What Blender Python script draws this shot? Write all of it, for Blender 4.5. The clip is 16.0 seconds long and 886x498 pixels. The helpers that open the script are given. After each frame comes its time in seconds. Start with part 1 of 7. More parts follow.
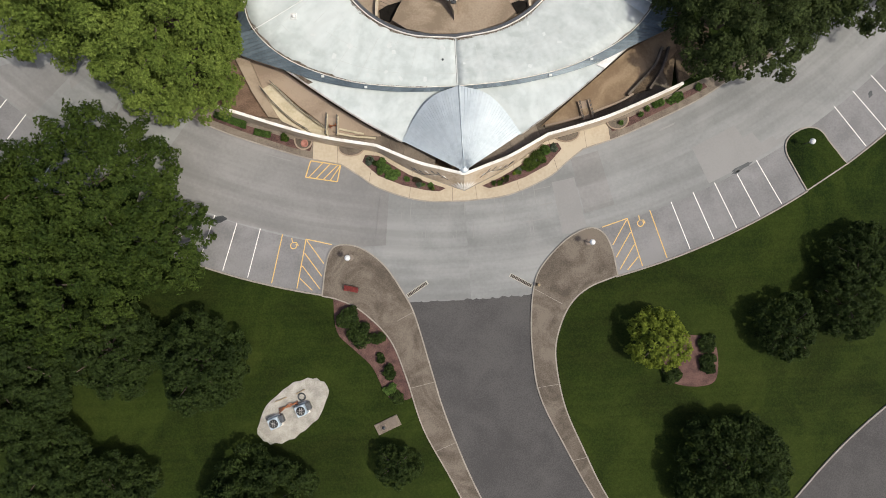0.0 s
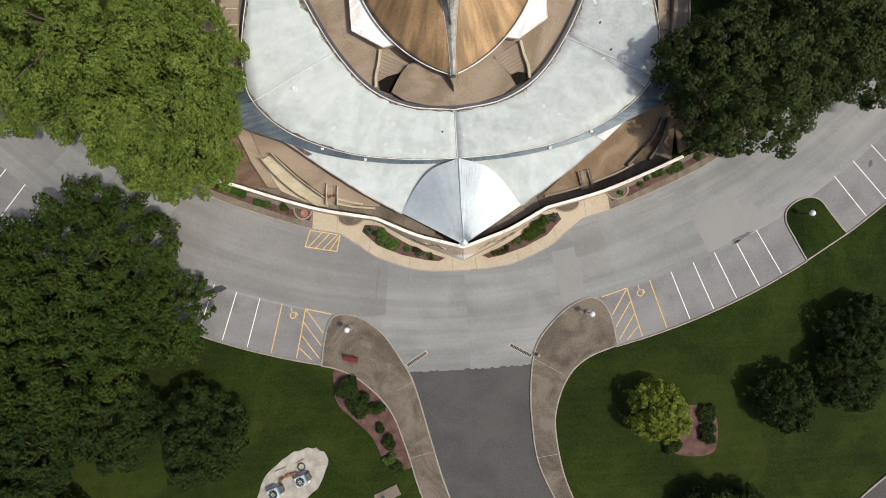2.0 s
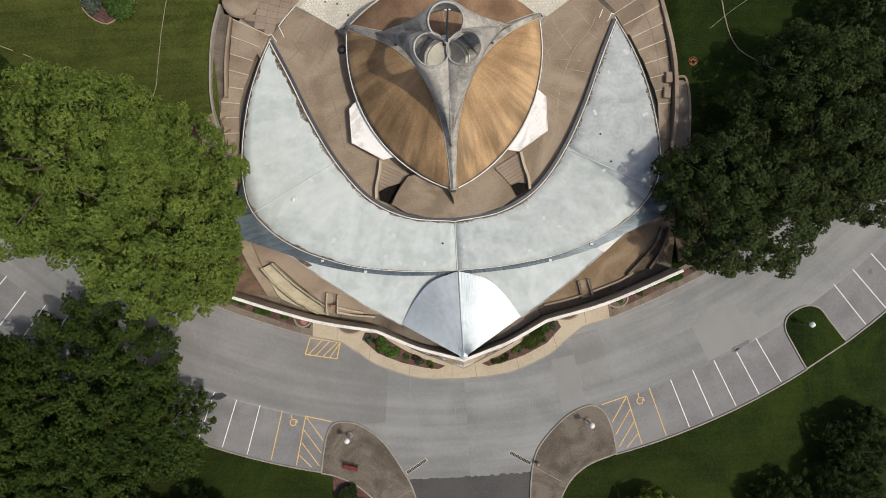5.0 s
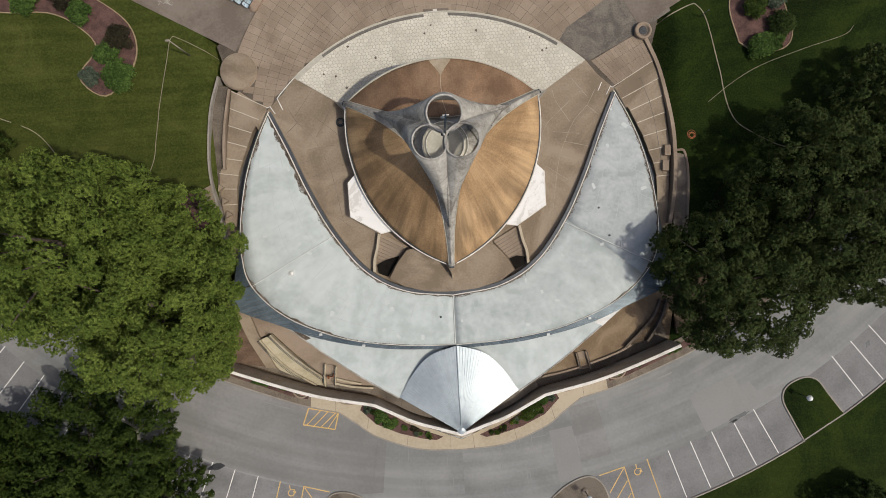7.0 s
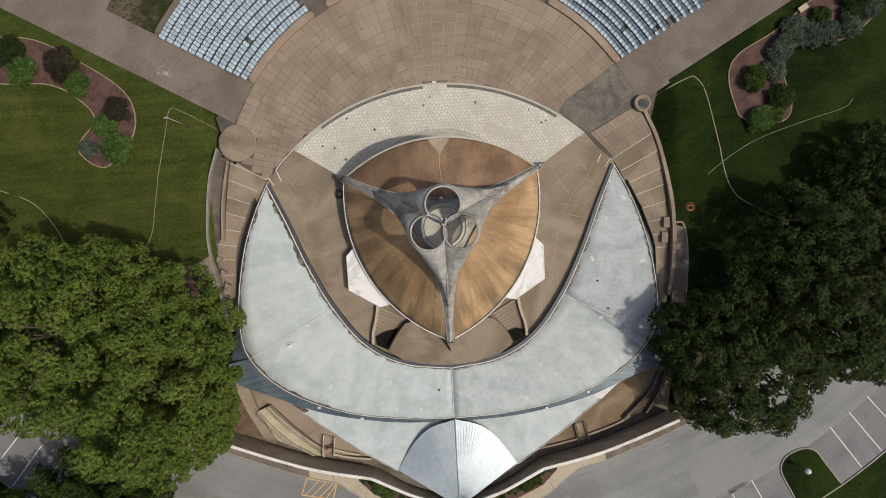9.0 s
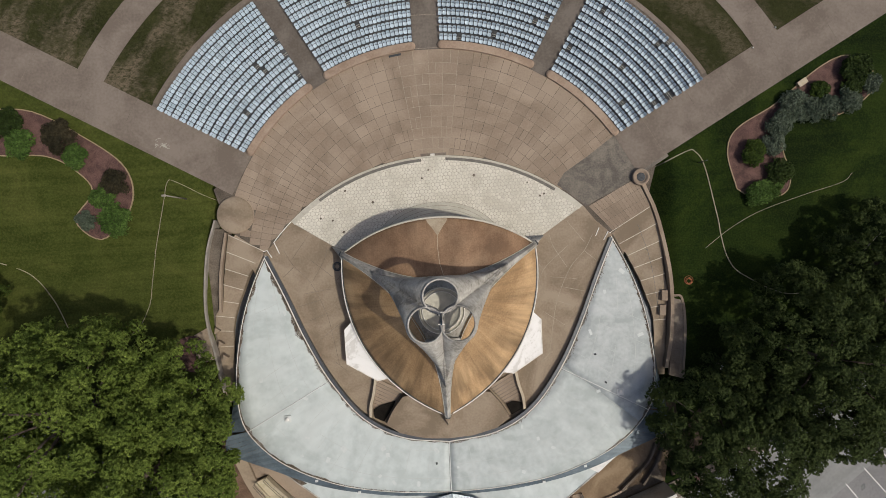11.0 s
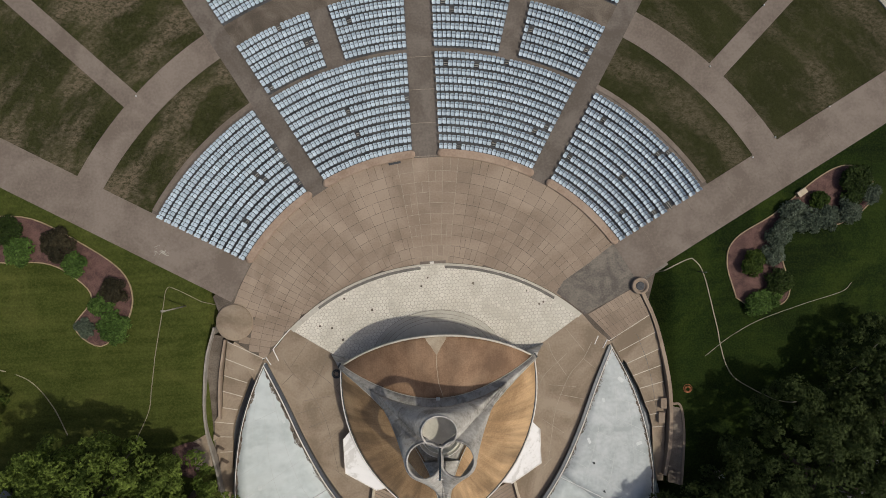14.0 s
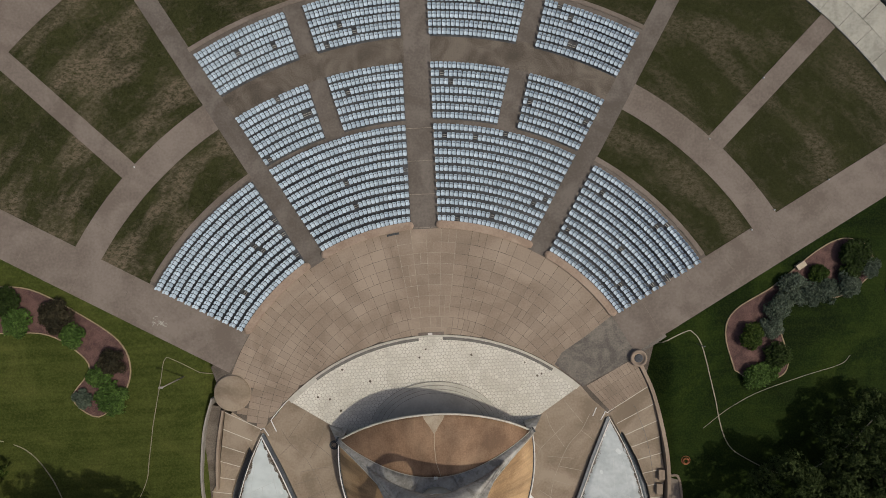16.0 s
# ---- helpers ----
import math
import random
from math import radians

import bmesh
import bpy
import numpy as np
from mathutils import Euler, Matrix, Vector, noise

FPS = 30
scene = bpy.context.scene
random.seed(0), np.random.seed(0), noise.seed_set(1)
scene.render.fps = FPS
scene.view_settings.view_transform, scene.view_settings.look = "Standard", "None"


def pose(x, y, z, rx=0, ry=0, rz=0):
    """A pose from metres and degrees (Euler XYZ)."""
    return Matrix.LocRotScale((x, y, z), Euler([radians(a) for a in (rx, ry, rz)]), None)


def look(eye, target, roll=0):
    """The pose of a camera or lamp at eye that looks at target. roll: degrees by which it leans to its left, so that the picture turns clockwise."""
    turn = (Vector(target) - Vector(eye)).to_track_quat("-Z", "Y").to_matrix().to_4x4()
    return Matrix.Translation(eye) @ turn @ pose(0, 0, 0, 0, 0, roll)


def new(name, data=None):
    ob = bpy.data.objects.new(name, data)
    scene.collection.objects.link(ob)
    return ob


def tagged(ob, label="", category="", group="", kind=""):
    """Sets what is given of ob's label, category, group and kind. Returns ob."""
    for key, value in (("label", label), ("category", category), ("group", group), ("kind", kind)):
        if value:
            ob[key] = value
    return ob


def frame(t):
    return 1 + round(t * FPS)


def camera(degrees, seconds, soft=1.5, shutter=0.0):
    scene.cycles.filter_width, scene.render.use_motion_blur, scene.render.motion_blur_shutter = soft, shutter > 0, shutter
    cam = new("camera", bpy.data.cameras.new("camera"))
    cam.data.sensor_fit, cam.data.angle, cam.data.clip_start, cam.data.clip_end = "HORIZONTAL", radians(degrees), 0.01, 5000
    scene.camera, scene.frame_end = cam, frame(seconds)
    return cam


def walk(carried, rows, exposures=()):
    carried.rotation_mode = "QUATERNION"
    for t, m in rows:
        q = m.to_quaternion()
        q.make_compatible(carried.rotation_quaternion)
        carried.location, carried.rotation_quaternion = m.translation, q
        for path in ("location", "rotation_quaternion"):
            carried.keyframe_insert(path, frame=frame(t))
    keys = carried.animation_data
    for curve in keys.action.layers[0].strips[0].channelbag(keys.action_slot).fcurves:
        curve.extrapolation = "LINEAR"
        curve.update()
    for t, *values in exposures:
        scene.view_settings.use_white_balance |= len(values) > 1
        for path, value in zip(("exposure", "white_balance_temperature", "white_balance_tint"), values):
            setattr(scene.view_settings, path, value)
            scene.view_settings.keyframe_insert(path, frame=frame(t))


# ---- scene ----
# ---------------------------------------------------------------- camera
cam = camera(74.9, 16.0, soft=0.5)
METRES, EYE, TILT, LEAN, TURN = 69.0, 68.25, -90.0, 0.0, 0.0
# the plan's own axes: x across the stage, y towards the audience, origin under the shell
PLAN = pose(0, 0, 0, 0, 0, -3.7) @ Matrix.Translation((-0.42, -40.0, 0))
ROWS = [
    (0.0, 0.0, 0.0, 0.0, -0.0, 0.0, -0.0),
    (0.5, -0.0, -0.0, 0.03, 0.04, 0.0, 0.01),
    (1.0, -0.0001, 0.0001, 0.0601, 0.04, 0.01, 0.01),
    (1.5, 0.0004, 0.0006, 0.091, 0.04, -0.01, -0.01),
    (2.0, 0.001, 0.0007, 0.1224, 0.02, -0.04, -0.01),
    (2.5, 0.0014, 0.0007, 0.154, 0.02, -0.07, -0.03),
    (3.0, 0.0014, 0.0006, 0.1853, 0.01, -0.07, -0.04),
    (3.5, 0.0012, 0.0004, 0.217, 0.01, -0.09, -0.05),
    (4.0, 0.0006, 0.0003, 0.2484, 0.01, -0.08, -0.06),
    (6.5, 0.0022, -0.0002, 0.4082, 0.02, -0.29, -0.19),
    (7.0, 0.0026, 0.0, 0.4395, -0.02, -0.32, -0.21),
    (7.5, 0.0032, 0.0002, 0.4707, -0.03, -0.35, -0.25),
    (8.0, 0.0032, 0.0007, 0.5015, -0.05, -0.36, -0.27),
    (8.5, 0.0029, 0.0012, 0.5321, -0.08, -0.34, -0.3),
    (9.0, 0.0035, 0.0016, 0.5635, -0.06, -0.38, -0.33),
    (11.5, 0.0053, 0.0038, 0.7226, -0.1, -0.65, -0.54),
    (12.0, 0.0049, 0.0044, 0.7527, -0.12, -0.61, -0.56),
    (12.5, 0.0045, 0.0047, 0.7835, -0.14, -0.62, -0.6),
    (13.0, 0.005, 0.005, 0.8142, -0.12, -0.64, -0.63),
    (13.5, 0.0051, 0.0054, 0.8457, -0.11, -0.7, -0.66),
    (14.0, 0.0041, 0.0054, 0.8762, -0.11, -0.69, -0.71),
    (14.5, 0.0044, 0.0059, 0.9086, -0.1, -0.78, -0.76),
    (15.0, 0.0054, 0.0066, 0.9391, -0.06, -0.8, -0.8),
    (15.5, 0.0058, 0.0074, 0.97, -0.04, -0.83, -0.84),
    (16.0, 0.0058, 0.0082, 0.9998, -0.07, -0.83, -0.88),
]
walk(cam, [(t, PLAN @ pose(0, 0, EYE, TILT, LEAN, TURN) @ pose(METRES * x, METRES * y, METRES * z, 90 + pitch, roll, yaw)) for t, x, y, z, yaw, pitch, roll in ROWS],
     exposures=[(0.0, 0.25), (4.0, 0.01), (7.5, -0.26), (9.0, -0.31), (12.5, -0.25), (14.5, -0.37), (16.0, -0.43)])
import itertools

# ---------------------------------------------------------------- light
SUN_AZ, SUN_EL = radians(-23), radians(59.5)
sun_way = Vector((math.cos(SUN_EL) * math.cos(SUN_AZ), math.cos(SUN_EL) * math.sin(SUN_AZ), math.sin(SUN_EL)))
world = bpy.data.worlds.new("sky")
scene.world = world
world.use_nodes = True
wn = world.node_tree
sky = wn.nodes.new("ShaderNodeTexSky")
sky.sky_type, sky.sun_disc = "NISHITA", False
sky.sun_elevation, sky.sun_rotation = SUN_EL, radians(90) - SUN_AZ
sky.dust_density, sky.air_density = 5.0, 1.0
wn.links.new(sky.outputs[0], wn.nodes["Background"].inputs[0])
wn.nodes["Background"].inputs[1].default_value = 0.10
sun = new("sun", bpy.data.lights.new("sun", "SUN"))
sun.data.energy, sun.data.angle, sun.data.color = 2.5, radians(1.2), (1.0, 0.945, 0.82)
sun.matrix_world = look(sun_way * 200, (0, 0, 0))


# ---------------------------------------------------------------- materials
def material(name, stops, scale=0.6, fine=9.0, rough=0.85, metal=0.0, bump=0.25, fine_mix=0.35, vary=0.0, island=0.0, warp=0.0, spec=0.3):
    """Two scales of noise over the colour stops, with relief; vary: spread of value from object to object; island: from piece to piece."""
    m = bpy.data.materials.new(name)
    m.use_nodes = True
    t = m.node_tree
    n, l = t.nodes, t.links
    b = n["Principled BSDF"]
    b.inputs["Roughness"].default_value = rough
    b.inputs["Metallic"].default_value = metal
    b.inputs["Specular IOR Level"].default_value = spec
    geo = n.new("ShaderNodeNewGeometry")
    big = n.new("ShaderNodeTexNoise")
    big.inputs["Scale"].default_value, big.inputs["Detail"].default_value = scale, 5
    big.inputs["Distortion"].default_value = warp
    small = n.new("ShaderNodeTexNoise")
    small.inputs["Scale"].default_value, small.inputs["Detail"].default_value = fine, 7
    l.new(geo.outputs["Position"], big.inputs["Vector"])
    l.new(geo.outputs["Position"], small.inputs["Vector"])
    mix = n.new("ShaderNodeMix")
    mix.inputs[0].default_value = fine_mix
    l.new(big.outputs[0], mix.inputs[2])
    l.new(small.outputs[0], mix.inputs[3])
    ramp = n.new("ShaderNodeValToRGB")
    ramp.color_ramp.elements[0].position, ramp.color_ramp.elements[1].position = 0.395, 0.605
    e = ramp.color_ramp.elements
    for i, c in enumerate(stops):
        el = e[i] if i < 1 else (e[-1] if i == len(stops) - 1 else e.new(0.395 + 0.21 * i / (len(stops) - 1)))
        el.color = (*c, 1)
    l.new(mix.outputs[0], ramp.inputs[0])
    out = ramp.outputs[0]
    for amount, src in ((vary, "object"), (island, "island")):
        if not amount:
            continue
        if src == "object":
            rnd = n.new("ShaderNodeObjectInfo").outputs["Random"]
        else:
            rnd = geo.outputs["Random Per Island"]
        mr = n.new("ShaderNodeMapRange")
        mr.inputs["To Min"].default_value, mr.inputs["To Max"].default_value = 1 - amount, 1 + amount
        l.new(rnd, mr.inputs["Value"])
        hsv = n.new("ShaderNodeHueSaturation")
        l.new(mr.outputs[0], hsv.inputs["Value"])
        l.new(out, hsv.inputs["Color"])
        out = hsv.outputs[0]
    l.new(out, b.inputs["Base Color"])
    if bump:
        bp = n.new("ShaderNodeBump")
        bp.inputs["Strength"].default_value, bp.inputs["Distance"].default_value = bump, 0.05
        l.new(small.outputs[0], bp.inputs["Height"])
        l.new(bp.outputs[0], b.inputs["Normal"])
    return m


def leaf_material(name, dark, light):
    """Leaves that let part of the light through."""
    m = material(name, [dark, light], scale=0.35, fine=2.2, rough=0.7, bump=0, fine_mix=0.5, island=0.40, spec=0.15)
    n, l = m.node_tree.nodes, m.node_tree.links
    b = n["Principled BSDF"]
    thin = n.new("ShaderNodeBsdfTranslucent")
    warm = n.new("ShaderNodeMix")
    warm.data_type, warm.blend_type = "RGBA", "MULTIPLY"
    warm.inputs[0].default_value, warm.inputs[7].default_value = 1.0, (1.25, 1.15, 0.5, 1)
    l.new(b.inputs["Base Color"].links[0].from_socket, warm.inputs[6])
    l.new(warm.outputs[2], thin.inputs[0])
    mx = n.new("ShaderNodeMixShader")
    mx.inputs[0].default_value = 0.24
    l.new(b.outputs[0], mx.inputs[1])
    l.new(thin.outputs[0], mx.inputs[2])
    l.new(mx.outputs[0], n["Material Output"].inputs[0])
    return m


ASPHALT_LIGHT = material("road_asphalt_worn", [(0.216, 0.221, 0.220), (0.243, 0.248, 0.246), (0.268, 0.271, 0.268)], scale=0.10, fine=3, warp=1.2, bump=0.05, fine_mix=0.3)
ASPHALT_MID = material("road_asphalt_grey", [(0.205, 0.203, 0.202), (0.226, 0.223, 0.220), (0.247, 0.244, 0.240)], scale=0.12, fine=3, warp=1.0, bump=0.05, fine_mix=0.35)
ASPHALT_PALE = material("road_asphalt_pale", [(0.238, 0.236, 0.233), (0.262, 0.259, 0.255)], scale=0.15, fine=4, warp=1.0, bump=0.05, fine_mix=0.4)
SOIL = material("soil_tan_brown", [(0.10, 0.065, 0.045), (0.155, 0.10, 0.07), (0.20, 0.135, 0.095)], scale=0.8, fine=9, bump=0.6, fine_mix=0.5)
ASPHALT_DARK = material("road_asphalt_newer", [(0.056, 0.054, 0.054), (0.071, 0.068, 0.068), (0.086, 0.083, 0.081)], scale=0.25, fine=7, warp=0.6, bump=0.2, fine_mix=0.55)
ASPHALT_BAY = material("bay_asphalt", [(0.17, 0.168, 0.172), (0.205, 0.203, 0.207), (0.235, 0.232, 0.235)], scale=0.2, fine=5, warp=0.8, bump=0.2)
CONCRETE_TAN = material("concrete_tan", [(0.238, 0.182, 0.136), (0.285, 0.222, 0.168), (0.326, 0.258, 0.198)], scale=0.12, fine=5, warp=1.6, vary=0.085, bump=0.04, fine_mix=0.25)
KERB_ROSE = material("kerb_rose_concrete", [(0.28, 0.205, 0.152), (0.33, 0.246, 0.186), (0.37, 0.285, 0.22)], scale=0.3, fine=5, warp=1.2, vary=0.06, bump=0.05)
CONCRETE_WALK = material("concrete_walk", [(0.150, 0.121, 0.099), (0.182, 0.150, 0.126), (0.215, 0.180, 0.152)], scale=0.16, fine=3.5, warp=1.4, vary=0.05, fine_mix=0.34, bump=0.05)
CONCRETE_STAINED = material("concrete_stained", [(0.080, 0.065, 0.051), (0.122, 0.101, 0.080), (0.168, 0.141, 0.114)], scale=0.22, fine=7, warp=2.0, vary=0.05, fine_mix=0.35)
CONCRETE_BROWN = material("concrete_brown", [(0.13, 0.105, 0.085), (0.18, 0.15, 0.12), (0.22, 0.185, 0.15)], scale=0.3, fine=7, warp=1.5, vary=0.08)
# brown concrete with the eastern tree's soft shade put into the colour
CONCRETE_SHADED = material("concrete_shaded_brown", [(0.060, 0.042, 0.028), (0.105, 0.075, 0.048), (0.16, 0.115, 0.072)], scale=0.35, fine=6, warp=1.5, vary=0.05)
CONCRETE_RUSTY = material("concrete_rusty_tan", [(0.19, 0.132, 0.082), (0.235, 0.168, 0.106), (0.285, 0.212, 0.138)], scale=0.22, fine=4, warp=1.8, vary=0.05, bump=0.05, fine_mix=0.25)
RAMP_CREAM = material("ramp_cream_paint", [(0.42, 0.365, 0.255), (0.50, 0.44, 0.32), (0.54, 0.48, 0.36)], scale=0.5, fine=4, warp=0.8, bump=0.08)
CONCRETE_CREAM = material("concrete_cream", [(0.40, 0.335, 0.245), (0.445, 0.378, 0.283), (0.485, 0.418, 0.32)], scale=0.3, fine=3, warp=0.8, vary=0.10, bump=0.08)
CONCRETE_COURT = material("concrete_court", [(0.205, 0.158, 0.112), (0.272, 0.214, 0.156), (0.33, 0.266, 0.198)], scale=0.14, fine=4.5, warp=1.8, vary=0.06, bump=0.03, fine_mix=0.22)
CONCRETE_GREY = material("concrete_shell_grey", [(0.235, 0.220, 0.195), (0.345, 0.328, 0.298), (0.40, 0.382, 0.350), (0.49, 0.472, 0.438)], scale=0.32, fine=3.5, warp=1.4, bump=0.08, fine_mix=0.3)
STEEL_NIGHT = material("spire_blue_steel", [(0.035, 0.06, 0.085), (0.06, 0.09, 0.12)], scale=1, fine=5, rough=0.4, metal=0.4, bump=0.02)
GUTTER = material("gutter_zinc_grey", [(0.075, 0.082, 0.092), (0.11, 0.118, 0.128)], scale=0.5, fine=4, rough=0.42, metal=0.3, bump=0.05)
CONCRETE_ASH = material("concrete_grey_stained", [(0.105, 0.094, 0.082), (0.155, 0.137, 0.117), (0.205, 0.180, 0.151)], scale=0.28, fine=5, warp=2.0, bump=0.1)
JOINT_PALE = material("joint_pale_filler", [(0.30, 0.255, 0.195), (0.42, 0.365, 0.29)], scale=0.8, fine=7)
TROUGH = material("trough_brown_grey", [(0.13, 0.12, 0.108), (0.18, 0.168, 0.15)], scale=1, fine=8, rough=0.7)
ROOF_LAP = material("roof_lap_grey", [(0.45, 0.475, 0.465), (0.52, 0.545, 0.535)], scale=0.6, fine=4, rough=0.55, bump=0.05)
CREST = material("crest_pale_filler", [(0.36, 0.29, 0.21), (0.47, 0.39, 0.29)], scale=1.2, fine=9, bump=0.1)
COPING = material("coping_white", [(0.60, 0.57, 0.52), (0.74, 0.71, 0.66), (0.80, 0.77, 0.72)], scale=0.8, fine=5, bump=0.1)
WALL_CREAM = material("wall_cream_render", [(0.42, 0.33, 0.23), (0.52, 0.42, 0.31), (0.56, 0.47, 0.36)], scale=0.6, fine=4, bump=0.2)
ROOF_WHITE = material("roof_membrane_white", [(0.455, 0.503, 0.498), (0.52, 0.568, 0.564), (0.565, 0.61, 0.606)], scale=0.22, fine=1.6, rough=0.55, warp=1.6, bump=0.03, fine_mix=0.3)
ROOF_MID = material("roof_membrane_dull", [(0.405, 0.445, 0.442), (0.47, 0.512, 0.51), (0.525, 0.565, 0.562)], scale=0.22, fine=1.8, rough=0.55, warp=1.6, bump=0.03, fine_mix=0.3)
ROOF_EAST = material("roof_membrane_grey", [(0.355, 0.388, 0.395), (0.425, 0.459, 0.466), (0.48, 0.512, 0.518)], scale=0.22, fine=2.5, rough=0.5, warp=1.5, bump=0.03)
ROOF_PATCH = material("roof_patch_white", [(0.59, 0.612, 0.60), (0.655, 0.67, 0.66)], scale=1, fine=4, rough=0.5, bump=0.05)
ROOF_MEND = material("roof_mend_pale", [(0.53, 0.565, 0.56), (0.59, 0.62, 0.615)], scale=1, fine=4, rough=0.5, bump=0.03)
METAL_BLUE = material("roof_metal_blue", [(0.092, 0.120, 0.142), (0.118, 0.152, 0.178), (0.145, 0.182, 0.21)], scale=0.4, fine=3, rough=0.45, metal=0.2, bump=0.03, vary=0.14)
METAL_SILVER = material("roof_metal_silver", [(0.44, 0.50, 0.54), (0.495, 0.555, 0.595), (0.54, 0.60, 0.635)], scale=0.3, fine=2, rough=0.48, metal=0.45, bump=0.01, vary=0.04)
METAL_DARK = material("dark_edge_metal", [(0.045, 0.05, 0.055), (0.075, 0.08, 0.085)], scale=1, fine=6, rough=0.5, metal=0.3, bump=0.1)
STAIN = material("roof_edge_moss", [(0.065, 0.050, 0.037), (0.12, 0.096, 0.074), (0.21, 0.185, 0.16)], scale=1.5, fine=7, bump=0.2, island=0.5)
PEBBLE = material("stage_stone", [(0.55, 0.518, 0.445), (0.63, 0.598, 0.522), (0.68, 0.648, 0.572)], scale=0.3, fine=4, island=0.05, vary=0.03, bump=0.1, warp=1.0)
PEBBLE_JOINT = material("stage_mortar", [(0.43, 0.40, 0.34), (0.51, 0.48, 0.413)], scale=0.8, fine=6)
STAGE_STEP = material("stage_step_stone", [(0.44, 0.415, 0.35), (0.54, 0.515, 0.445)], scale=0.6, fine=4, vary=0.05)
WHITE_SLAB = material("white_flat_roof", [(0.66, 0.645, 0.62), (0.81, 0.80, 0.785), (0.84, 0.83, 0.82), (0.85, 0.84, 0.83)], scale=0.35, fine=4, rough=0.5, warp=2.5, bump=0.05, fine_mix=0.2)
PAINT_WHITE = material("line_paint_white", [(0.68, 0.67, 0.65), (0.80, 0.79, 0.77)], scale=3, fine=12, bump=0.05)
NOSING = material("nosing_pale_stone", [(0.46, 0.41, 0.34), (0.58, 0.53, 0.45)], scale=2, fine=8)
PAINT_YELLOW = material("line_paint_yellow", [(0.58, 0.39, 0.13), (0.70, 0.49, 0.20)], scale=3, fine=12, bump=0.05)
MULCH = material("mulch_red_brown", [(0.055, 0.03, 0.026), (0.10, 0.055, 0.048), (0.15, 0.085, 0.072)], scale=1.2, fine=14, bump=0.8, fine_mix=0.6)
KERB = material("kerb_concrete", [(0.25, 0.225, 0.195), (0.33, 0.30, 0.26)], scale=0.8, fine=5)
SEAT_PLASTIC = material("seat_plastic_pale_blue", [(0.37, 0.455, 0.525), (0.44, 0.53, 0.605), (0.505, 0.595, 0.665)], scale=1.2, fine=6, rough=0.45, vary=0.10, bump=0.03, spec=0.4)
SEAT_STEEL = material("seat_steel_grey", [(0.10, 0.105, 0.11), (0.17, 0.175, 0.18)], scale=2, fine=9, rough=0.45, metal=0.6, bump=0.05)
GRAVEL = material("gravel_pale", [(0.25, 0.24, 0.21), (0.36, 0.34, 0.30), (0.46, 0.44, 0.40)], scale=1.2, fine=16, bump=0.8, fine_mix=0.6)
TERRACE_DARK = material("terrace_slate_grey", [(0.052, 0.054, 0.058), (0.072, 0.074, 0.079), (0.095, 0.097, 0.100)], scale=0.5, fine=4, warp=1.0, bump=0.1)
PALE_WALK = material("pale_concrete_walk", [(0.29, 0.28, 0.235), (0.36, 0.35, 0.30), (0.42, 0.40, 0.345)], scale=0.35, fine=3, warp=1.0, vary=0.06)
LID_RED = material("lid_faded_red", [(0.30, 0.12, 0.09), (0.40, 0.19, 0.15)], scale=3, fine=9, rough=0.6)
RED_PAINT = material("bench_red_paint", [(0.13, 0.02, 0.018), (0.20, 0.03, 0.025)], scale=3, fine=9, rough=0.45, bump=0.05)
GLOBE = material("globe_white_acrylic", [(0.74, 0.76, 0.76), (0.80, 0.82, 0.82)], scale=2, fine=6, rough=0.25, bump=0)
BARK = material("tree_bark", [(0.06, 0.045, 0.035), (0.12, 0.095, 0.075)], scale=2, fine=12, bump=0.8)
HOSE = material("hose_tan", [(0.20, 0.18, 0.12), (0.29, 0.26, 0.18)], scale=2, fine=8, rough=0.5)
RUST = material("rusty_orange", [(0.20, 0.07, 0.03), (0.42, 0.16, 0.07)], scale=4, fine=12, rough=0.7)
TIMBER = material("timber_tan", [(0.25, 0.19, 0.115), (0.36, 0.28, 0.175)], scale=2, fine=10)
SHADE_BLACK = material("shade_black_plate", [(0.010, 0.009, 0.008), (0.018, 0.016, 0.014)], scale=1, fine=6, rough=1.0, spec=0.0)
CONCRETE_AISLE = material("concrete_aisle_brown", [(0.113, 0.095, 0.079), (0.140, 0.119, 0.101), (0.170, 0.146, 0.126)], scale=0.22, fine=4, warp=1.5, vary=0.06, fine_mix=0.35, bump=0.05)
DRAIN = material("drain_grate_dark", [(0.035, 0.028, 0.024), (0.075, 0.058, 0.05)], scale=4, fine=14, bump=0.6)

# shell cladding: tan weathered boards with darker run-off streaks
SHELL = material("shell_cladding_tan", [(0.30, 0.188, 0.096), (0.395, 0.255, 0.135), (0.475, 0.318, 0.175)], scale=0.16, fine=5.0, rough=0.7, warp=0.8, bump=0.12, fine_mix=0.28)


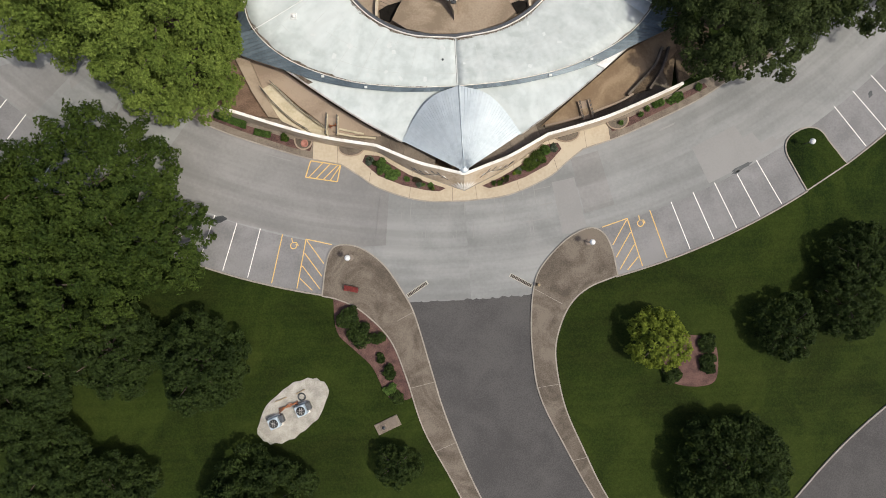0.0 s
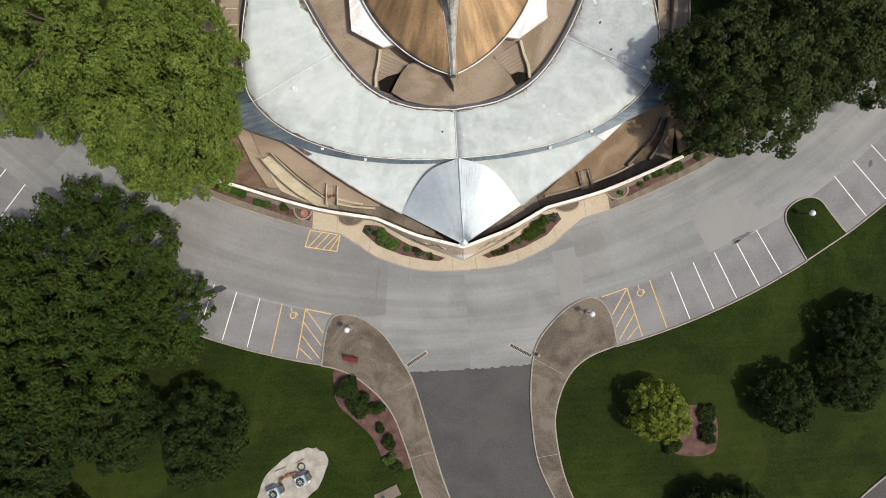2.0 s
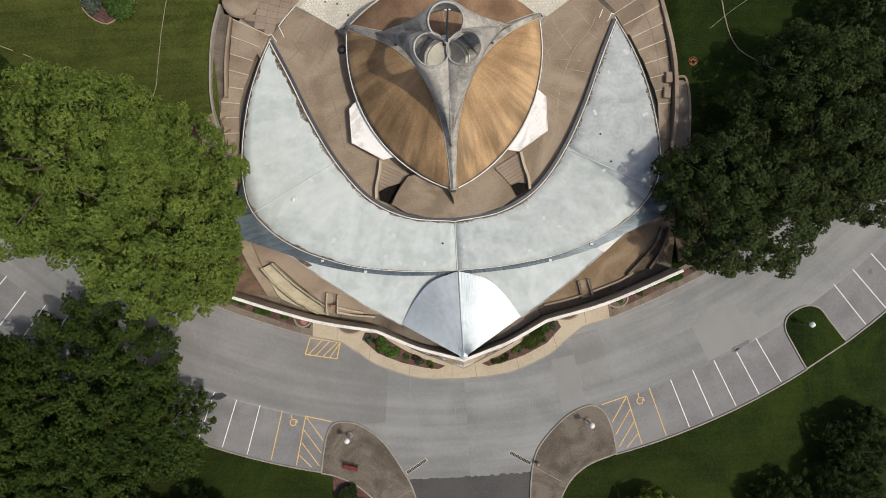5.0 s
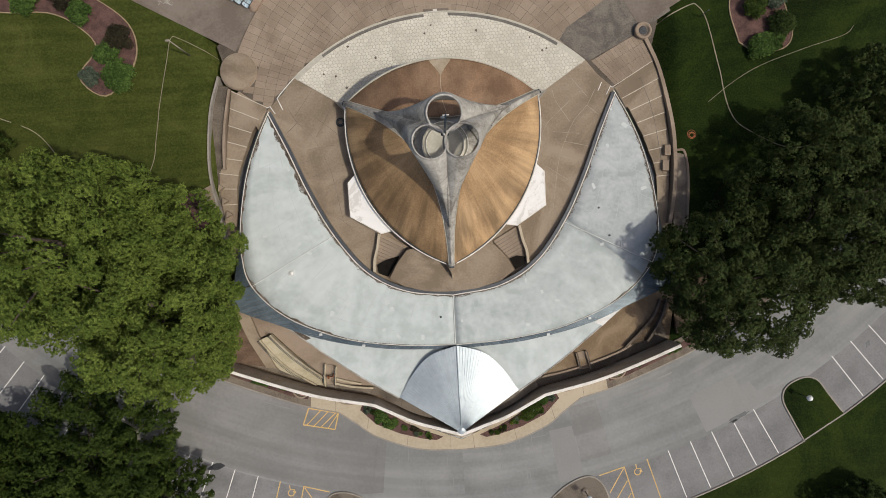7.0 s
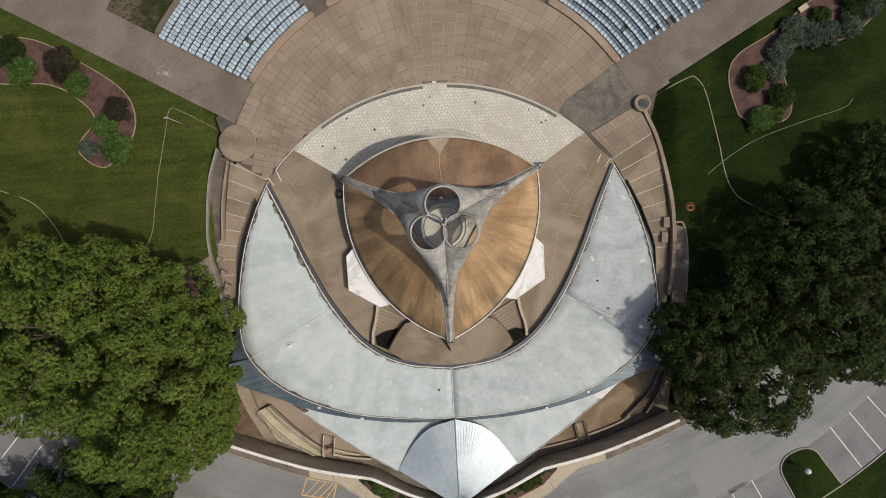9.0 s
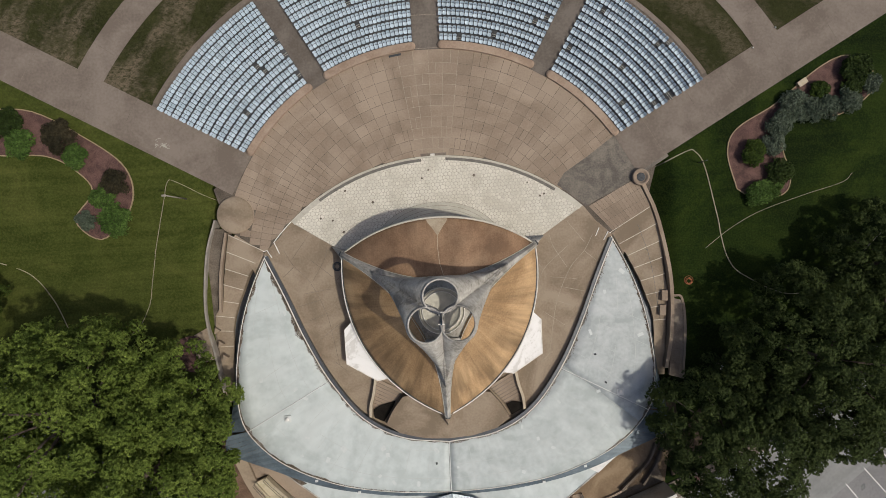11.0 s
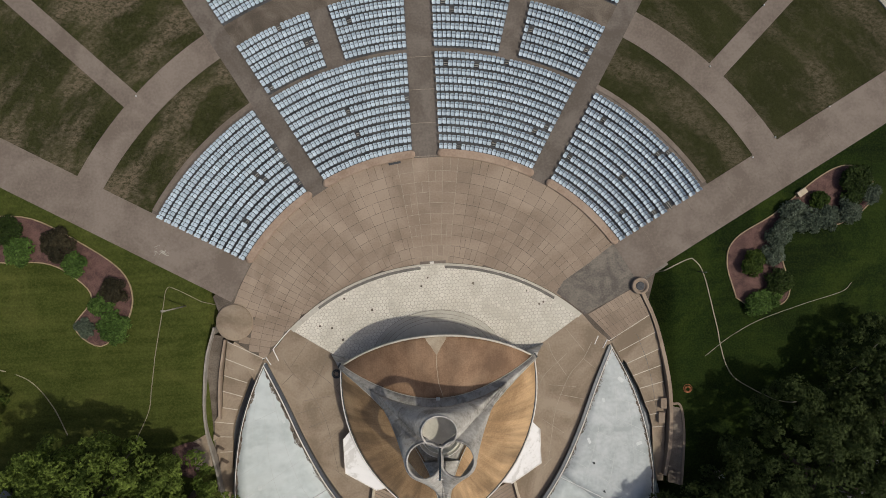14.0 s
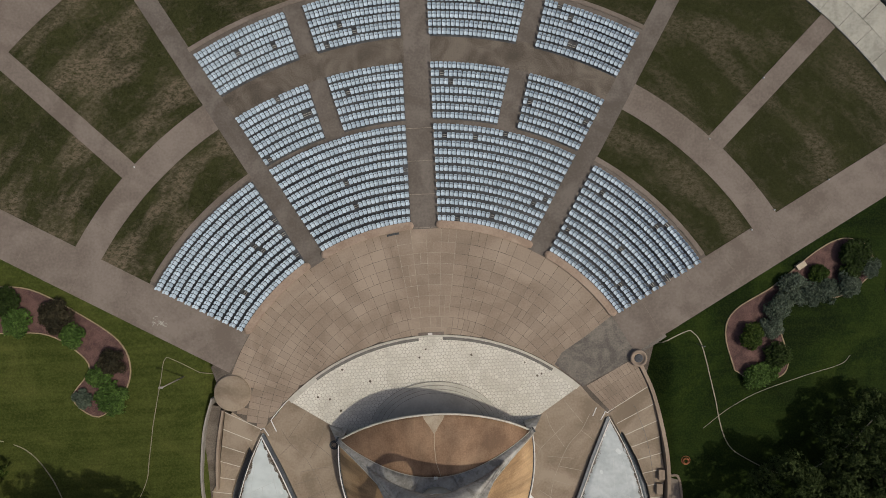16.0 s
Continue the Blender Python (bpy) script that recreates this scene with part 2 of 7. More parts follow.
def run_off(m, cx, cy, strength, turns=7.0, out=0.22, grow=0.0):
    """Streaks that fan out from a centre, laid over a material's colour; turns and out: how fine they are round and away from it; grow: the distance over which they build up."""
    t = m.node_tree
    n, l = t.nodes, t.links
    b = n["Principled BSDF"]
    src = b.inputs["Base Color"].links[0].from_socket
    geo = n.new("ShaderNodeNewGeometry")
    sep = n.new("ShaderNodeSeparateXYZ")
    l.new(geo.outputs["Position"], sep.inputs[0])

    def calc(op, a, c):
        x = n.new("ShaderNodeMath")
        x.operation = op
        for sock, v in zip(x.inputs, (a, c)):
            if isinstance(v, (float, int)):
                sock.default_value = v
            else:
                l.new(v, sock)
        return x.outputs[0]

    dx, dy = calc("SUBTRACT", sep.outputs[0], cx), calc("SUBTRACT", sep.outputs[1], cy)
    ang = calc("ARCTAN2", dx, dy)
    rad = calc("SQRT", calc("ADD", calc("MULTIPLY", dx, dx), calc("MULTIPLY", dy, dy)), 0.0)
    comb = n.new("ShaderNodeCombineXYZ")
    l.new(calc("MULTIPLY", ang, turns), comb.inputs[0])
    l.new(calc("MULTIPLY", rad, out), comb.inputs[1])
    tex = n.new("ShaderNodeTexNoise")
    tex.inputs["Scale"].default_value, tex.inputs["Detail"].default_value = 1.0, 5
    l.new(comb.outputs[0], tex.inputs["Vector"])
    mr = n.new("ShaderNodeMapRange")
    mr.inputs["From Min"].default_value, mr.inputs["From Max"].default_value = 0.38, 0.62
    mr.inputs["To Min"].default_value, mr.inputs["To Max"].default_value = 1 - strength, 1 + 0.45 * strength
    l.new(tex.outputs[0], mr.inputs["Value"])
    value = mr.outputs[0]
    if grow:
        amount = calc("MINIMUM", calc("DIVIDE", rad, grow), 1.0)
        value = calc("ADD", calc("MULTIPLY", calc("SUBTRACT", value, 1.0), calc("MULTIPLY", amount, amount)), 1.0)
    hsv = n.new("ShaderNodeHueSaturation")
    l.new(value, hsv.inputs["Value"])
    l.new(src, hsv.inputs["Color"])
    l.new(hsv.outputs[0], b.inputs["Base Color"])


def boards(m, turn, wide, high, amount):
    """Faint courses of cladding boards laid over a material's colour."""
    t = m.node_tree
    n, l = t.nodes, t.links
    b = n["Principled BSDF"]
    src = b.inputs["Base Color"].links[0].from_socket
    geo = n.new("ShaderNodeNewGeometry")
    mp = n.new("ShaderNodeMapping")
    mp.inputs["Rotation"].default_value = (0, 0, radians(turn))
    l.new(geo.outputs["Position"], mp.inputs["Vector"])
    br = n.new("ShaderNodeTexBrick")
    br.inputs["Color1"].default_value, br.inputs["Color2"].default_value = (1, 1, 1, 1), (1 - amount, 1 - amount, 1 - amount, 1)
    br.inputs["Mortar"].default_value = (1 - 1.4 * amount, 1 - 1.4 * amount, 1 - 1.4 * amount, 1)
    br.inputs["Scale"].default_value, br.inputs["Mortar Size"].default_value = 1.0, 0.012
    br.inputs["Brick Width"].default_value, br.inputs["Row Height"].default_value = wide, high
    l.new(mp.outputs[0], br.inputs["Vector"])
    mx = n.new("ShaderNodeMix")
    mx.data_type, mx.blend_type = "RGBA", "MULTIPLY"
    mx.inputs[0].default_value = 1.0
    l.new(src, mx.inputs[6])
    l.new(br.outputs[0], mx.inputs[7])
    l.new(mx.outputs[2], b.inputs["Base Color"])


run_off(SHELL, 0.0, 2.0, 0.46, 7.0, 0.16, 10.5)
run_off(SHELL, 0.0, 2.0, 0.10, 42.0, 0.3)
run_off(ASPHALT_LIGHT, 0.0, 39.0, 0.09)
run_off(ASPHALT_LIGHT, 0.0, 39.0, 0.13, 2.5, 0.75)
run_off(ASPHALT_MID, 0.0, 39.0, 0.13, 2.5, 0.75)
for roof in (ROOF_WHITE, ROOF_MID, ROOF_EAST):
    run_off(roof, 0.0, -1.0, 0.06, 16.0, 0.25)
run_off(ASPHALT_BAY, 0.0, 39.0, 0.10)
boards(SHELL, 58, 0.9, 0.30, 0.045)
SHELL_N = material("shell_cladding_brown", [(0.200, 0.119, 0.070), (0.255, 0.156, 0.094), (0.312, 0.200, 0.124)], scale=0.25, fine=6.0, rough=0.7, warp=0.8, bump=0.12, fine_mix=0.4)
run_off(SHELL_N, 0.0, -9.0, 0.24)
boards(SHELL_N, 90, 1.6, 0.22, 0.07)


def grass_material(name, near, dimmed, dry):
    """Mown lawn; north of the two slanting paths the turf is thin and tan patches show."""
    m = bpy.data.materials.new(name)
    m.use_nodes = True
    t = m.node_tree
    n, l = t.nodes, t.links
    b = n["Principled BSDF"]
    b.inputs["Roughness"].default_value = 0.9
    b.inputs["Specular IOR Level"].default_value = 0.1
    geo = n.new("ShaderNodeNewGeometry")

    def tex(scale, detail, warp=0.0, squash=None, ragged=0.5):
        x = n.new("ShaderNodeTexNoise")
        x.inputs["Scale"].default_value, x.inputs["Detail"].default_value, x.inputs["Distortion"].default_value = scale, detail, warp
        x.inputs["Roughness"].default_value = ragged
        src = geo.outputs["Position"]
        if squash:
            mp = n.new("ShaderNodeMapping")
            mp.inputs["Rotation"].default_value, mp.inputs["Scale"].default_value = (0, 0, squash[0]), squash[1]
            l.new(src, mp.inputs["Vector"])
            src = mp.outputs[0]
        l.new(src, x.inputs["Vector"])
        return x.outputs[0]

    def ramp(src, stops, lo=0.35, hi=0.65):
        r = n.new("ShaderNodeValToRGB")
        e = r.color_ramp.elements
        e[0].position, e[1].position = lo, hi
        e[0].color, e[1].color = (*stops[0], 1), (*stops[-1], 1)
        for i, c in enumerate(stops[1:-1], 1):
            e.new(lo + (hi - lo) * i / (len(stops) - 1)).color = (*c, 1)
        l.new(src, r.inputs[0])
        return r.outputs[0]

    def mixc(f, a, c, kind="MIX"):
        x = n.new("ShaderNodeMix")
        x.data_type, x.blend_type = "RGBA", kind
        for sock, v in ((x.inputs[0], f), (x.inputs[6], a), (x.inputs[7], c)):
            if isinstance(v, (float, int)):
                sock.default_value = v
            elif isinstance(v, tuple):
                sock.default_value = (*v, 1)
            else:
                l.new(v, sock)
        return x.outputs[2]

    def calc(op, a, c=None):
        x = n.new("ShaderNodeMath")
        x.operation = op
        for sock, v in zip(x.inputs, (a, c)):
            if v is None:
                continue
            if isinstance(v, (float, int)):
                sock.default_value = v
            else:
                l.new(v, sock)
        return x.outputs[0]

    lawn = mixc(0.5, ramp(tex(0.22, 9, 0.8, None, 0.65), near), ramp(tex(4.0, 10, 0.3, None, 0.68), near, 0.38, 0.62))
    lawn = mixc(0.22, lawn, ramp(tex(0.9, 2, 0.2, (radians(40), (0.12, 1.6, 1))), near))
    sep = n.new("ShaderNodeSeparateXYZ")
    l.new(geo.outputs["Position"], sep.inputs[0])
    up = calc("SUBTRACT", sep.outputs[1], 5.1)
    away = calc("SQRT", calc("ADD", calc("MULTIPLY", sep.outputs[0], sep.outputs[0]), calc("MULTIPLY", up, up)))
    bearing = calc("ARCTAN2", sep.outputs[0], up)
    meadow = mixc(0.62, ramp(tex(0.16, 6, 0.4, None, 0.6), dry[:2], 0.36, 0.64), ramp(tex(3.0, 12, 0.0, None, 0.9), dry[:2], 0.42, 0.58))
    # dead grass in broad drifts that follow the curve of the bowl, broken up blade by blade
    comb = n.new("ShaderNodeCombineXYZ")
    l.new(calc("MULTIPLY", bearing, 7.0), comb.inputs[0])
    l.new(calc("MULTIPLY", away, 0.30), comb.inputs[1])
    drift = n.new("ShaderNodeTexNoise")
    drift.inputs["Scale"].default_value, drift.inputs["Detail"].default_value, drift.inputs["Roughness"].default_value = 0.75, 6, 0.62
    l.new(comb.outputs[0], drift.inputs["Vector"])
    worn = calc("MULTIPLY", calc("MAXIMUM", calc("SUBTRACT", 1.0, calc("ABSOLUTE", calc("DIVIDE", calc("SUBTRACT", away, 42.6), 1.9))), 0.0), 0.16)
    broad = ramp(calc("ADD", drift.outputs[0], worn), [(0, 0, 0), (1, 1, 1)], 0.47, 0.62)
    blades = ramp(tex(2.0, 15, 0.0, (radians(35), (1.0, 1.6, 1)), 0.85), [(0, 0, 0), (1, 1, 1)], 0.42, 0.56)
    stray = ramp(tex(0.6, 12, 0.0, None, 0.8), [(0, 0, 0), (1, 1, 1)], 0.52, 0.66)
    tan = calc("MULTIPLY", calc("MAXIMUM", broad, calc("MULTIPLY", stray, 0.6)), blades)
    meadow = mixc(calc("MULTIPLY", tan, 0.9), meadow, dry[2])
    # meadow colour darkened eastwards to paint in the weaker light there
    east = n.new("ShaderNodeMapRange")
    east.inputs["From Min"].default_value, east.inputs["From Max"].default_value = -8.0, 10.0
    l.new(sep.outputs[0], east.inputs["Value"])
    meadow = mixc(calc("MULTIPLY", east.outputs[0], 0.45), meadow, mixc(0.25, dry[0], dry[1]))
    side = calc("SUBTRACT", calc("SUBTRACT", sep.outputs[1], calc("MULTIPLY", calc("ABSOLUTE", sep.outputs[0]), 0.565)), 3.7)
    # greener turf in the south and east, its colour darkened for the weaker light
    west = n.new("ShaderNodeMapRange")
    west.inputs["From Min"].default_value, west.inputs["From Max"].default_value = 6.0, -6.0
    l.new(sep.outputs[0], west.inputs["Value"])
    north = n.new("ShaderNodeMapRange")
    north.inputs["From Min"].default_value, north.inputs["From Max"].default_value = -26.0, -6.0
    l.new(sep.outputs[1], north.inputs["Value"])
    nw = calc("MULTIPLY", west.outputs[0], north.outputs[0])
    deep = mixc(0.4, ramp(tex(0.12, 7, 1.0, None, 0.6), dimmed, 0.38, 0.62), ramp(tex(5.0, 8), dimmed, 0.38, 0.62))
    deep = mixc(0.14, deep, ramp(tex(0.9, 2, 0.2, (radians(15), (0.12, 1.6, 1))), dimmed))
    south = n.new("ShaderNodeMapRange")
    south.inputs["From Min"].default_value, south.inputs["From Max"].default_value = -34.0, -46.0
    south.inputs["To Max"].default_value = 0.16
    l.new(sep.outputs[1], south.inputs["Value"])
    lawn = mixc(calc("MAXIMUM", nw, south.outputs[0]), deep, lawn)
    l.new(mixc(calc("GREATER_THAN", side, 0.0), lawn, meadow), b.inputs["Base Color"])
    bp = n.new("ShaderNodeBump")
    bp.inputs["Strength"].default_value, bp.inputs["Distance"].default_value = 0.6, 0.06
    l.new(tex(9.0, 4), bp.inputs["Height"])
    l.new(bp.outputs[0], b.inputs["Normal"])
    return m


GRASS = grass_material("grass_mown", [(0.022, 0.031, 0.0055), (0.048, 0.061, 0.0125), (0.092, 0.098, 0.025)],
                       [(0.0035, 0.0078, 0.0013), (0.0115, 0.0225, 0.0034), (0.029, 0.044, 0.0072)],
                       [(0.013, 0.016, 0.005), (0.052, 0.053, 0.020), (0.165, 0.130, 0.094)])
LEAF_BIG = leaf_material("leaves_bright", (0.078, 0.118, 0.020), (0.164, 0.218, 0.045))
LEAF_DARK = leaf_material("leaves_deep", (0.018, 0.032, 0.007), (0.037, 0.058, 0.013))
LEAF_EAST = leaf_material("leaves_dull", (0.034, 0.050, 0.014), (0.066, 0.091, 0.027))
LEAF_MID = leaf_material("leaves_mid", (0.021, 0.040, 0.006), (0.058, 0.087, 0.015))
LEAF_YELLOW = leaf_material("leaves_yellow_green", (0.10, 0.135, 0.016), (0.19, 0.235, 0.032))
LEAF_BLUE = leaf_material("leaves_grey_green", (0.055, 0.075, 0.052), (0.115, 0.142, 0.105))
LEAF_FRESH = leaf_material("leaves_fresh", (0.045, 0.085, 0.018), (0.09, 0.15, 0.035))
LEAF_MAROON = leaf_material("leaves_maroon", (0.026, 0.024, 0.014), (0.055, 0.046, 0.026))


# ---------------------------------------------------------------- building helpers
def spline(pts, n=8):
    """A smooth curve through a few points."""
    p = [Vector(q) for q in pts]
    p = [2 * p[0] - p[1]] + p + [2 * p[-1] - p[-2]]
    out = []
    for i in range(1, len(p) - 2):
        a, b, c, d = p[i - 1:i + 3]
        for k in range(n):
            t = k / n
            out.append(tuple(0.5 * (2 * b + (c - a) * t + (2 * a - 5 * b + 4 * c - d) * t * t + (3 * b - a - 3 * c + d) * t ** 3)))
    return out + [tuple(p[-2])]


def mirror(pts):
    return [(-q[0], *q[1:]) for q in reversed(pts)]


def link(name, verts, faces, mat, parent=None, label="", smooth=False):
    me = bpy.data.meshes.new(name)
    me.from_pydata([tuple(v) for v in verts], [], faces)
    me.materials.append(mat)
    if smooth:
        me.polygons.foreach_set("use_smooth", [True] * len(me.polygons))
    me.update()
    ob = new(name, me)
    if parent is not None:
        ob.parent = parent
    return tagged(ob, label=label)


def part(name, bm, mat, parent, label=""):
    bmesh.ops.recalc_face_normals(bm, faces=bm.faces)
    me = bpy.data.meshes.new(name)
    bm.to_mesh(me)
    bm.free()
    me.materials.append(mat)
    ob = new(name, me)
    if parent is not None:
        ob.parent = parent
    return tagged(ob, label=label)


def thing(name, label, category, at=(0, 0, 0), group="", kind="", turn=0):
    ob = new(name)
    ob.matrix_basis = pose(*at, 0, 0, turn)
    ob.empty_display_size = 0.2
    return tagged(ob, label=label, category=category, group=group, kind=kind)


def zof(z, x, y):
    return z(x, y) if callable(z) else z


def slab_data(outline, top, depth):
    """A plate with the given outline; top: height or function of x, y."""
    n = len(outline)
    area = sum(outline[i][0] * outline[(i + 1) % n][1] - outline[(i + 1) % n][0] * outline[i][1] for i in range(n))
    if area < 0:
        outline = list(reversed(outline))
    v = [(x, y, zof(top, x, y)) for x, y in outline] + [(x, y, zof(top, x, y) - depth) for x, y in outline]
    f = [tuple(range(n)), tuple(range(2 * n - 1, n - 1, -1))] + [(i + n, (i + 1) % n + n, (i + 1) % n, i) for i in range(n)]
    return v, f


def slab(name, outline, top, depth, mat, parent=None, label=""):
    return link(name, *slab_data(outline, top, depth), mat, parent, label)


def band_data(a, b, top, depth):
    """A plate between two curves with the same number of points."""
    n = len(a)
    ta = top if callable(top) else (lambda x, y: top)
    v = [(x, y, ta(x, y)) for x, y in a] + [(x, y, ta(x, y)) for x, y in b]
    v += [(x, y, z - depth) for x, y, z in v]
    f = []
    for i in range(n - 1):
        f += [(i, i + 1, n + i + 1, n + i), (2 * n + i, 3 * n + i, 3 * n + i + 1, 2 * n + i + 1), (i, 2 * n + i, 2 * n + i + 1, i + 1), (n + i, n + i + 1, 3 * n + i + 1, 3 * n + i)]
    f += [(0, n, 3 * n, 2 * n), (n - 1, 3 * n - 1, 4 * n - 1, 2 * n - 1)]
    return v, f


def band(name, a, b, top, depth, mat, parent=None, label=""):
    v, f = band_data(a, b, top, depth)
    ob = link(name, v, f, mat, parent, label)
    bm = bmesh.new()
    bm.from_mesh(ob.data)
    bmesh.ops.recalc_face_normals(bm, faces=bm.faces)
    bm.to_mesh(ob.data)
    bm.free()
    return ob


def offset(curve, d):
    """The curve shifted sideways, to its left for d > 0."""
    out = []
    for i, (x, y) in enumerate(curve):
        x0, y0 = curve[max(i - 1, 0)]
        x1, y1 = curve[min(i + 1, len(curve) - 1)]
        k = math.hypot(x1 - x0, y1 - y0) or 1
        out.append((x - (y1 - y0) / k * d, y + (x1 - x0) / k * d))
    return out


def ribbon(name, curve, width, top, depth, mat, parent=None, label=""):
    return band(name, offset(curve, width / 2), offset(curve, -width / 2), top, depth, mat, parent, label)


def tube(name, pts, r, mat, parent=None, label="", sides=6, taper=None):
    """A round bar along points in space."""
    v, f = [], []
    p = [Vector(q) for q in pts]
    for i, q in enumerate(p):
        d = (p[min(i + 1, len(p) - 1)] - p[max(i - 1, 0)]).normalized()
        s = d.cross(Vector((0, 0, 1)) if abs(d.z) < 0.9 else Vector((1, 0, 0))).normalized()
        u = s.cross(d)
        rr = r if taper is None else r + (taper - r) * i / max(len(p) - 1, 1)
        v += [tuple(q + rr * (math.cos(2 * math.pi * k / sides) * s + math.sin(2 * math.pi * k / sides) * u)) for k in range(sides)]
    for i in range(len(p) - 1):
        f += [(i * sides + k, i * sides + (k + 1) % sides, (i + 1) * sides + (k + 1) % sides, (i + 1) * sides + k) for k in range(sides)]
    f += [tuple(range(sides - 1, -1, -1)), tuple(range((len(p) - 1) * sides, len(p) * sides))]
    return link(name, v, f, mat, parent, label, smooth=True)


def box_bm(sx, sy, sz, at=(0, 0, 0), bevel=0.02, turn=0):
    bm = bmesh.new()
    bmesh.ops.create_cube(bm, size=1)
    bmesh.ops.scale(bm, vec=(sx, sy, sz), verts=bm.verts)
    if bevel:
        bmesh.ops.bevel(bm, geom=bm.edges[:], offset=bevel, segments=1, affect="EDGES")
    bmesh.ops.transform(bm, matrix=pose(*at, 0, 0, turn), verts=bm.verts)
    return bm


def lathe(name, profile, mat, parent=None, label="", at=(0, 0, 0), sides=24):
    """A turned body: profile of (radius, height)."""
    v, f = [], []
    for r, z in profile:
        v += [(at[0] + r * math.cos(2 * math.pi * k / sides), at[1] + r * math.sin(2 * math.pi * k / sides), at[2] + z) for k in range(sides)]
    for i in range(len(profile) - 1):
        f += [(i * sides + k, i * sides + (k + 1) % sides, (i + 1) * sides + (k + 1) % sides, (i + 1) * sides + k) for k in range(sides)]
    f += [tuple(range(sides - 1, -1, -1)), tuple(range((len(profile) - 1) * sides, len(profile) * sides))]
    return link(name, v, f, mat, parent, label, smooth=True)


def smooth01(x):
    x = min(max(x, 0.0), 1.0)
    return x * x * (3 - 2 * x)


def land(x, y):
    """Height of the land: the drive lies lower than the plaza."""
    return -1.5 + 1.5 * smooth01((y + 24) / 28)


def bowl_top(x, y):
    """The seating rises gently away from the stage."""
    r = math.hypot(x, y - 5.1)
    return 0.012 * max(r - 25.0, 0)


# ---------------------------------------------------------------- land, roads and paths
def ground_z(x, y):
    z = land(x, y)
    if y > 8:
        z += bowl_top(x, y)
    edge = 27.3 if x > 0 or y < -9 or y > 11 else 27.8
    inside = smooth01((edge - abs(x)) / 1.0) * smooth01((y + 22) / 1.5) * smooth01((20 - y) / 2)
    return z - 1.6 * inside


def ground():
    xs = [-3000, -1200, -500, -250, -150, -100, -80] + list(np.linspace(-66, 66, 111)) + [80, 100, 150, 250, 500, 1200, 3000]
    ys = [-3000, -1200, -500, -250, -150, -110, -90] + list(np.linspace(-78, 78, 131)) + [90, 110, 150, 250, 500, 1200, 3000]
    v = [(x, y, ground_z(x, y)) for y in ys for x in xs]
    w = len(xs)
    f = [(j * w + i, j * w + i + 1, (j + 1) * w + i + 1, (j + 1) * w + i) for j in range(len(ys) - 1) for i in range(w - 1)]
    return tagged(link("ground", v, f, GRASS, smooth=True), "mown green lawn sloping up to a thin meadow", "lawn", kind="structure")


ground()


def polar(r, a, c=(0.0, 5.1)):
    """A point by distance and bearing; degrees from +y, clockwise."""
    return (c[0] + r * math.sin(radians(a)), c[1] + r * math.cos(radians(a)))


def ring_pts(r, a0, a1, n, c=(0.0, 5.1)):
    return [polar(r, a0 + (a1 - a0) * i / n, c) for i in range(n + 1)]


ROADC = (0.0, 39.0)                    # the ring drive turns about this point
road_z = -1.47


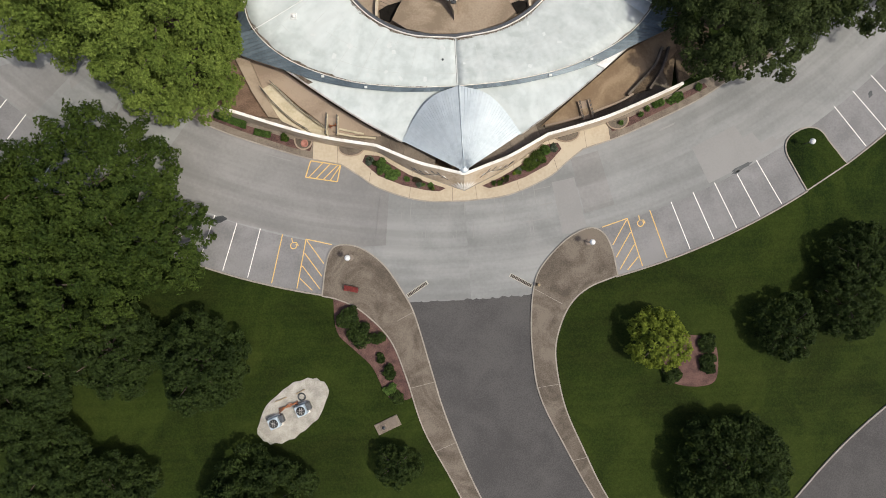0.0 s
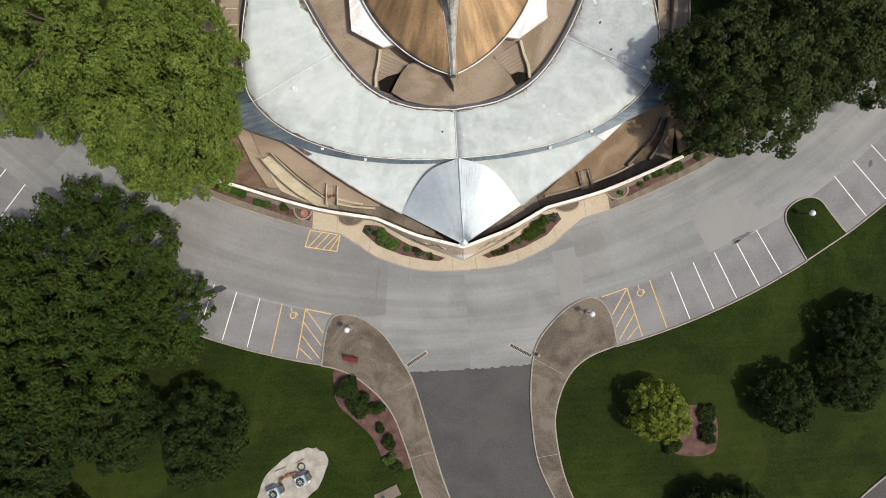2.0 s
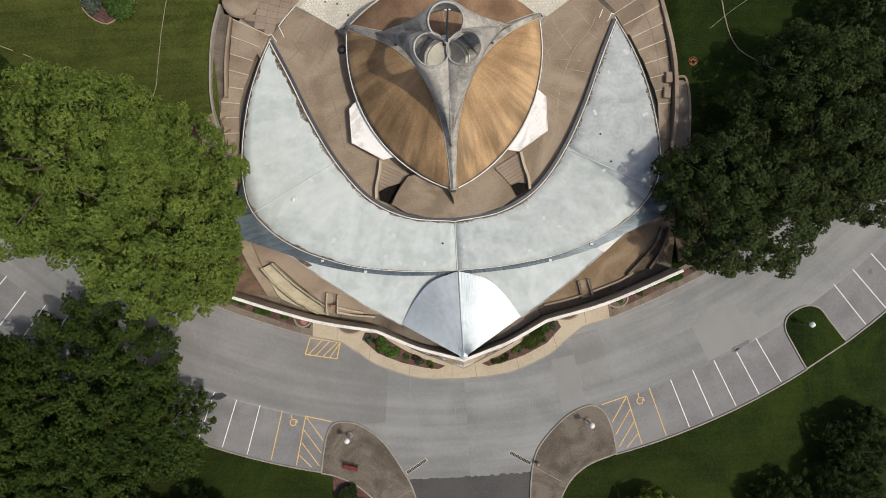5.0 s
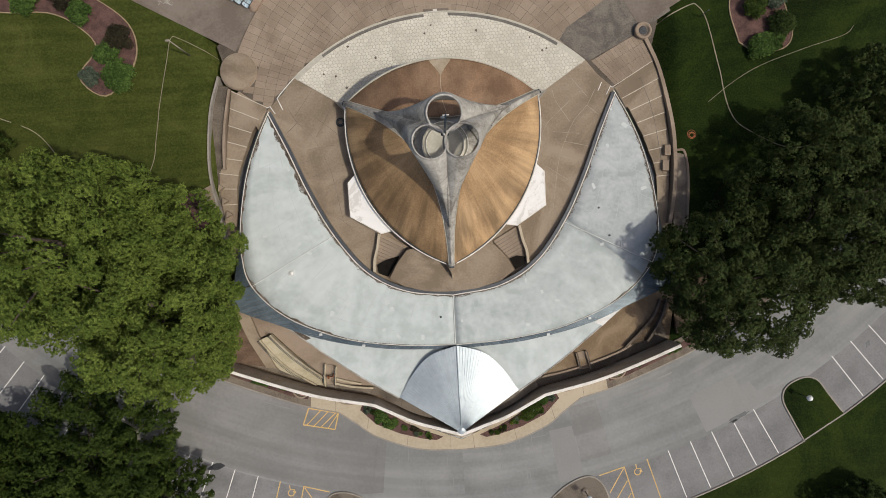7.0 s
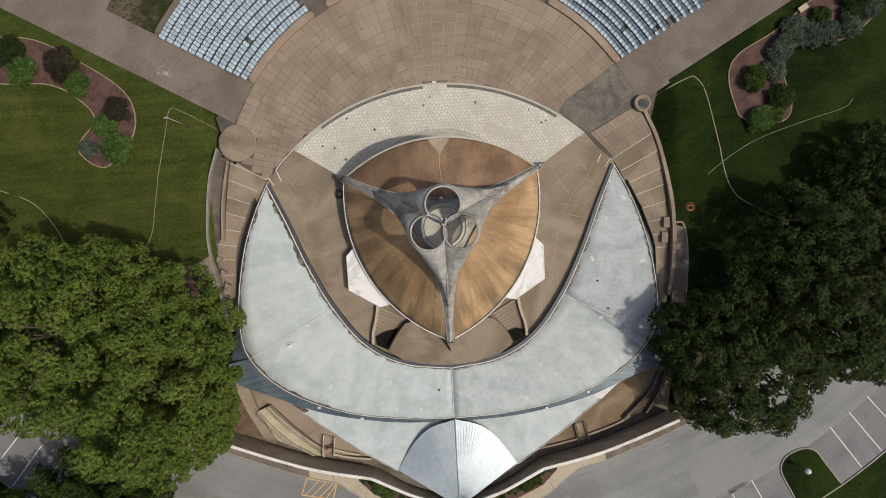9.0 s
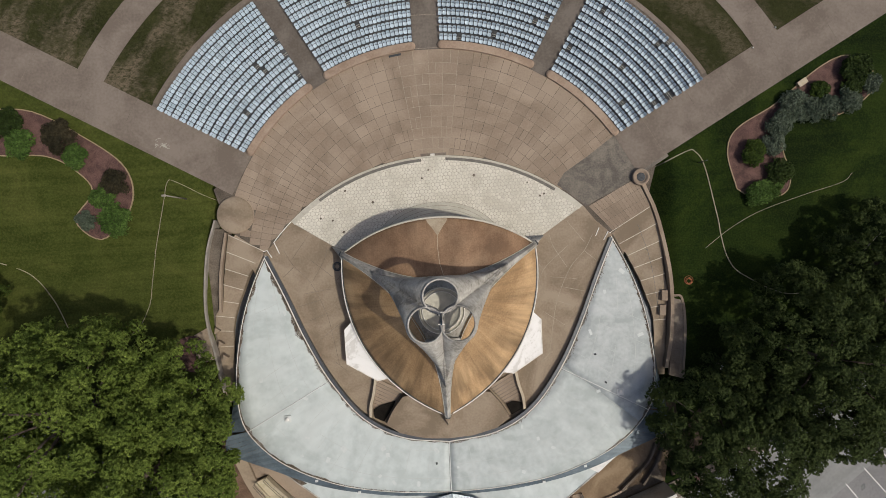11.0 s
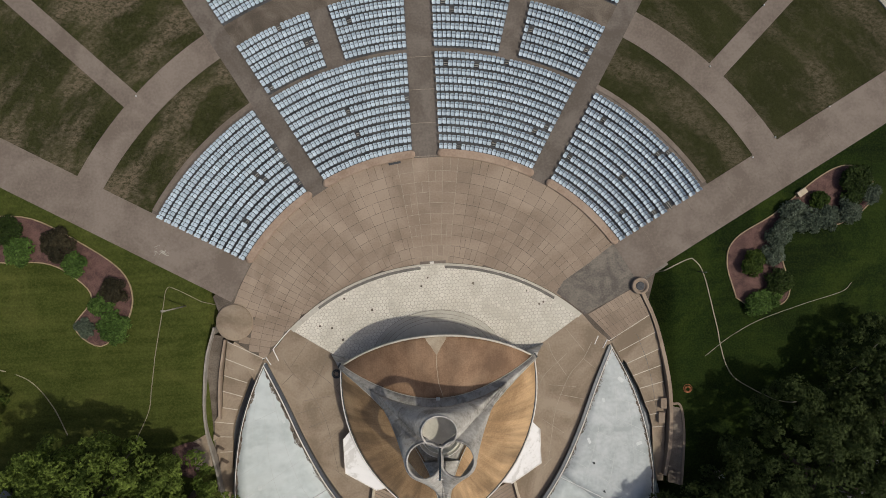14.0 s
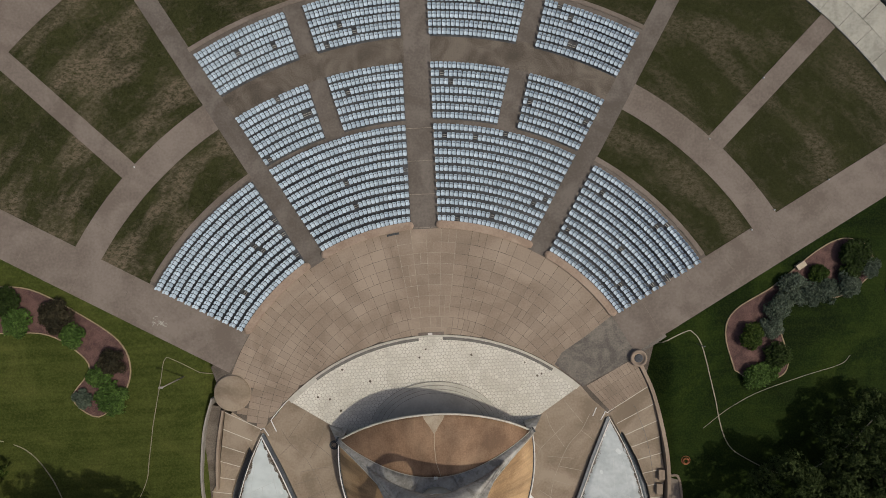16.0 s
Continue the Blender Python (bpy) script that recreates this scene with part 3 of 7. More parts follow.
def drive():
    road = thing("road", "worn pale grey asphalt ring drive with patches", "road", kind="structure")
    n = 90
    rz = lambda x, y: ground_z(x, y) + 0.03
    band("carriageway", ring_pts(69.0, 118, 242, n, ROADC), ring_pts(79.2, 118, 242, n, ROADC), rz, 0.2, ASPHALT_LIGHT, road)
    band("parking_strip", ring_pts(79.2, 118, 242, n, ROADC), ring_pts(85.3, 118, 242, n, ROADC), rz, 0.2, ASPHALT_BAY, road)
    # throat of the approach, pale to the joint and darker beyond it
    slab("throat", [(-15, -39), (15, -39), (9, -46.3), (-9, -46.1)], road_z + 0.012, 0.2, ASPHALT_LIGHT, road)
    left = spline([(-8.4, -46.1), (-6.3, -50.3), (-5.26, -54.7), (-3.9, -60.2), (-1.0, -68.6), (2.6, -76), (8, -86)], 8)
    right = spline([(8.4, -46.1), (7.0, -50.3), (6.96, -52.8), (7.5, -58.2), (10.15, -64.6), (13.6, -71.8), (19, -81)], 8)
    band("approach", left, right, road_z + 0.004, 0.2, ASPHALT_DARK, road, "darker newer asphalt of the approach drive")
    rng = random.Random(5)
    jag = [(-7.9 + 15.5 * i / 40, -46.15 + 0.16 * rng.uniform(-1, 1)) for i in range(41)]
    band("joint_edge", jag, [(x, -46.75) for x, y in jag], road_z + 0.018, 0.02, ASPHALT_DARK, road)
    # repair patches of slightly different age
    for a0, a1, r0, r1, m in ((166.5, 169.3, 70.2, 77.0, ASPHALT_MID), (169.4, 171.6, 72.5, 79, ASPHALT_PALE), (187.2, 241, 69.0, 79.1, ASPHALT_MID), (150, 158, 74.0, 78.8, ASPHALT_PALE)):
        band("repair_patch", ring_pts(r0, a0, a1, 8, ROADC), ring_pts(r1, a0, a1, 8, ROADC), lambda x, y: ground_z(x, y) + 0.036, 0.02, m, road)
    for i in range(6):
        a = rng.uniform(158, 204)
        r0 = rng.uniform(70, 78)
        w = rng.uniform(1.0, 4.0)
        band("wear_streak", ring_pts(r0, a, a + w, 5, ROADC), ring_pts(r0 + rng.uniform(0.05, 0.22), a + 0.2, a + w + 0.3, 5, ROADC), lambda x, y: ground_z(x, y) + 0.0375, 0.01, ASPHALT_PALE if rng.random() < 0.6 else ASPHALT_MID, road)
    for i in range(26):
        a = rng.uniform(172, 187)
        r0 = rng.uniform(70.5, 78)
        band("wear_streak", [polar(r0, a, ROADC), polar(r0 + rng.uniform(0.8, 3), a + 0.1, ROADC)], [polar(r0, a + 0.07, ROADC), polar(r0 + 2, a + 0.13, ROADC)], lambda x, y: ground_z(x, y) + 0.0385, 0.01, ASPHALT_PALE, road)
    crack = spline([(-9.9, -31.2), (-10.1, -33.0), (-10.6, -35.2), (-10.9, -37.4), (-11.7, -39.6)], 5)
    ribbon("tar_crack", crack, 0.02, road_z + 0.045, 0.03, ASPHALT_BAY, road)
    # the corner of another road beyond the lawn
    far = spline([(36.6, -73.5), (42.75, -67.4), (49.1, -62.3), (60, -55)], 6)
    band("service_road", far, offset(far, -9), lambda x, y: ground_z(x, y) + 0.03, 0.2, ASPHALT_DARK, road)
    ribbon("kerbstone", offset(far, 0.1), 0.2, lambda x, y: ground_z(x, y) + 0.15, 0.3, KERB, road)
    # painted bays
    for sgn in (-1, 1):
        for a in (18.3, 20.4, 22.45, 24.55, 26.6, 34.9, 37.0, 39.1, 41.2, 43.3):
            p0, p1 = polar(79.0, 180 - sgn * a, ROADC), polar(85.1, 180 - sgn * a, ROADC)
            ribbon("bay_line", [p0, p1], 0.11, lambda x, y: ground_z(x, y) + 0.036, 0.01, PAINT_WHITE, road)
        for a in (14.2, 16.3):
            p0, p1 = polar(79.0, 180 - sgn * a, ROADC), polar(85.1, 180 - sgn * a, ROADC)
            ribbon("bay_line", [p0, p1], 0.12, road_z + 0.013, 0.01, PAINT_YELLOW, road, "yellow painted bay line")
        p = [polar(r, 180 - sgn * a, ROADC) for r, a in ((79.05, 14.2), (79.2, 11.9))]
        ribbon("bay_line", p, 0.12, road_z + 0.02, 0.01, PAINT_YELLOW, road)
        for k in range(4):
            q = [polar(79.2 + 1.55 * k, 180 - sgn * 14.1, ROADC), polar(min(81.6 + 1.55 * k, 85.0), 180 - sgn * (12.35 if k < 3 else 12.95), ROADC)]
            ribbon("hatch_line", q, 0.11, road_z + 0.016, 0.01, PAINT_YELLOW, road)
        # wheelchair sign: a ring, a seat line and a footrest
        ox, oy = polar(79.4, 180 - sgn * 15.3, ROADC)
        ring = [(ox + 0.36 * math.cos(t), oy - 0.75 + 0.36 * math.sin(t)) for t in np.linspace(radians(120), radians(400), 14)]
        ribbon("bay_sign", ring, 0.12, road_z + 0.016, 0.01, PAINT_YELLOW, road)
        ribbon("bay_sign", [(ox - 0.15, oy + 0.2), (ox - 0.1, oy - 0.35), (ox + 0.4, oy - 0.38), (ox + 0.55, oy - 0.8)], 0.12, road_z + 0.018, 0.01, PAINT_YELLOW, road)
    # loading hatch by the entrance
    q = [(-18.23, -28.25), (-14.66, -29.03), (-15.19, -30.98), (-18.97, -30.18)]
    for i in range(4):
        ribbon("hatch_line", [q[i], q[(i + 1) % 4]], 0.13, road_z + 0.03 + 0.002 * i, 0.02, PAINT_YELLOW, road)
    for k in range(4):
        s = (k + 0.45) / 4
        b0 = (q[3][0] + (q[2][0] - q[3][0]) * s * 0.9, q[3][1] + (q[2][1] - q[3][1]) * s * 0.9)
        b1 = (q[0][0] + (q[1][0] - q[0][0]) * min(s + 0.3, 1), q[0][1] + (q[1][1] - q[0][1]) * min(s + 0.3, 1))
        ribbon("hatch_line", [b0, b1], 0.11, road_z + 0.04, 0.02, PAINT_YELLOW, road)
    # dark oil stains
    for x, y, rx, ry, tn in ((33.6, -32.4, 1.3, 0.28, 24), (-29.8, -34.6, 0.9, 0.35, 10), (-31.6, -37.8, 0.25, 0.25, 0), (49.6, -24.6, 0.45, 0.25, 60), (33.0, -32.9, .5, .16, 30)):
        o = []
        for i in range(14):
            t = 2 * math.pi * i / 14
            rr = 1 + 0.35 * rng.uniform(-1, 1)
            ux, uy = rx * rr * math.cos(t), ry * rr * math.sin(t)
            o.append((x + ux * math.cos(radians(tn)) - uy * math.sin(radians(tn)), y + ux * math.sin(radians(tn)) + uy * math.cos(radians(tn))))
        slab("oil_stain", o, lambda a, b: ground_z(a, b) + 0.038, 0.01, METAL_DARK, road)
    return road


drive()


def kerbed(name, outline, top, label, category, mat, closed=True, kerb=KERB):
    o = thing(name, label, category, kind="structure")
    slab("surface", outline, top, 0.3, mat, o)
    c = outline + [outline[0]] if closed else outline
    ribbon("kerbstone", c, 0.16, (lambda x, y: zof(top, x, y) + 0.012), 0.3, kerb, o)
    return o


isl_top = -1.33
ISL_L = spline([(-17.9, -44.6), (-17.3, -41.4), (-16.5, -39.2), (-15.1, -38.6), (-12.8, -39.2), (-10.2, -41.4), (-8.04, -45.0), (-6.86, -47.8), (-5.26, -54.7), (-3.9, -60.2), (-1.0, -68.6), (2.6, -76)], 6)
ISL_L2 = spline([(0.2, -76.5), (-3.7, -67.8), (-6.72, -61.4), (-8.36, -55.2), (-10.1, -50.3), (-13.3, -46.7), (-15.9, -45.2), (-17.9, -44.6)], 6)
ISL_R = spline([(17.8, -44.4), (17.3, -41.1), (16.3, -39.1), (14.6, -38.5), (11.8, -39.75), (8.84, -42.6), (7.67, -45.0), (7.08, -48.7), (6.96, -52.8), (7.5, -58.2), (10.15, -64.6), (13.2, -70.9), (17, -77)], 6)
ISL_R2 = spline([(19.2, -77.5), (14.86, -71.0), (12.2, -64.7), (10.46, -59.8), (9.75, -55.0), (9.97, -51.6), (11.6, -47.9), (14.1, -45.7), (17.8, -44.4)], 6)
kerbed("pavement", ISL_L + ISL_L2[:-1], isl_top, "stained brown concrete footway with kerb", "pavement", CONCRETE_STAINED)
kerbed("pavement", ISL_R + ISL_R2[:-1], isl_top, "stained brown concrete footway with kerb", "pavement", CONCRETE_STAINED)
for pts in ([(7.55, -45.3), (10.9, -47.4)], [(-9.1, -48.2), (-7.0, -47.2)], [(7.1, -57.3), (10.0, -57.0)], [(11.0, -66.3), (12.9, -66.0)], [(-5.1, -55.8), (-8.2, -56.4)], [(-2.9, -63.2), (-5.6, -64.2)]):
    tagged(ribbon("trim", pts, 0.05, isl_top + 0.006, 0.02, KERB), "pale sawn joint in the footway", "joint", kind="structure")
for sgn in (-1, 1):
    # lawn edge kerb along the bays, and the grass island between them
    e = ring_pts(85.4, 180 - sgn * 11.9, 180 - sgn * 28.9, 24, ROADC)
    tagged(ribbon("trim", e, 0.17, lambda x, y: ground_z(x, y) + 0.14, 0.3, KERB), "pale concrete kerb along the parking bays", "kerb", kind="structure")
    e = ring_pts(85.4, 180 - sgn * 32.7, 180 - sgn * 58, 30, ROADC)
    tagged(ribbon("trim", e, 0.17, lambda x, y: ground_z(x, y) + 0.14, 0.3, KERB), "pale concrete kerb along the parking bays", "kerb", kind="structure")
    isl = spline([(41.2, -35.7), (39.9, -33.0), (38.95, -30.7), (39.5, -29.1), (41.5, -28.15), (43.2, -28.5), (44.4, -30.2), (46.2, -32.8)], 5)
    isl = isl if sgn > 0 else mirror(isl)
    kerbed("pavement", isl, lambda x, y: ground_z(x, y) + 0.16, "kerbed grass island between parking bays", "traffic island", GRASS)


# footways round the bowl
def sector(name, r0, r1, a0, a1, top, mat, parent=None, label="", n=None, depth=0.25):
    n = n or max(2, int(abs(a1 - a0) / 2.5))
    return band(name, ring_pts(r0, a0, a1, n), ring_pts(r1, a0, a1, n), top, depth, mat, parent, label)


def bowl(lift):
    return lambda x, y: land(x, y) + bowl_top(x, y) + lift


WALKS = thing("pavement", "broad brown concrete paths between the lawns", "path", kind="structure")
# the seating terrace: concrete floor in three depths
sector("terrace_floor", 25.43, 38.45, -58, 58, bowl(0.03), CONCRETE_AISLE, WALKS)
sector("terrace_floor", 38.45, 44.7, -31.5, 31.5, bowl(0.03), CONCRETE_AISLE, WALKS)
sector("terrace_floor", 48.0, 54.2, -31.2, 31.2, bowl(0.03), CONCRETE_AISLE, WALKS)
sector("ring_path", 44.7, 48.0, 31.2, 61, bowl(0.034), CONCRETE_WALK, WALKS)
sector("ring_path", 44.7, 48.0, -61, -31.2, bowl(0.034), CONCRETE_WALK, WALKS)
sector("terrace_floor", 44.7, 48.0, -31.2, 31.2, bowl(0.032), CONCRETE_STAINED, WALKS)
sector("outer_path", 67.3, 74.5, -85, 20, bowl(0.034), CONCRETE_WALK, WALKS)


def ray_path(a, half, r0, r1, lift, base=(0.0, 5.1), steps=24, mat=None):
    d = (math.sin(radians(a)), math.cos(radians(a)))
    c = [(base[0] + d[0] * (r0 + (r1 - r0) * i / steps), base[1] + d[1] * (r0 + (r1 - r0) * i / steps)) for i in range(steps + 1)]
    return ribbon("radial_path", c, 2 * half, bowl(lift), 0.2, mat or CONCRETE_WALK, WALKS)


for sgn in (-1, 1):
    ray_path(sgn * 60.4, 2.6, 26.2, 130, 0.042, (-sgn * 0.222, 3.99))
    ray_path(sgn * 45.4, 1.1, 47.9, 67.4, 0.046)
    ray_path(sgn * 30.2, 1.15, 25.3, 90, 0.048, mat=CONCRETE_AISLE)
ray_path(0.0, 1.55, 25.3, 90, 0.05, mat=CONCRETE_AISLE)
# thin turf strips and sawn joints across the paths
for sgn in (-1, 1):
    for r in (30, 36, 41, 47, 54, 62):
        d = Vector((sgn * math.sin(radians(60.4)), math.cos(radians(60.4))))
        c = Vector((-sgn * 0.222, 3.99)) + d * r
        s = Vector((d.y, -d.x)) * 2.56
        ribbon("sawn_joint", [tuple(c - s), tuple(c + s)], 0.04, bowl(0.05), 0.02, CONCRETE_BROWN, WALKS)
    for a in (35.5, 40, 49.5, 54):
        ribbon("sawn_joint", [polar(44.8, sgn * a), polar(47.9, sgn * a)], 0.04, bowl(0.042), 0.02, CONCRETE_BROWN, WALKS)

# pale jointed walk that rings the lawns on the east
COVER = thing("pavement", "pale jointed concrete walk curving round the lawns", "path", kind="structure")
for i in range(26):
    a0, a1 = 22 + 2.45 * i, 24.42 + 2.45 * i
    sector("walk_panel", 67.0, 69.7, a0, a1, bowl(0.16), PALE_WALK, COVER, n=3, depth=0.3)
    sector("walk_panel", 69.76, 72.6, a0 + 1.2, a1 + 1.2, bowl(0.13), PALE_WALK, COVER, n=3, depth=0.3)
sector("walk_joint", 69.5, 70.0, 22, 86, bowl(0.06), CONCRETE_BROWN, COVER, depth=0.2, n=40)
sector("low_wall", 72.7, 73.1, 22, 86, bowl(0.5), METAL_DARK, COVER, depth=0.6, n=40)
sc = random.Random(77)
for k in range(9):
    x, y = -31.7 + sc.uniform(-0.5, 0.5), 21.0 + sc.uniform(-0.4, 0.4)
    c = [(x, y)]
    for q in range(3):
        c.append((c[-1][0] + sc.uniform(-.35, .35), c[-1][1] + sc.uniform(-.3, .3)))
    ribbon("pale_scuff", c, sc.uniform(0.03, 0.10), bowl(0.056 + 0.001 * k), 0.01, PALE_WALK, WALKS)
for sgn in (-1, 1):
    for r in (25.5, 29.4, 33.3, 37.1):
        ribbon("sawn_joint", [polar(r, -3.4), polar(r, 3.4)], 0.03, bowl(0.055), 0.02, JOINT_PALE, WALKS) if sgn > 0 else None
# ---------------------------------------------------------------- the building
def resample(curve, n):
    p = np.array(curve, float)
    s = np.r_[0, np.cumsum(np.hypot(*np.diff(p[:, :2], axis=0).T))]
    t = np.linspace(0, s[-1], n)
    return [tuple(float(np.interp(u, s, p[:, k])) for k in range(p.shape[1])) for u in t]


def loft(name, curves, mat, parent=None, label="", thick=0.0, smooth=True, close=False):
    """A skin over curves in space that have the same number of points."""
    n, m = len(curves[0]), len(curves)
    v = [p for c in curves for p in c]
    f = []
    for j in range(m - 1):
        for i in range(n if close else n - 1):
            k = (i + 1) % n
            f.append((j * n + i, j * n + k, (j + 1) * n + k, (j + 1) * n + i))
    ob = link(name, v, f, mat, parent, label, smooth)
    if thick:
        if sum(p.normal.z * p.area for p in ob.data.polygons) < 0:
            ob.data.flip_normals()
        s = ob.modifiers.new("thickness", "SOLIDIFY")
        s.thickness, s.offset = thick, -1
    return ob


def roof_z(x, y):
    r = math.hypot(x / 1.0, y + 1.0)
    return 0.12 + 0.85 * (7.3 - y) / 28.5 + 0.30 * smooth01((r - 15) / 6) * smooth01(-y / 18)


RI = spline([(20.15, 7.25), (18.1, 2.8), (15.9, -2.4), (13.2, -7.5), (9.7, -11.9), (5.4, -14.3), (0, -15.1)], 8)
RO = spline([(20.35, 7.35), (22.0, 4.0), (23.4, -0.1), (24.25, -4.8), (24.4, -9.0), (23.4, -13.0), (19.4, -16.9), (13.0, -19.7), (6.2, -20.9), (0, -21.2)], 8)
N_R = 48
RI = resample(RI, N_R)
RI = RI + mirror(RI)[1:]
RO = resample(RO, N_R)
RO = RO + mirror(RO)[1:]

HALL = thing("ring_building", "crescent building with a pale flat roof and blue metal edges", "building")
rows = []
for k in range(7):
    s = k / 6
    rows.append([(a[0] + (b[0] - a[0]) * s, a[1] + (b[1] - a[1]) * s) for a, b in zip(RI, RO)])
# roof in three tones, darker towards the east
loft("roof", [[(x, y, roof_z(x, y)) for x, y in c[47:]] for c in rows], ROOF_WHITE, HALL, "pale weathered roof membrane", thick=0.3)
loft("roof_middle", [[(x, y, roof_z(x, y)) for x, y in c[23:48]] for c in rows], ROOF_MID, HALL, "duller roof membrane between the seams", thick=0.3)
loft("roof_horn", [[(x, y, roof_z(x, y)) for x, y in c[:24]] for c in rows], ROOF_EAST, HALL, "greyer roof membrane beyond the seam", thick=0.3)
# inner kerb with a dark metal gutter, outer drip edge
ribbon("inner_gutter", offset(RI, 0.10), 0.36, lambda x, y: roof_z(x, y) + 0.16, 0.7, GUTTER, HALL, "dark metal gutter round the court")
ribbon("inner_coping", offset(RI, 0.34), 0.10, lambda x, y: roof_z(x, y) + 0.22, 0.5, COPING, HALL)
ribbon("outer_trim", offset(RO, -0.03), 0.07, lambda x, y: roof_z(x, y) + 0.08, 0.35, COPING, HALL)
# dirt and moss that has gathered along the roof edges
rng = random.Random(11)


def dirt(curve, i0, i1, side, wmax, count, shape=2.0):
    """Flecks of dirt and moss, thick at the edge and thinning out over wmax metres."""
    seg = curve[i0:i1]
    b0 = 0.40 if curve is RIf else 0.07
    near, far = offset(seg, side * b0), offset(seg, side * (b0 + 1.0))
    v, f = [], []
    for k in range(count):
        t = rng.random()
        q = min(int(t * len(seg)), len(seg) - 1)
        a, b = Vector(near[q]), Vector(far[q])
        thick = 0.5 + 1.1 * noise.noise(Vector((a.x * 0.45, a.y * 0.45, 2.0))) + 0.7 * noise.noise(Vector((a.x * 1.6, a.y * 1.6, 5.0)))
        d = wmax * max(thick, 0.06) * rng.random() ** shape * min(1.0, 8 * t, 8 * (1 - t))
        o = (b - a).normalized()
        w = Vector((-o.y, o.x))
        c = a + o * d + w * rng.uniform(-0.12, 0.12)
        big = rng.uniform(0.016, 0.085) * (1.25 - 0.7 * d / max(wmax, 0.01))
        n0 = len(v)
        lift = rng.uniform(0.008, 0.02)
        for j in range(6):
            u = j * math.pi / 3 + rng.uniform(-.3, .3)
            e = c + (o * math.cos(u) * rng.uniform(0.6, 1.15) + w * math.sin(u) * rng.uniform(0.6, 1.2)) * max(big, 0.02)
            v.append((e.x, e.y, roof_z(e.x, e.y) + lift - 0.006))
        v.append((c.x, c.y, roof_z(c.x, c.y) + lift))
        f += [(n0 + j, n0 + (j + 1) % 6, n0 + 6) for j in range(6)]
    tagged(link("moss", v, f, STAIN, HALL, "dark brown moss and dirt along the roof edge"), kind="stuff")


RIf, ROf = resample(RI, 800), resample(RO, 1000)
dirt(RIf, 430, 797, 1, 0.5, 4600, 1.7)
dirt(RIf, 655, 797, 1, 0.62, 3600, 1.3)
dirt(RIf, 4, 330, 1, 0.45, 2200)
dirt(RIf, 300, 440, 1, 0.35, 1000)
dirt(ROf, 640, 996, -1, 0.42, 6500, 1.0)
dirt(ROf, 4, 300, -1, 0.36, 2400, 1.6)
dirt(ROf, 540, 690, -1, 0.15, 200)
# laps between the roof sheets
for s in (0.25, 0.5, 0.75):
    mid = [(a[0] + (b[0] - a[0]) * s, a[1] + (b[1] - a[1]) * s) for a, b in zip(RI, RO)]
    for i in range(6, len(mid) - 8, 5):
        if rng.random() < 0.75:
            ribbon("roof_lap", mid[i:i + 6], 0.035, lambda x, y: roof_z(x, y) + 0.006, 0.006, ROOF_LAP, HALL)
for i in range(5, len(RI) - 5, 3):
    s0, s1 = rng.choice(((0, 0.5), (0.25, 0.75), (0.5, 1), (0.05, 0.95), (0.25, 1)))
    a, b = RI[i], RO[i]
    pts = [(a[0] + (b[0] - a[0]) * u, a[1] + (b[1] - a[1]) * u) for u in np.linspace(max(s0, 0.08), min(s1, 0.97), 7)]
    ribbon("roof_lap", pts, 0.035, lambda x, y: roof_z(x, y) + 0.0065, 0.006, ROOF_LAP, HALL)
# seams that divide the roof
for a, b in (((0, -15.3), (-0.1, -21.0)), ((13.3, -7.6), (23.3, -13.0)), ((-13.3, -7.6), (-23.3, -13.0))):
    pts = [(a[0] + (b[0] - a[0]) * i / 8, a[1] + (b[1] - a[1]) * i / 8) for i in range(9)]
    ribbon("roof_seam", pts, 0.08, lambda x, y: roof_z(x, y) + 0.06, 0.08, ROOF_PATCH, HALL)
    ribbon("seam_gap", offset(pts, -0.06), 0.03, lambda x, y: roof_z(x, y) + 0.02, 0.03, GUTTER, HALL)
for i in range(28):
    t = rng.uniform(0.03, 0.97)
    k, s = int(t * (len(RI) - 1)), rng.uniform(0.12, 0.88)
    x, y = RI[k][0] + (RO[k][0] - RI[k][0]) * s, RI[k][1] + (RO[k][1] - RI[k][1]) * s
    w, h, tn = rng.uniform(0.3, 0.8), rng.uniform(0.25, 0.6), rng.uniform(0, 180)
    o = []
    for j in range(10):
        u = 2 * math.pi * j / 10
        cx, cy = w / 2 * math.copysign(abs(math.cos(u)) ** 0.35, math.cos(u)), h / 2 * math.copysign(abs(math.sin(u)) ** 0.35, math.sin(u))
        o.append((x + cx * math.cos(tn) - cy * math.sin(tn), y + cx * math.sin(tn) + cy * math.cos(tn)))
    slab("roof_patch", o, lambda a, b: roof_z(a, b) + 0.010 + 0.0001 * i, 0.008, ROOF_MEND, HALL)
# walls below the roof and a dark glazed front
wall_line = offset(RO, -0.9)
loft("outer_wall", [[(x, y, -2.2) for x, y in wall_line], [(x, y, roof_z(x, y) - 0.3) for x, y in wall_line]], WALL_CREAM, HALL, thick=0.25, smooth=False)
court_line = offset(RI, 0.45)
loft("court_wall", [[(x, y, -2.2) for x, y in court_line], [(x, y, roof_z(x, y) - 0.3) for x, y in court_line]], WALL_CREAM, HALL, thick=0.25, smooth=False)

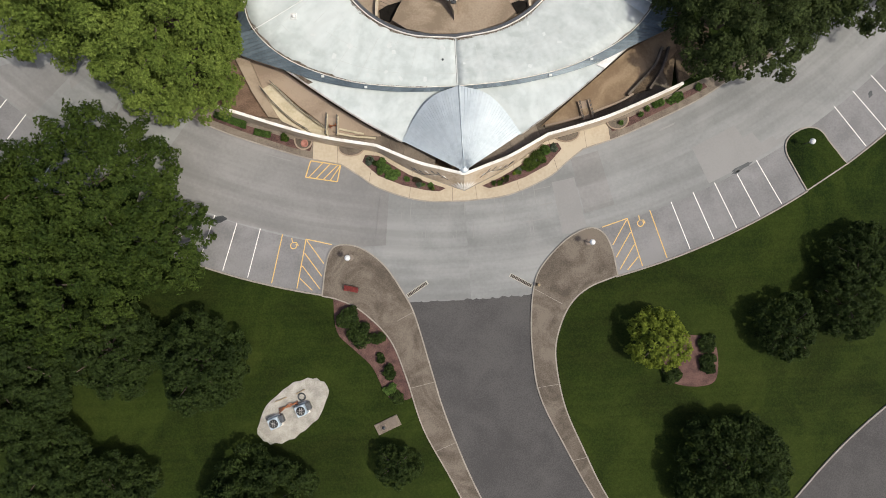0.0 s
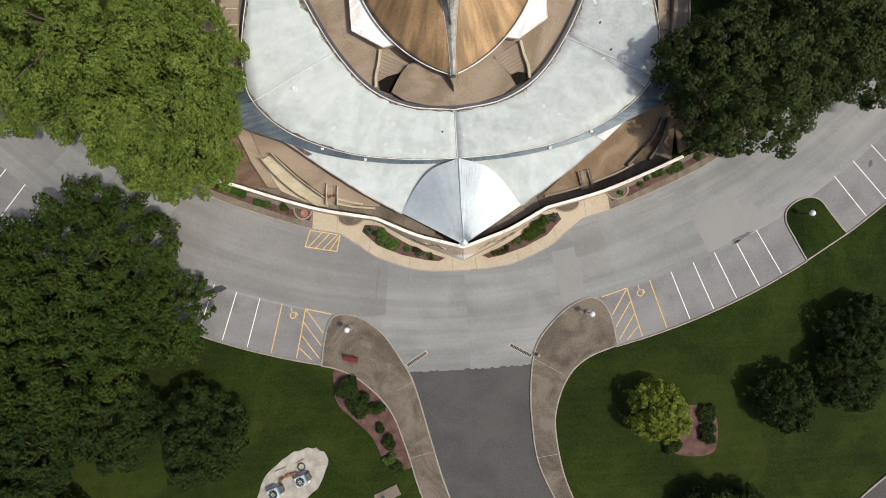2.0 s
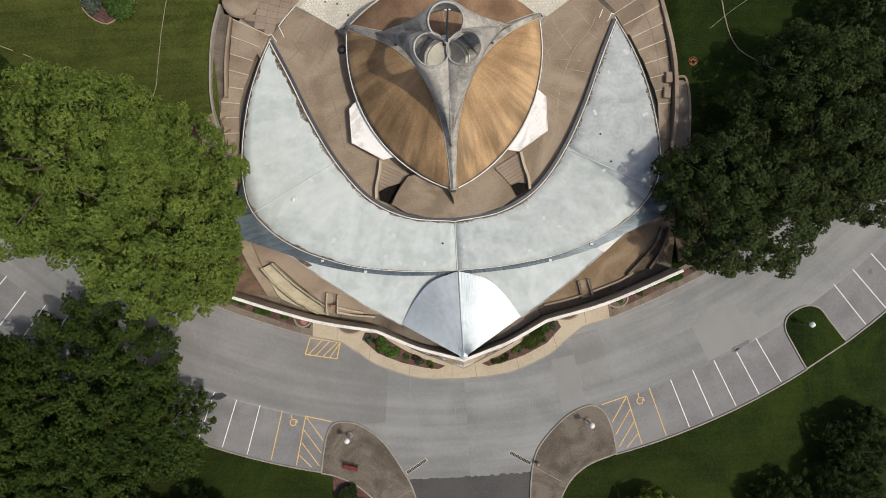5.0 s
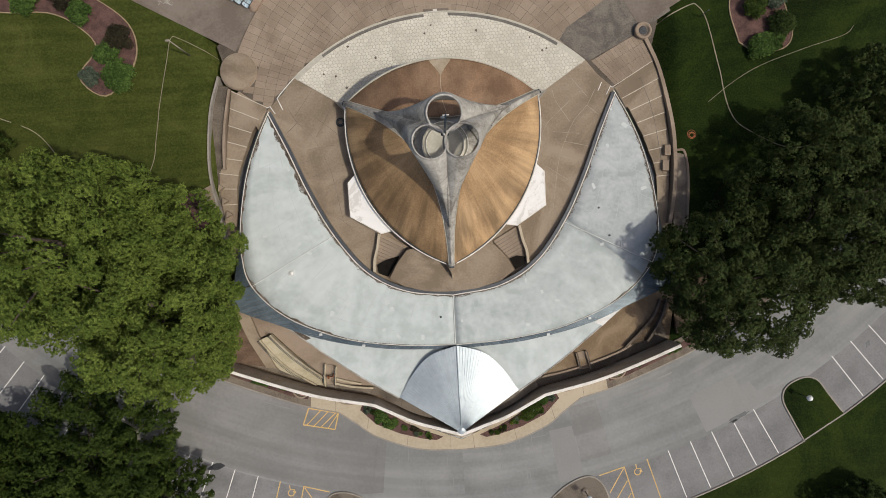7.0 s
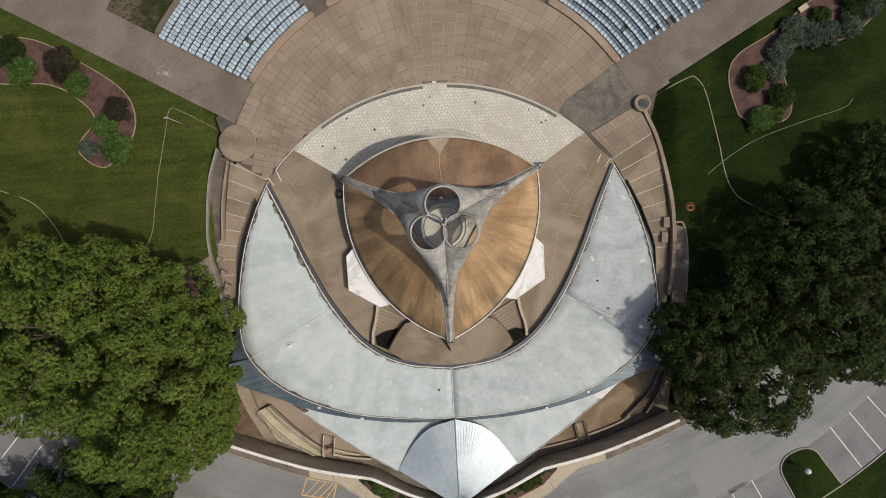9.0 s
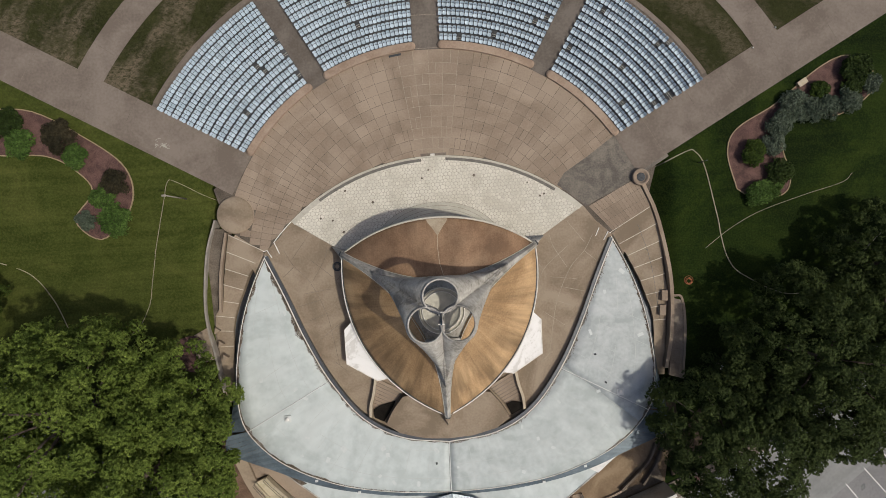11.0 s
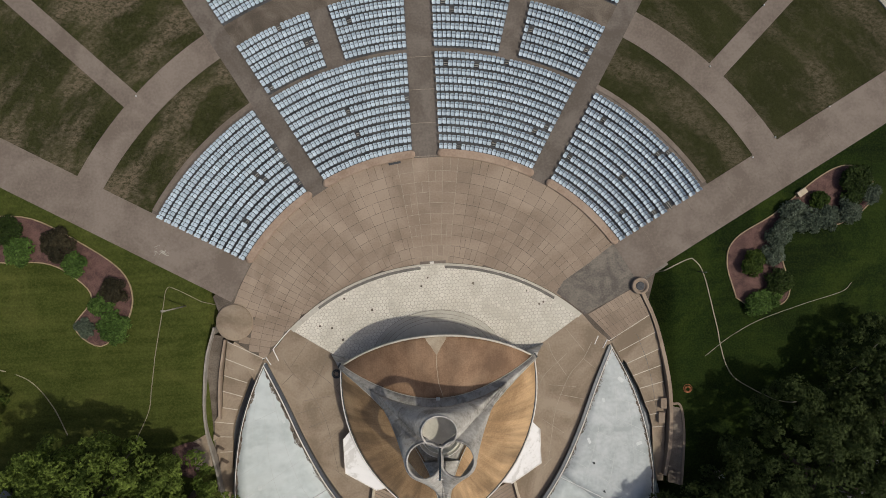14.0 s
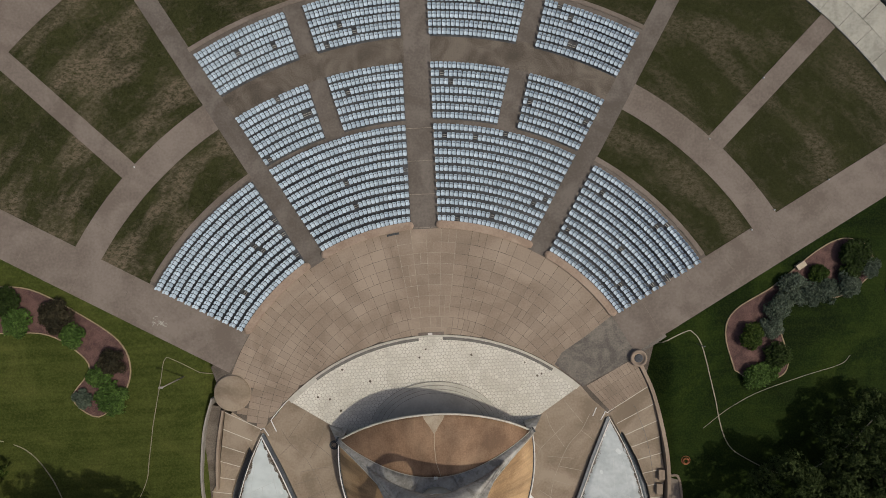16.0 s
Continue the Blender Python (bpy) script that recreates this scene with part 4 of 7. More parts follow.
# blue metal fascia down the flanks
for sgn in (-1, 1):
    up = [(20.5, 7.5), (22.1, 4.1), (23.5, 0.0), (24.35, -4.8), (24.5, -9.0), (23.6, -12.9)]
    dn = [(20.62, 7.6), (22.3, 4.2), (23.78, 0.2), (24.7, -4.7), (25.1, -9.0), (25.9, -13.4)]
    up, dn = resample(spline(up, 6), 25), resample(spline(dn, 6), 25)
    if sgn < 0:
        up, dn = [(-x, y) for x, y in up], [(-x, y) for x, y in dn]
    for i in range(24):
        a, b, c, d = up[i], up[i + 1], dn[i + 1], dn[i]
        v = [(a[0], a[1], roof_z(*a) + 0.02), (b[0], b[1], roof_z(*b) + 0.02), (c[0], c[1], roof_z(*c) - 0.95), (d[0], d[1], roof_z(*d) - 0.95)]
        link("fascia_panel", v + [(x, y, z - 0.05) for x, y, z in v], [(0, 1, 2, 3), (7, 6, 5, 4), (0, 4, 5, 1), (1, 5, 6, 2), (2, 6, 7, 3), (3, 7, 4, 0)], METAL_BLUE, HALL)
    # the eave that sweeps from the flank to the front, in lapped plates
    ei = [(23.5, -13.0), (21.6, -15.2), (19.4, -16.98), (16.4, -18.45), (13.0, -19.78), (9.5, -20.5), (6.2, -20.98), (0, -21.28)]
    eo = [(25.9, -13.5), (25.6, -15.5), (20.2, -17.85), (16.8, -19.25), (13.2, -20.28), (9.55, -20.97), (6.25, -21.38), (0, -21.68)]
    ei, eo = resample(spline(ei, 6), 51), resample(spline(eo, 6), 51)
    if sgn < 0:
        ei, eo = [(-x, y) for x, y in ei], [(-x, y) for x, y in eo]
    for i in range(50):
        a, b, c, d = ei[i], ei[i + 1], eo[i + 1], eo[i]
        g = 0.03 / max(math.hypot(b[0] - a[0], b[1] - a[1]), 0.1)
        b = (b[0] + (a[0] - b[0]) * g, b[1] + (a[1] - b[1]) * g)
        c = (c[0] + (d[0] - c[0]) * g, c[1] + (d[1] - c[1]) * g)
        v = [(a[0], a[1], roof_z(*a) + 0.03), (b[0], b[1], roof_z(*b) + 0.05), (c[0], c[1], roof_z(*c) - 0.16), (d[0], d[1], roof_z(*d) - 0.18)]
        link("eave_plate", v + [(x, y, z - 0.05) for x, y, z in v], [(0, 1, 2, 3), (7, 6, 5, 4), (0, 4, 5, 1), (1, 5, 6, 2), (2, 6, 7, 3), (3, 7, 4, 0)], METAL_BLUE, HALL)
    x0 = sgn * 10.6
    for lx, ly in ((10.7, -20.62), (15.6, -19.05)):
        b = box_bm(0.34, 0.26, 0.16, (sgn * lx, ly, roof_z(lx, ly) + 0.1), 0.02)
        part("eave_lamp", b, ROOF_PATCH, HALL, "small white eave lamp")

# entrance canopy, a thin pale slab
cf = spline([(19.9, -17.9), (18.1, -19.3), (15.0, -21.7), (11.2, -24.45), (7.0, -27.1)], 6)
cb = [(7.0, -21.2), (13.0, -20.2), (17.0, -18.9)]
canopy_out = [(0, -21.3)] + cb + cf[1:] + mirror(cf)[:-1] + mirror(cb)
canopy = slab("canopy", canopy_out, lambda x, y: 0.62 + 0.018 * (-17 - y), 0.26, ROOF_WHITE, HALL, "pale flat entrance canopy")
for c in (cf, mirror(cf)):
    ribbon("canopy_edge", c, 0.14, lambda x, y: 0.68 + 0.018 * (-17 - y), 0.36, CONCRETE_GREY, HALL)
slab("canopy_end", [(18.3, -18.5), (19.7, -17.95), (17.2, -20.1), (16.2, -19.6)], 0.84, 0.1, PAINT_WHITE, HALL, "bright white canopy end")
slab("canopy_end", [(-18.6, -18.4), (-19.6, -17.9), (-17.5, -19.7), (-16.9, -19.5)], 0.80, 0.1, STAIN, HALL, "dirty dark canopy end")
# ribbed metal hood over the entrance: two fans of trays meeting on a ridge
hood = part("hood", box_bm(0.2, 0.2, 0.2, (0, -25, 1.0), 0), METAL_SILVER, HALL, "ribbed silver metal hood folded along a ridge")
apex = Vector((0, -31.15, 2.05))
for sgn in (-1, 1):
    edge = resample(spline([(0, -21.2, 1.72), (3.05, -22.2, 1.46), (5.15, -24.2, 1.12), (6.95, -27.0, 0.82)], 8), 27)
    for i in range(26):
        a, b = Vector(edge[i]), Vector(edge[i + 1])
        a.x, b.x = sgn * a.x, sgn * b.x
        tip0, tip1 = apex + (a - apex) * 0.04, apex + (b - apex) * 0.04
        v = [tuple(tip0), tuple(a), tuple(b), tuple(tip1)]
        link("hood_tray", v + [(x, y, z - 0.06) for x, y, z in v], [(0, 1, 2, 3), (7, 6, 5, 4), (0, 4, 5, 1), (1, 5, 6, 2), (2, 6, 7, 3), (3, 7, 4, 0)], METAL_SILVER, hood)
        tube("standing_seam", [tuple(apex + (b - apex) * 0.06 + Vector((0, 0, 0.02))), tuple(b + Vector((0, 0, 0.02)))], 0.014, METAL_SILVER, hood, sides=5)
tube("ridge_cap", [tuple(apex + Vector((0, 0.3, 0.05))), (0, -21.2, 1.76)], 0.07, METAL_SILVER, hood, sides=6)
lathe("apex_cap", [(0.55, -0.22), (0.52, -0.18), (0.03, 0.0)], METAL_SILVER, hood, at=(0, -30.85, 2.1), sides=24)

# roof vents
for x, y in ((-18.6, -11.75), (20.2, -10.75)):
    vt = thing("roof_vent", "small white roof vent hood on a square kerb", "vent", (x, y, roof_z(x, y)))
    part("kerb", box_bm(0.75, 0.75, 0.12, (0, 0, 0.06), 0.02), ROOF_PATCH, vt)
    lathe("hood", [(0.17, 0.1), (0.17, 0.24), (0.22, 0.27), (0.18, 0.34), (0.05, 0.37)], PAINT_WHITE, vt, sides=14)
for x, y in ((17.6, -6.3), (-1.6, -17.9), (18.6, -9.6)):
    vt = thing("roof_pipe", "short dark vent pipe through the roof", "vent pipe", (x, y, roof_z(x, y)))
    lathe("pipe", [(0.05, -0.02), (0.05, 0.3), (0.07, 0.31)], METAL_DARK, vt, sides=8)
    lathe("flashing", [(0.12, -0.01), (0.12, 0.02), (0.06, 0.05)], METAL_DARK, vt, sides=10)


# ---------------------------------------------------------------- forecourt
LOW = -1.40
wt = [(0, -31.45), (2.8, -30.55), (5.6, -29.6), (9.9, -27.5)]
wr = [(9.9, -27.5), (16.0, -26.15), (20.7, -24.6), (25.7, -22.7)]
TOPR = spline(wt, 6)[:-1] + spline(wr, 6)
WT = mirror(TOPR)[:-1] + TOPR
WT = spline([(-29.5, -21.2), (-27.6, -22.0), (-25.7, -22.7)], 3)[:-1] + WT


def wall_lean(x):
    return 0.12 + 1.35 * max(0.0, 1 - abs(x) / 9.9) ** 0.8


WALL = thing("forecourt_wall", "cream rendered curved forecourt wall with white coping", "wall")
inner = offset(WT, 0.17)
outer = offset(WT, -0.17)
foot = [(x, y - wall_lean(x)) for x, y in outer]
wall_z = lambda x, y: 1.68 + 0.02 * max(abs(x) - 10, 0) + 0.12 * max(0, 1 - abs(x) / 8)
loft("wall", [[(x, y, -1.7) for x, y in foot], [(x, y, wall_z(x, y)) for x, y in outer], [(x, y, wall_z(x, y)) for x, y in inner], [(x, y, -1.7) for x, y in inner]], WALL_CREAM, WALL, smooth=False)
ribbon("coping", WT, 0.34, lambda x, y: wall_z(x, y) + 0.12, 0.12, COPING, WALL, "white coping stones")
# carved emblem: a fan of leaves at the prow and scrolls on either side, as plain shapes
def on_wall(x, h):
    """A place on the leaning face: along x, h from 0 at the top to 1 at the foot."""
    px, py = np.interp(x, [q[0] for q in outer], [q[0] for q in outer]), np.interp(x, [q[0] for q in outer], [q[1] for q in outer])
    zt = wall_z(x, 0)
    return Vector((px, py - wall_lean(x) * h - 0.03, zt + (-1.6 - zt) * h))


def leaf_relief(x0, h0, x1, h1, w, mat=None):
    a, b = on_wall(x0, h0), on_wall(x1, h1)
    d = b - a
    s = Vector((d.z, 0, -d.x)).normalized() * w
    m = a + d * 0.55
    out = Vector((0, -0.06, 0.03))
    v = [tuple(a), tuple(m + s), tuple(b), tuple(m - s), tuple(m + out)]
    link("emblem_leaf", v, [(0, 1, 4), (1, 2, 4), (2, 3, 4), (3, 0, 4), (0, 3, 2, 1)], mat or COPING, WALL)


for k in range(-4, 5):
    leaf_relief(k * 0.10, 0.95, k * 0.40, 0.42 + 0.022 * k * k, 0.19)
for sgn in (-1, 1):
    stem = [tuple(on_wall(sgn * (1.9 + 0.3 * j), 0.55 - 0.16 * math.sin(0.45 * j)) + Vector((0, -0.03, 0.02))) for j in range(15)]
    tube("emblem_stem", stem, 0.03, SEAT_STEEL, WALL, sides=5)
    for k in range(12):
        x = 2.0 + 0.34 * k
        h0 = 0.55 - 0.16 * math.sin(0.45 * (x - 1.9) / 0.3)
        up = 1 if k % 2 else -1
        leaf_relief(sgn * x, h0, sgn * (x + 0.55), h0 + up * 0.20, 0.10, SEAT_STEEL if k % 3 else COPING)

FORE = thing("forecourt", "sunken brown concrete forecourt behind the wall", "forecourt", kind="structure")
back = [(26.0, -12.0), (12, -16), (-12, -16), (-26.0, -12.0), (-29.0, -17.0)]
# floor colour already carries the tree's shade
slab("floor", offset(WT, 0.1) + [(26.5, -18)] + back, LOW, 0.3, CONCRETE_SHADED, FORE)
slab("floor", [(25.9, -12.5), (30.6, -14.0), (30.2, -20.2), (26.6, -21.9)], lambda x, y: max(ground_z(x, y), LOW) + 0.05, 0.4, CONCRETE_SHADED, FORE)
# paving slabs of the wall walk
for sgn in (-1, 1):
    walk_in = resample(offset(WT, 2.6), 60)
    walk_out = resample(offset(WT, 0.4), 60)
for i in range(0, 59, 2):
    a = walk_out[i:i + 3] if i + 3 <= 60 else walk_out[i:]
    b = walk_in[i:i + 3] if i + 3 <= 60 else walk_in[i:]
    if len(a) > 1 and i not in (28, 30):
        a = [(p[0] * 0.99 + q[0] * 0.01, p[1] * 0.99 + q[1] * 0.01) for p, q in zip(a, b)]
        a[-1] = (a[-1][0] + (a[0][0] - a[-1][0]) * 0.015, a[-1][1] + (a[0][1] - a[-1][1]) * 0.015)
        b[-1] = (b[-1][0] + (b[0][0] - b[-1][0]) * 0.015, b[-1][1] + (b[0][1] - b[-1][1]) * 0.015)
        band("walk_slab", a, b, lambda x, y: LOW + 0.03 + 1.3 * smooth01(1.9 - abs(x) / 6.0), 0.3, CONCRETE_STAINED if a[0][0] > 9 else CONCRETE_BROWN, FORE)
# west: cream ramp between low walls, apron, landing, planter
RAMP_L = [(-23.21, -19.51), (-22.08, -21.06), (-20.83, -22.49), (-19.44, -23.8), (-18.03, -24.75), (-17.0, -25.4)]
RAMP_R = [(-21.95, -18.98), (-20.69, -20.41), (-19.32, -21.85), (-17.69, -23.3), (-16.06, -24.63), (-15.9, -25.6)]
ramp_z = lambda x, y: LOW + 0.2 + 0.75 * smooth01((y + 25.5) / 6.5)
band("ramp", RAMP_L, RAMP_R, ramp_z, 0.6, RAMP_CREAM, FORE, "cream concrete ramp")
for c in (RAMP_L, RAMP_R):
    ribbon("ramp_wall", spline(c, 5), 0.17, lambda x, y: ramp_z(x, y) + 0.30, 0.9, RAMP_CREAM, FORE)
band("apron", [(-23.2, -20.0), (-22.72, -20.92), (-21.95, -22.45), (-21.27, -23.36), (-18.64, -24.75)], [(-23.1, -19.75), (-22.2, -21.1), (-20.95, -22.55), (-19.55, -23.9), (-18.2, -24.8)], lambda x, y: ramp_z(x, y) - 0.12, 0.6, RAMP_CREAM, FORE)
slab("landing", [(-26.2, -14.2), (-20.8, -17.2), (-19.0, -18.8), (-14.0, -22.6), (-9.0, -26.0), (-14.6, -25.4), (-16.0, -24.4), (-19.2, -21.6), (-21.9, -18.85), (-23.3, -19.3), (-24.2, -16.8)], LOW + 0.35, 0.4, CONCRETE_TAN, FORE)
slab("planter_bed", [(-28.6, -17.4), (-26.4, -15.6), (-22.7, -22.9), (-27.0, -22.0), (-29.0, -21.2)], LOW + 0.3, 0.3, SOIL, FORE)
band("planter_wall", [(-26.5, -15.1), (-25.39, -17.68), (-24.54, -19.69), (-23.55, -21.47), (-22.74, -22.87)], [(-25.1, -14.6), (-24.23, -16.78), (-23.6, -18.53), (-22.76, -20.54), (-21.57, -23.07)], LOW + 0.8, 0.8, CONCRETE_COURT, FORE)
for y0, c in ((-25.28, [(-14.71, -25.28), (-12.77, -25.78), (-10.2, -26.14)]), (-24.7, [(-14.5, -24.75), (-13.0, -25.2), (-11.6, -25.55)])):
    ribbon("low_wall", spline(c, 5), 0.22, LOW + 0.62, 0.6, RAMP_CREAM, FORE)
# east: tan landing with dark side walls
slab("landing", [(26.0, -15.0), (20.6, -17.6), (14.0, -22.6), (9.6, -26.0), (12.0, -25.7), (16.0, -24.7), (19.3, -23.6), (21.0, -22.75), (23.9, -20.6), (26.5, -18.0)], LOW + 0.35, 0.5, CONCRETE_RUSTY, FORE, "tan stained landing")
for c in ([(10.1, -25.99), (12.4, -25.6), (14.5, -25.16)], [(15.9, -24.74), (19.11, -23.71), (20.91, -22.83)]):
    ribbon("low_wall", spline(c, 5), 0.24, LOW + 0.62, 0.6, CONCRETE_TAN, FORE)
for c in ([(20.15, -23.03), (22.0, -21.3), (23.61, -19.6), (24.6, -17.6)], [(22.8, -22.45), (23.9, -21.0), (24.7, -19.6), (25.4, -17.6)]):
    ribbon("side_wall", spline(c, 5), 0.26, LOW + 0.95, 0.95, CONCRETE_STAINED, FORE)
slab("side_ramp", [(20.4, -23.0), (23.6, -19.7), (24.6, -17.8), (25.3, -17.8), (24.6, -19.7), (22.7, -22.4)], LOW + 0.42, 0.4, CONCRETE_SHADED, FORE, "damp dark ramp between low walls")
# the two entrance stairs, down from the landing to the gate
for q0, q1, q2, q3, m in (((-15.75, -22.9), (-14.5, -23.25), (-14.72, -25.5), (-16.05, -25.3), CONCRETE_TAN), ((14.29, -23.37), (15.43, -23.2), (15.91, -25.35), (14.65, -25.52), CONCRETE_TAN)):
    for k in range(7):
        u0, u1 = k / 7, (k + 0.97) / 7
        e = [tuple(a[j] + (b[j] - a[j]) * u for j in (0, 1)) for a, b, u in ((q0, q3, u0), (q1, q2, u0), (q1, q2, u1), (q0, q3, u1))]
        slab("stair_tread", e, LOW + 0.46 - 0.05 * k, 0.3, m, FORE)
    for a, b in ((q0, q3), (q1, q2)):
        ribbon("stair_wall", [a, b], 0.2, LOW + 0.66, 0.7, RAMP_CREAM if q0[0] < 0 else CONCRETE_TAN, FORE)


def handrail(pts, h=0.95):
    r = thing("handrail", "dark bronze pipe handrail beside the ramp or stair", "handrail", (0, 0, 0))
    p = resample([(*q, 0) for q in pts], 12)
    zf = lambda y: ramp_z(0, y) + (0.3 if pts[0][0] < -16 else 0.1)
    for hh in (h, h * 0.55):
        tube("rail", [(x, y, zf(y) + hh) for x, y, _ in p], 0.028, METAL_DARK, r, sides=6)
    for i in range(0, 12, 2):
        x, y, _ = p[i]
        tube("post", [(x, y, zf(y) - 0.05), (x, y, zf(y) + h)], 0.025, METAL_DARK, r, sides=5)


handrail(RAMP_L[:5])
handrail(RAMP_R[:5])
handrail([(-15.75, -22.9), (-16.05, -25.3)], 0.9)
handrail([(-14.5, -23.25), (-14.72, -25.5)], 0.9)
handrail([(14.29, -23.37), (14.65, -25.52)], 0.9)
handrail([(15.43, -23.2), (15.91, -25.35)], 0.9)
fence = thing("barrier", "orange plastic safety barrier standing by the ramp", "barrier", (-15.1, -24.4, LOW + 0.2), turn=8)
part("panel", box_bm(0.9, 0.06, 0.5, (0, 0, 0.6), 0.02), RUST, fence)
for k in (-0.35, 0.35):
    part("leg", box_bm(0.06, 0.4, 0.85, (k, 0, 0.42), 0.01), RUST, fence)

# front footway, beds and kerb
front_r = spline([(14.6, -28.95), (12.4, -30.5), (10.2, -32.1), (5.3, -33.9), (0, -34.3)], 6)
KERB_R = spline([(40.5, -18.4), (34.1, -21.0), (30.3, -23.2), (26.4, -25.0), (19.4, -27.65), (14.6, -28.95)], 6)[:-1] + front_r
KERB_ALL = KERB_R + mirror(KERB_R)[1:]
FRONT = thing("pavement", "cream and brown concrete footway before the wall", "pavement", kind="structure")
wall_foot_r = [q for q in foot if 0 <= q[0] <= 25.9]
base_line = [(40.5, -17.0), (34, -19.4), (30.3, -21.2), (27.5, -22.2)]
bl = base_line + list(reversed(wall_foot_r))
kr = resample(KERB_R, 60)
bl = resample(bl, 60)
for sgn in (-1, 1):
    a = [(sgn * x, y) for x, y in kr]
    b = [(sgn * x, y) for x, y in bl]
    gate = next(i for i, q in enumerate(kr) if q[0] < 18.1)
    for i0, i1, m in ((0, gate, CONCRETE_BROWN), (gate, 60, CONCRETE_CREAM)):
        band("footway", a[i0:i1 + 1], b[i0:i1 + 1], -1.335, 0.3, m, FRONT)
ribbon("kerbstone", KERB_ALL, 0.16, -1.325, 0.3, KERB, FRONT)
for i in (8, 16, 24, 30, 37, 43, 50, 57):
    for sgn in (-1, 1):
        ribbon("sawn_joint", [(sgn * kr[i][0], kr[i][1]), (sgn * bl[i][0], bl[i][1])], 0.04, -1.328, 0.02, CONCRETE_BROWN, FRONT)
for sgn in (-1, 1):
    bed = [(2.2, -32.6), (4.4, -31.75), (6.5, -30.7), (8.4, -29.45), (10.0, -28.2), (11.6, -28.0), (12.0, -28.8), (10.2, -30.6), (7.4, -31.9), (4.6, -32.7), (3.0, -32.95)]
    bed = [(sgn * x, y) for x, y in bed]
    slab("planting_bed", bed, -1.30, 0.2, MULCH, FRONT)
    bed2 = [(17.9, -26.4), (21, -25.3), (26.5, -23.2), (29.6, -22.0), (30.0, -22.5), (26.2, -24.2), (20.2, -26.6), (18.2, -27.1)]
    slab("planting_bed", [(sgn * x, y) for x, y in bed2], -1.30, 0.2, MULCH, FRONT)
# half-round stained pads with a low rim beside the gates
for cx, cy, rx, ry, lid in ((-18.9, -25.7, 1.05, 1.15, True), (-13.2, -26.95, 1.55, 1.05, False), (12.7, -26.95, 1.5, 1.0, False), (18.9, -25.75, 1.3, 1.1, False)):
    ob = thing("gate_pad", "half-round stained pad with a low tan rim against the wall", "pad", (cx, cy, -1.335))
    lean = -14 if cx < 0 else 14
    o = [(rx * math.cos(radians(a)), ry * math.sin(radians(a))) for a in np.linspace(180 + lean, 360 + lean, 20)]
    slab("floor", o, 0.05, 0.15, CONCRETE_STAINED, ob)
    ribbon("rim", o, 0.16, 0.16, 0.25, CONCRETE_TAN, ob)
    if lid:
        lathe("lid", [(0.46, 0.05), (0.46, 0.12), (0.30, 0.13), (0.28, 0.10), (0.05, 0.10)], LID_RED, ob, "faded red round lid", at=(0.1, -0.45, 0), sides=20)


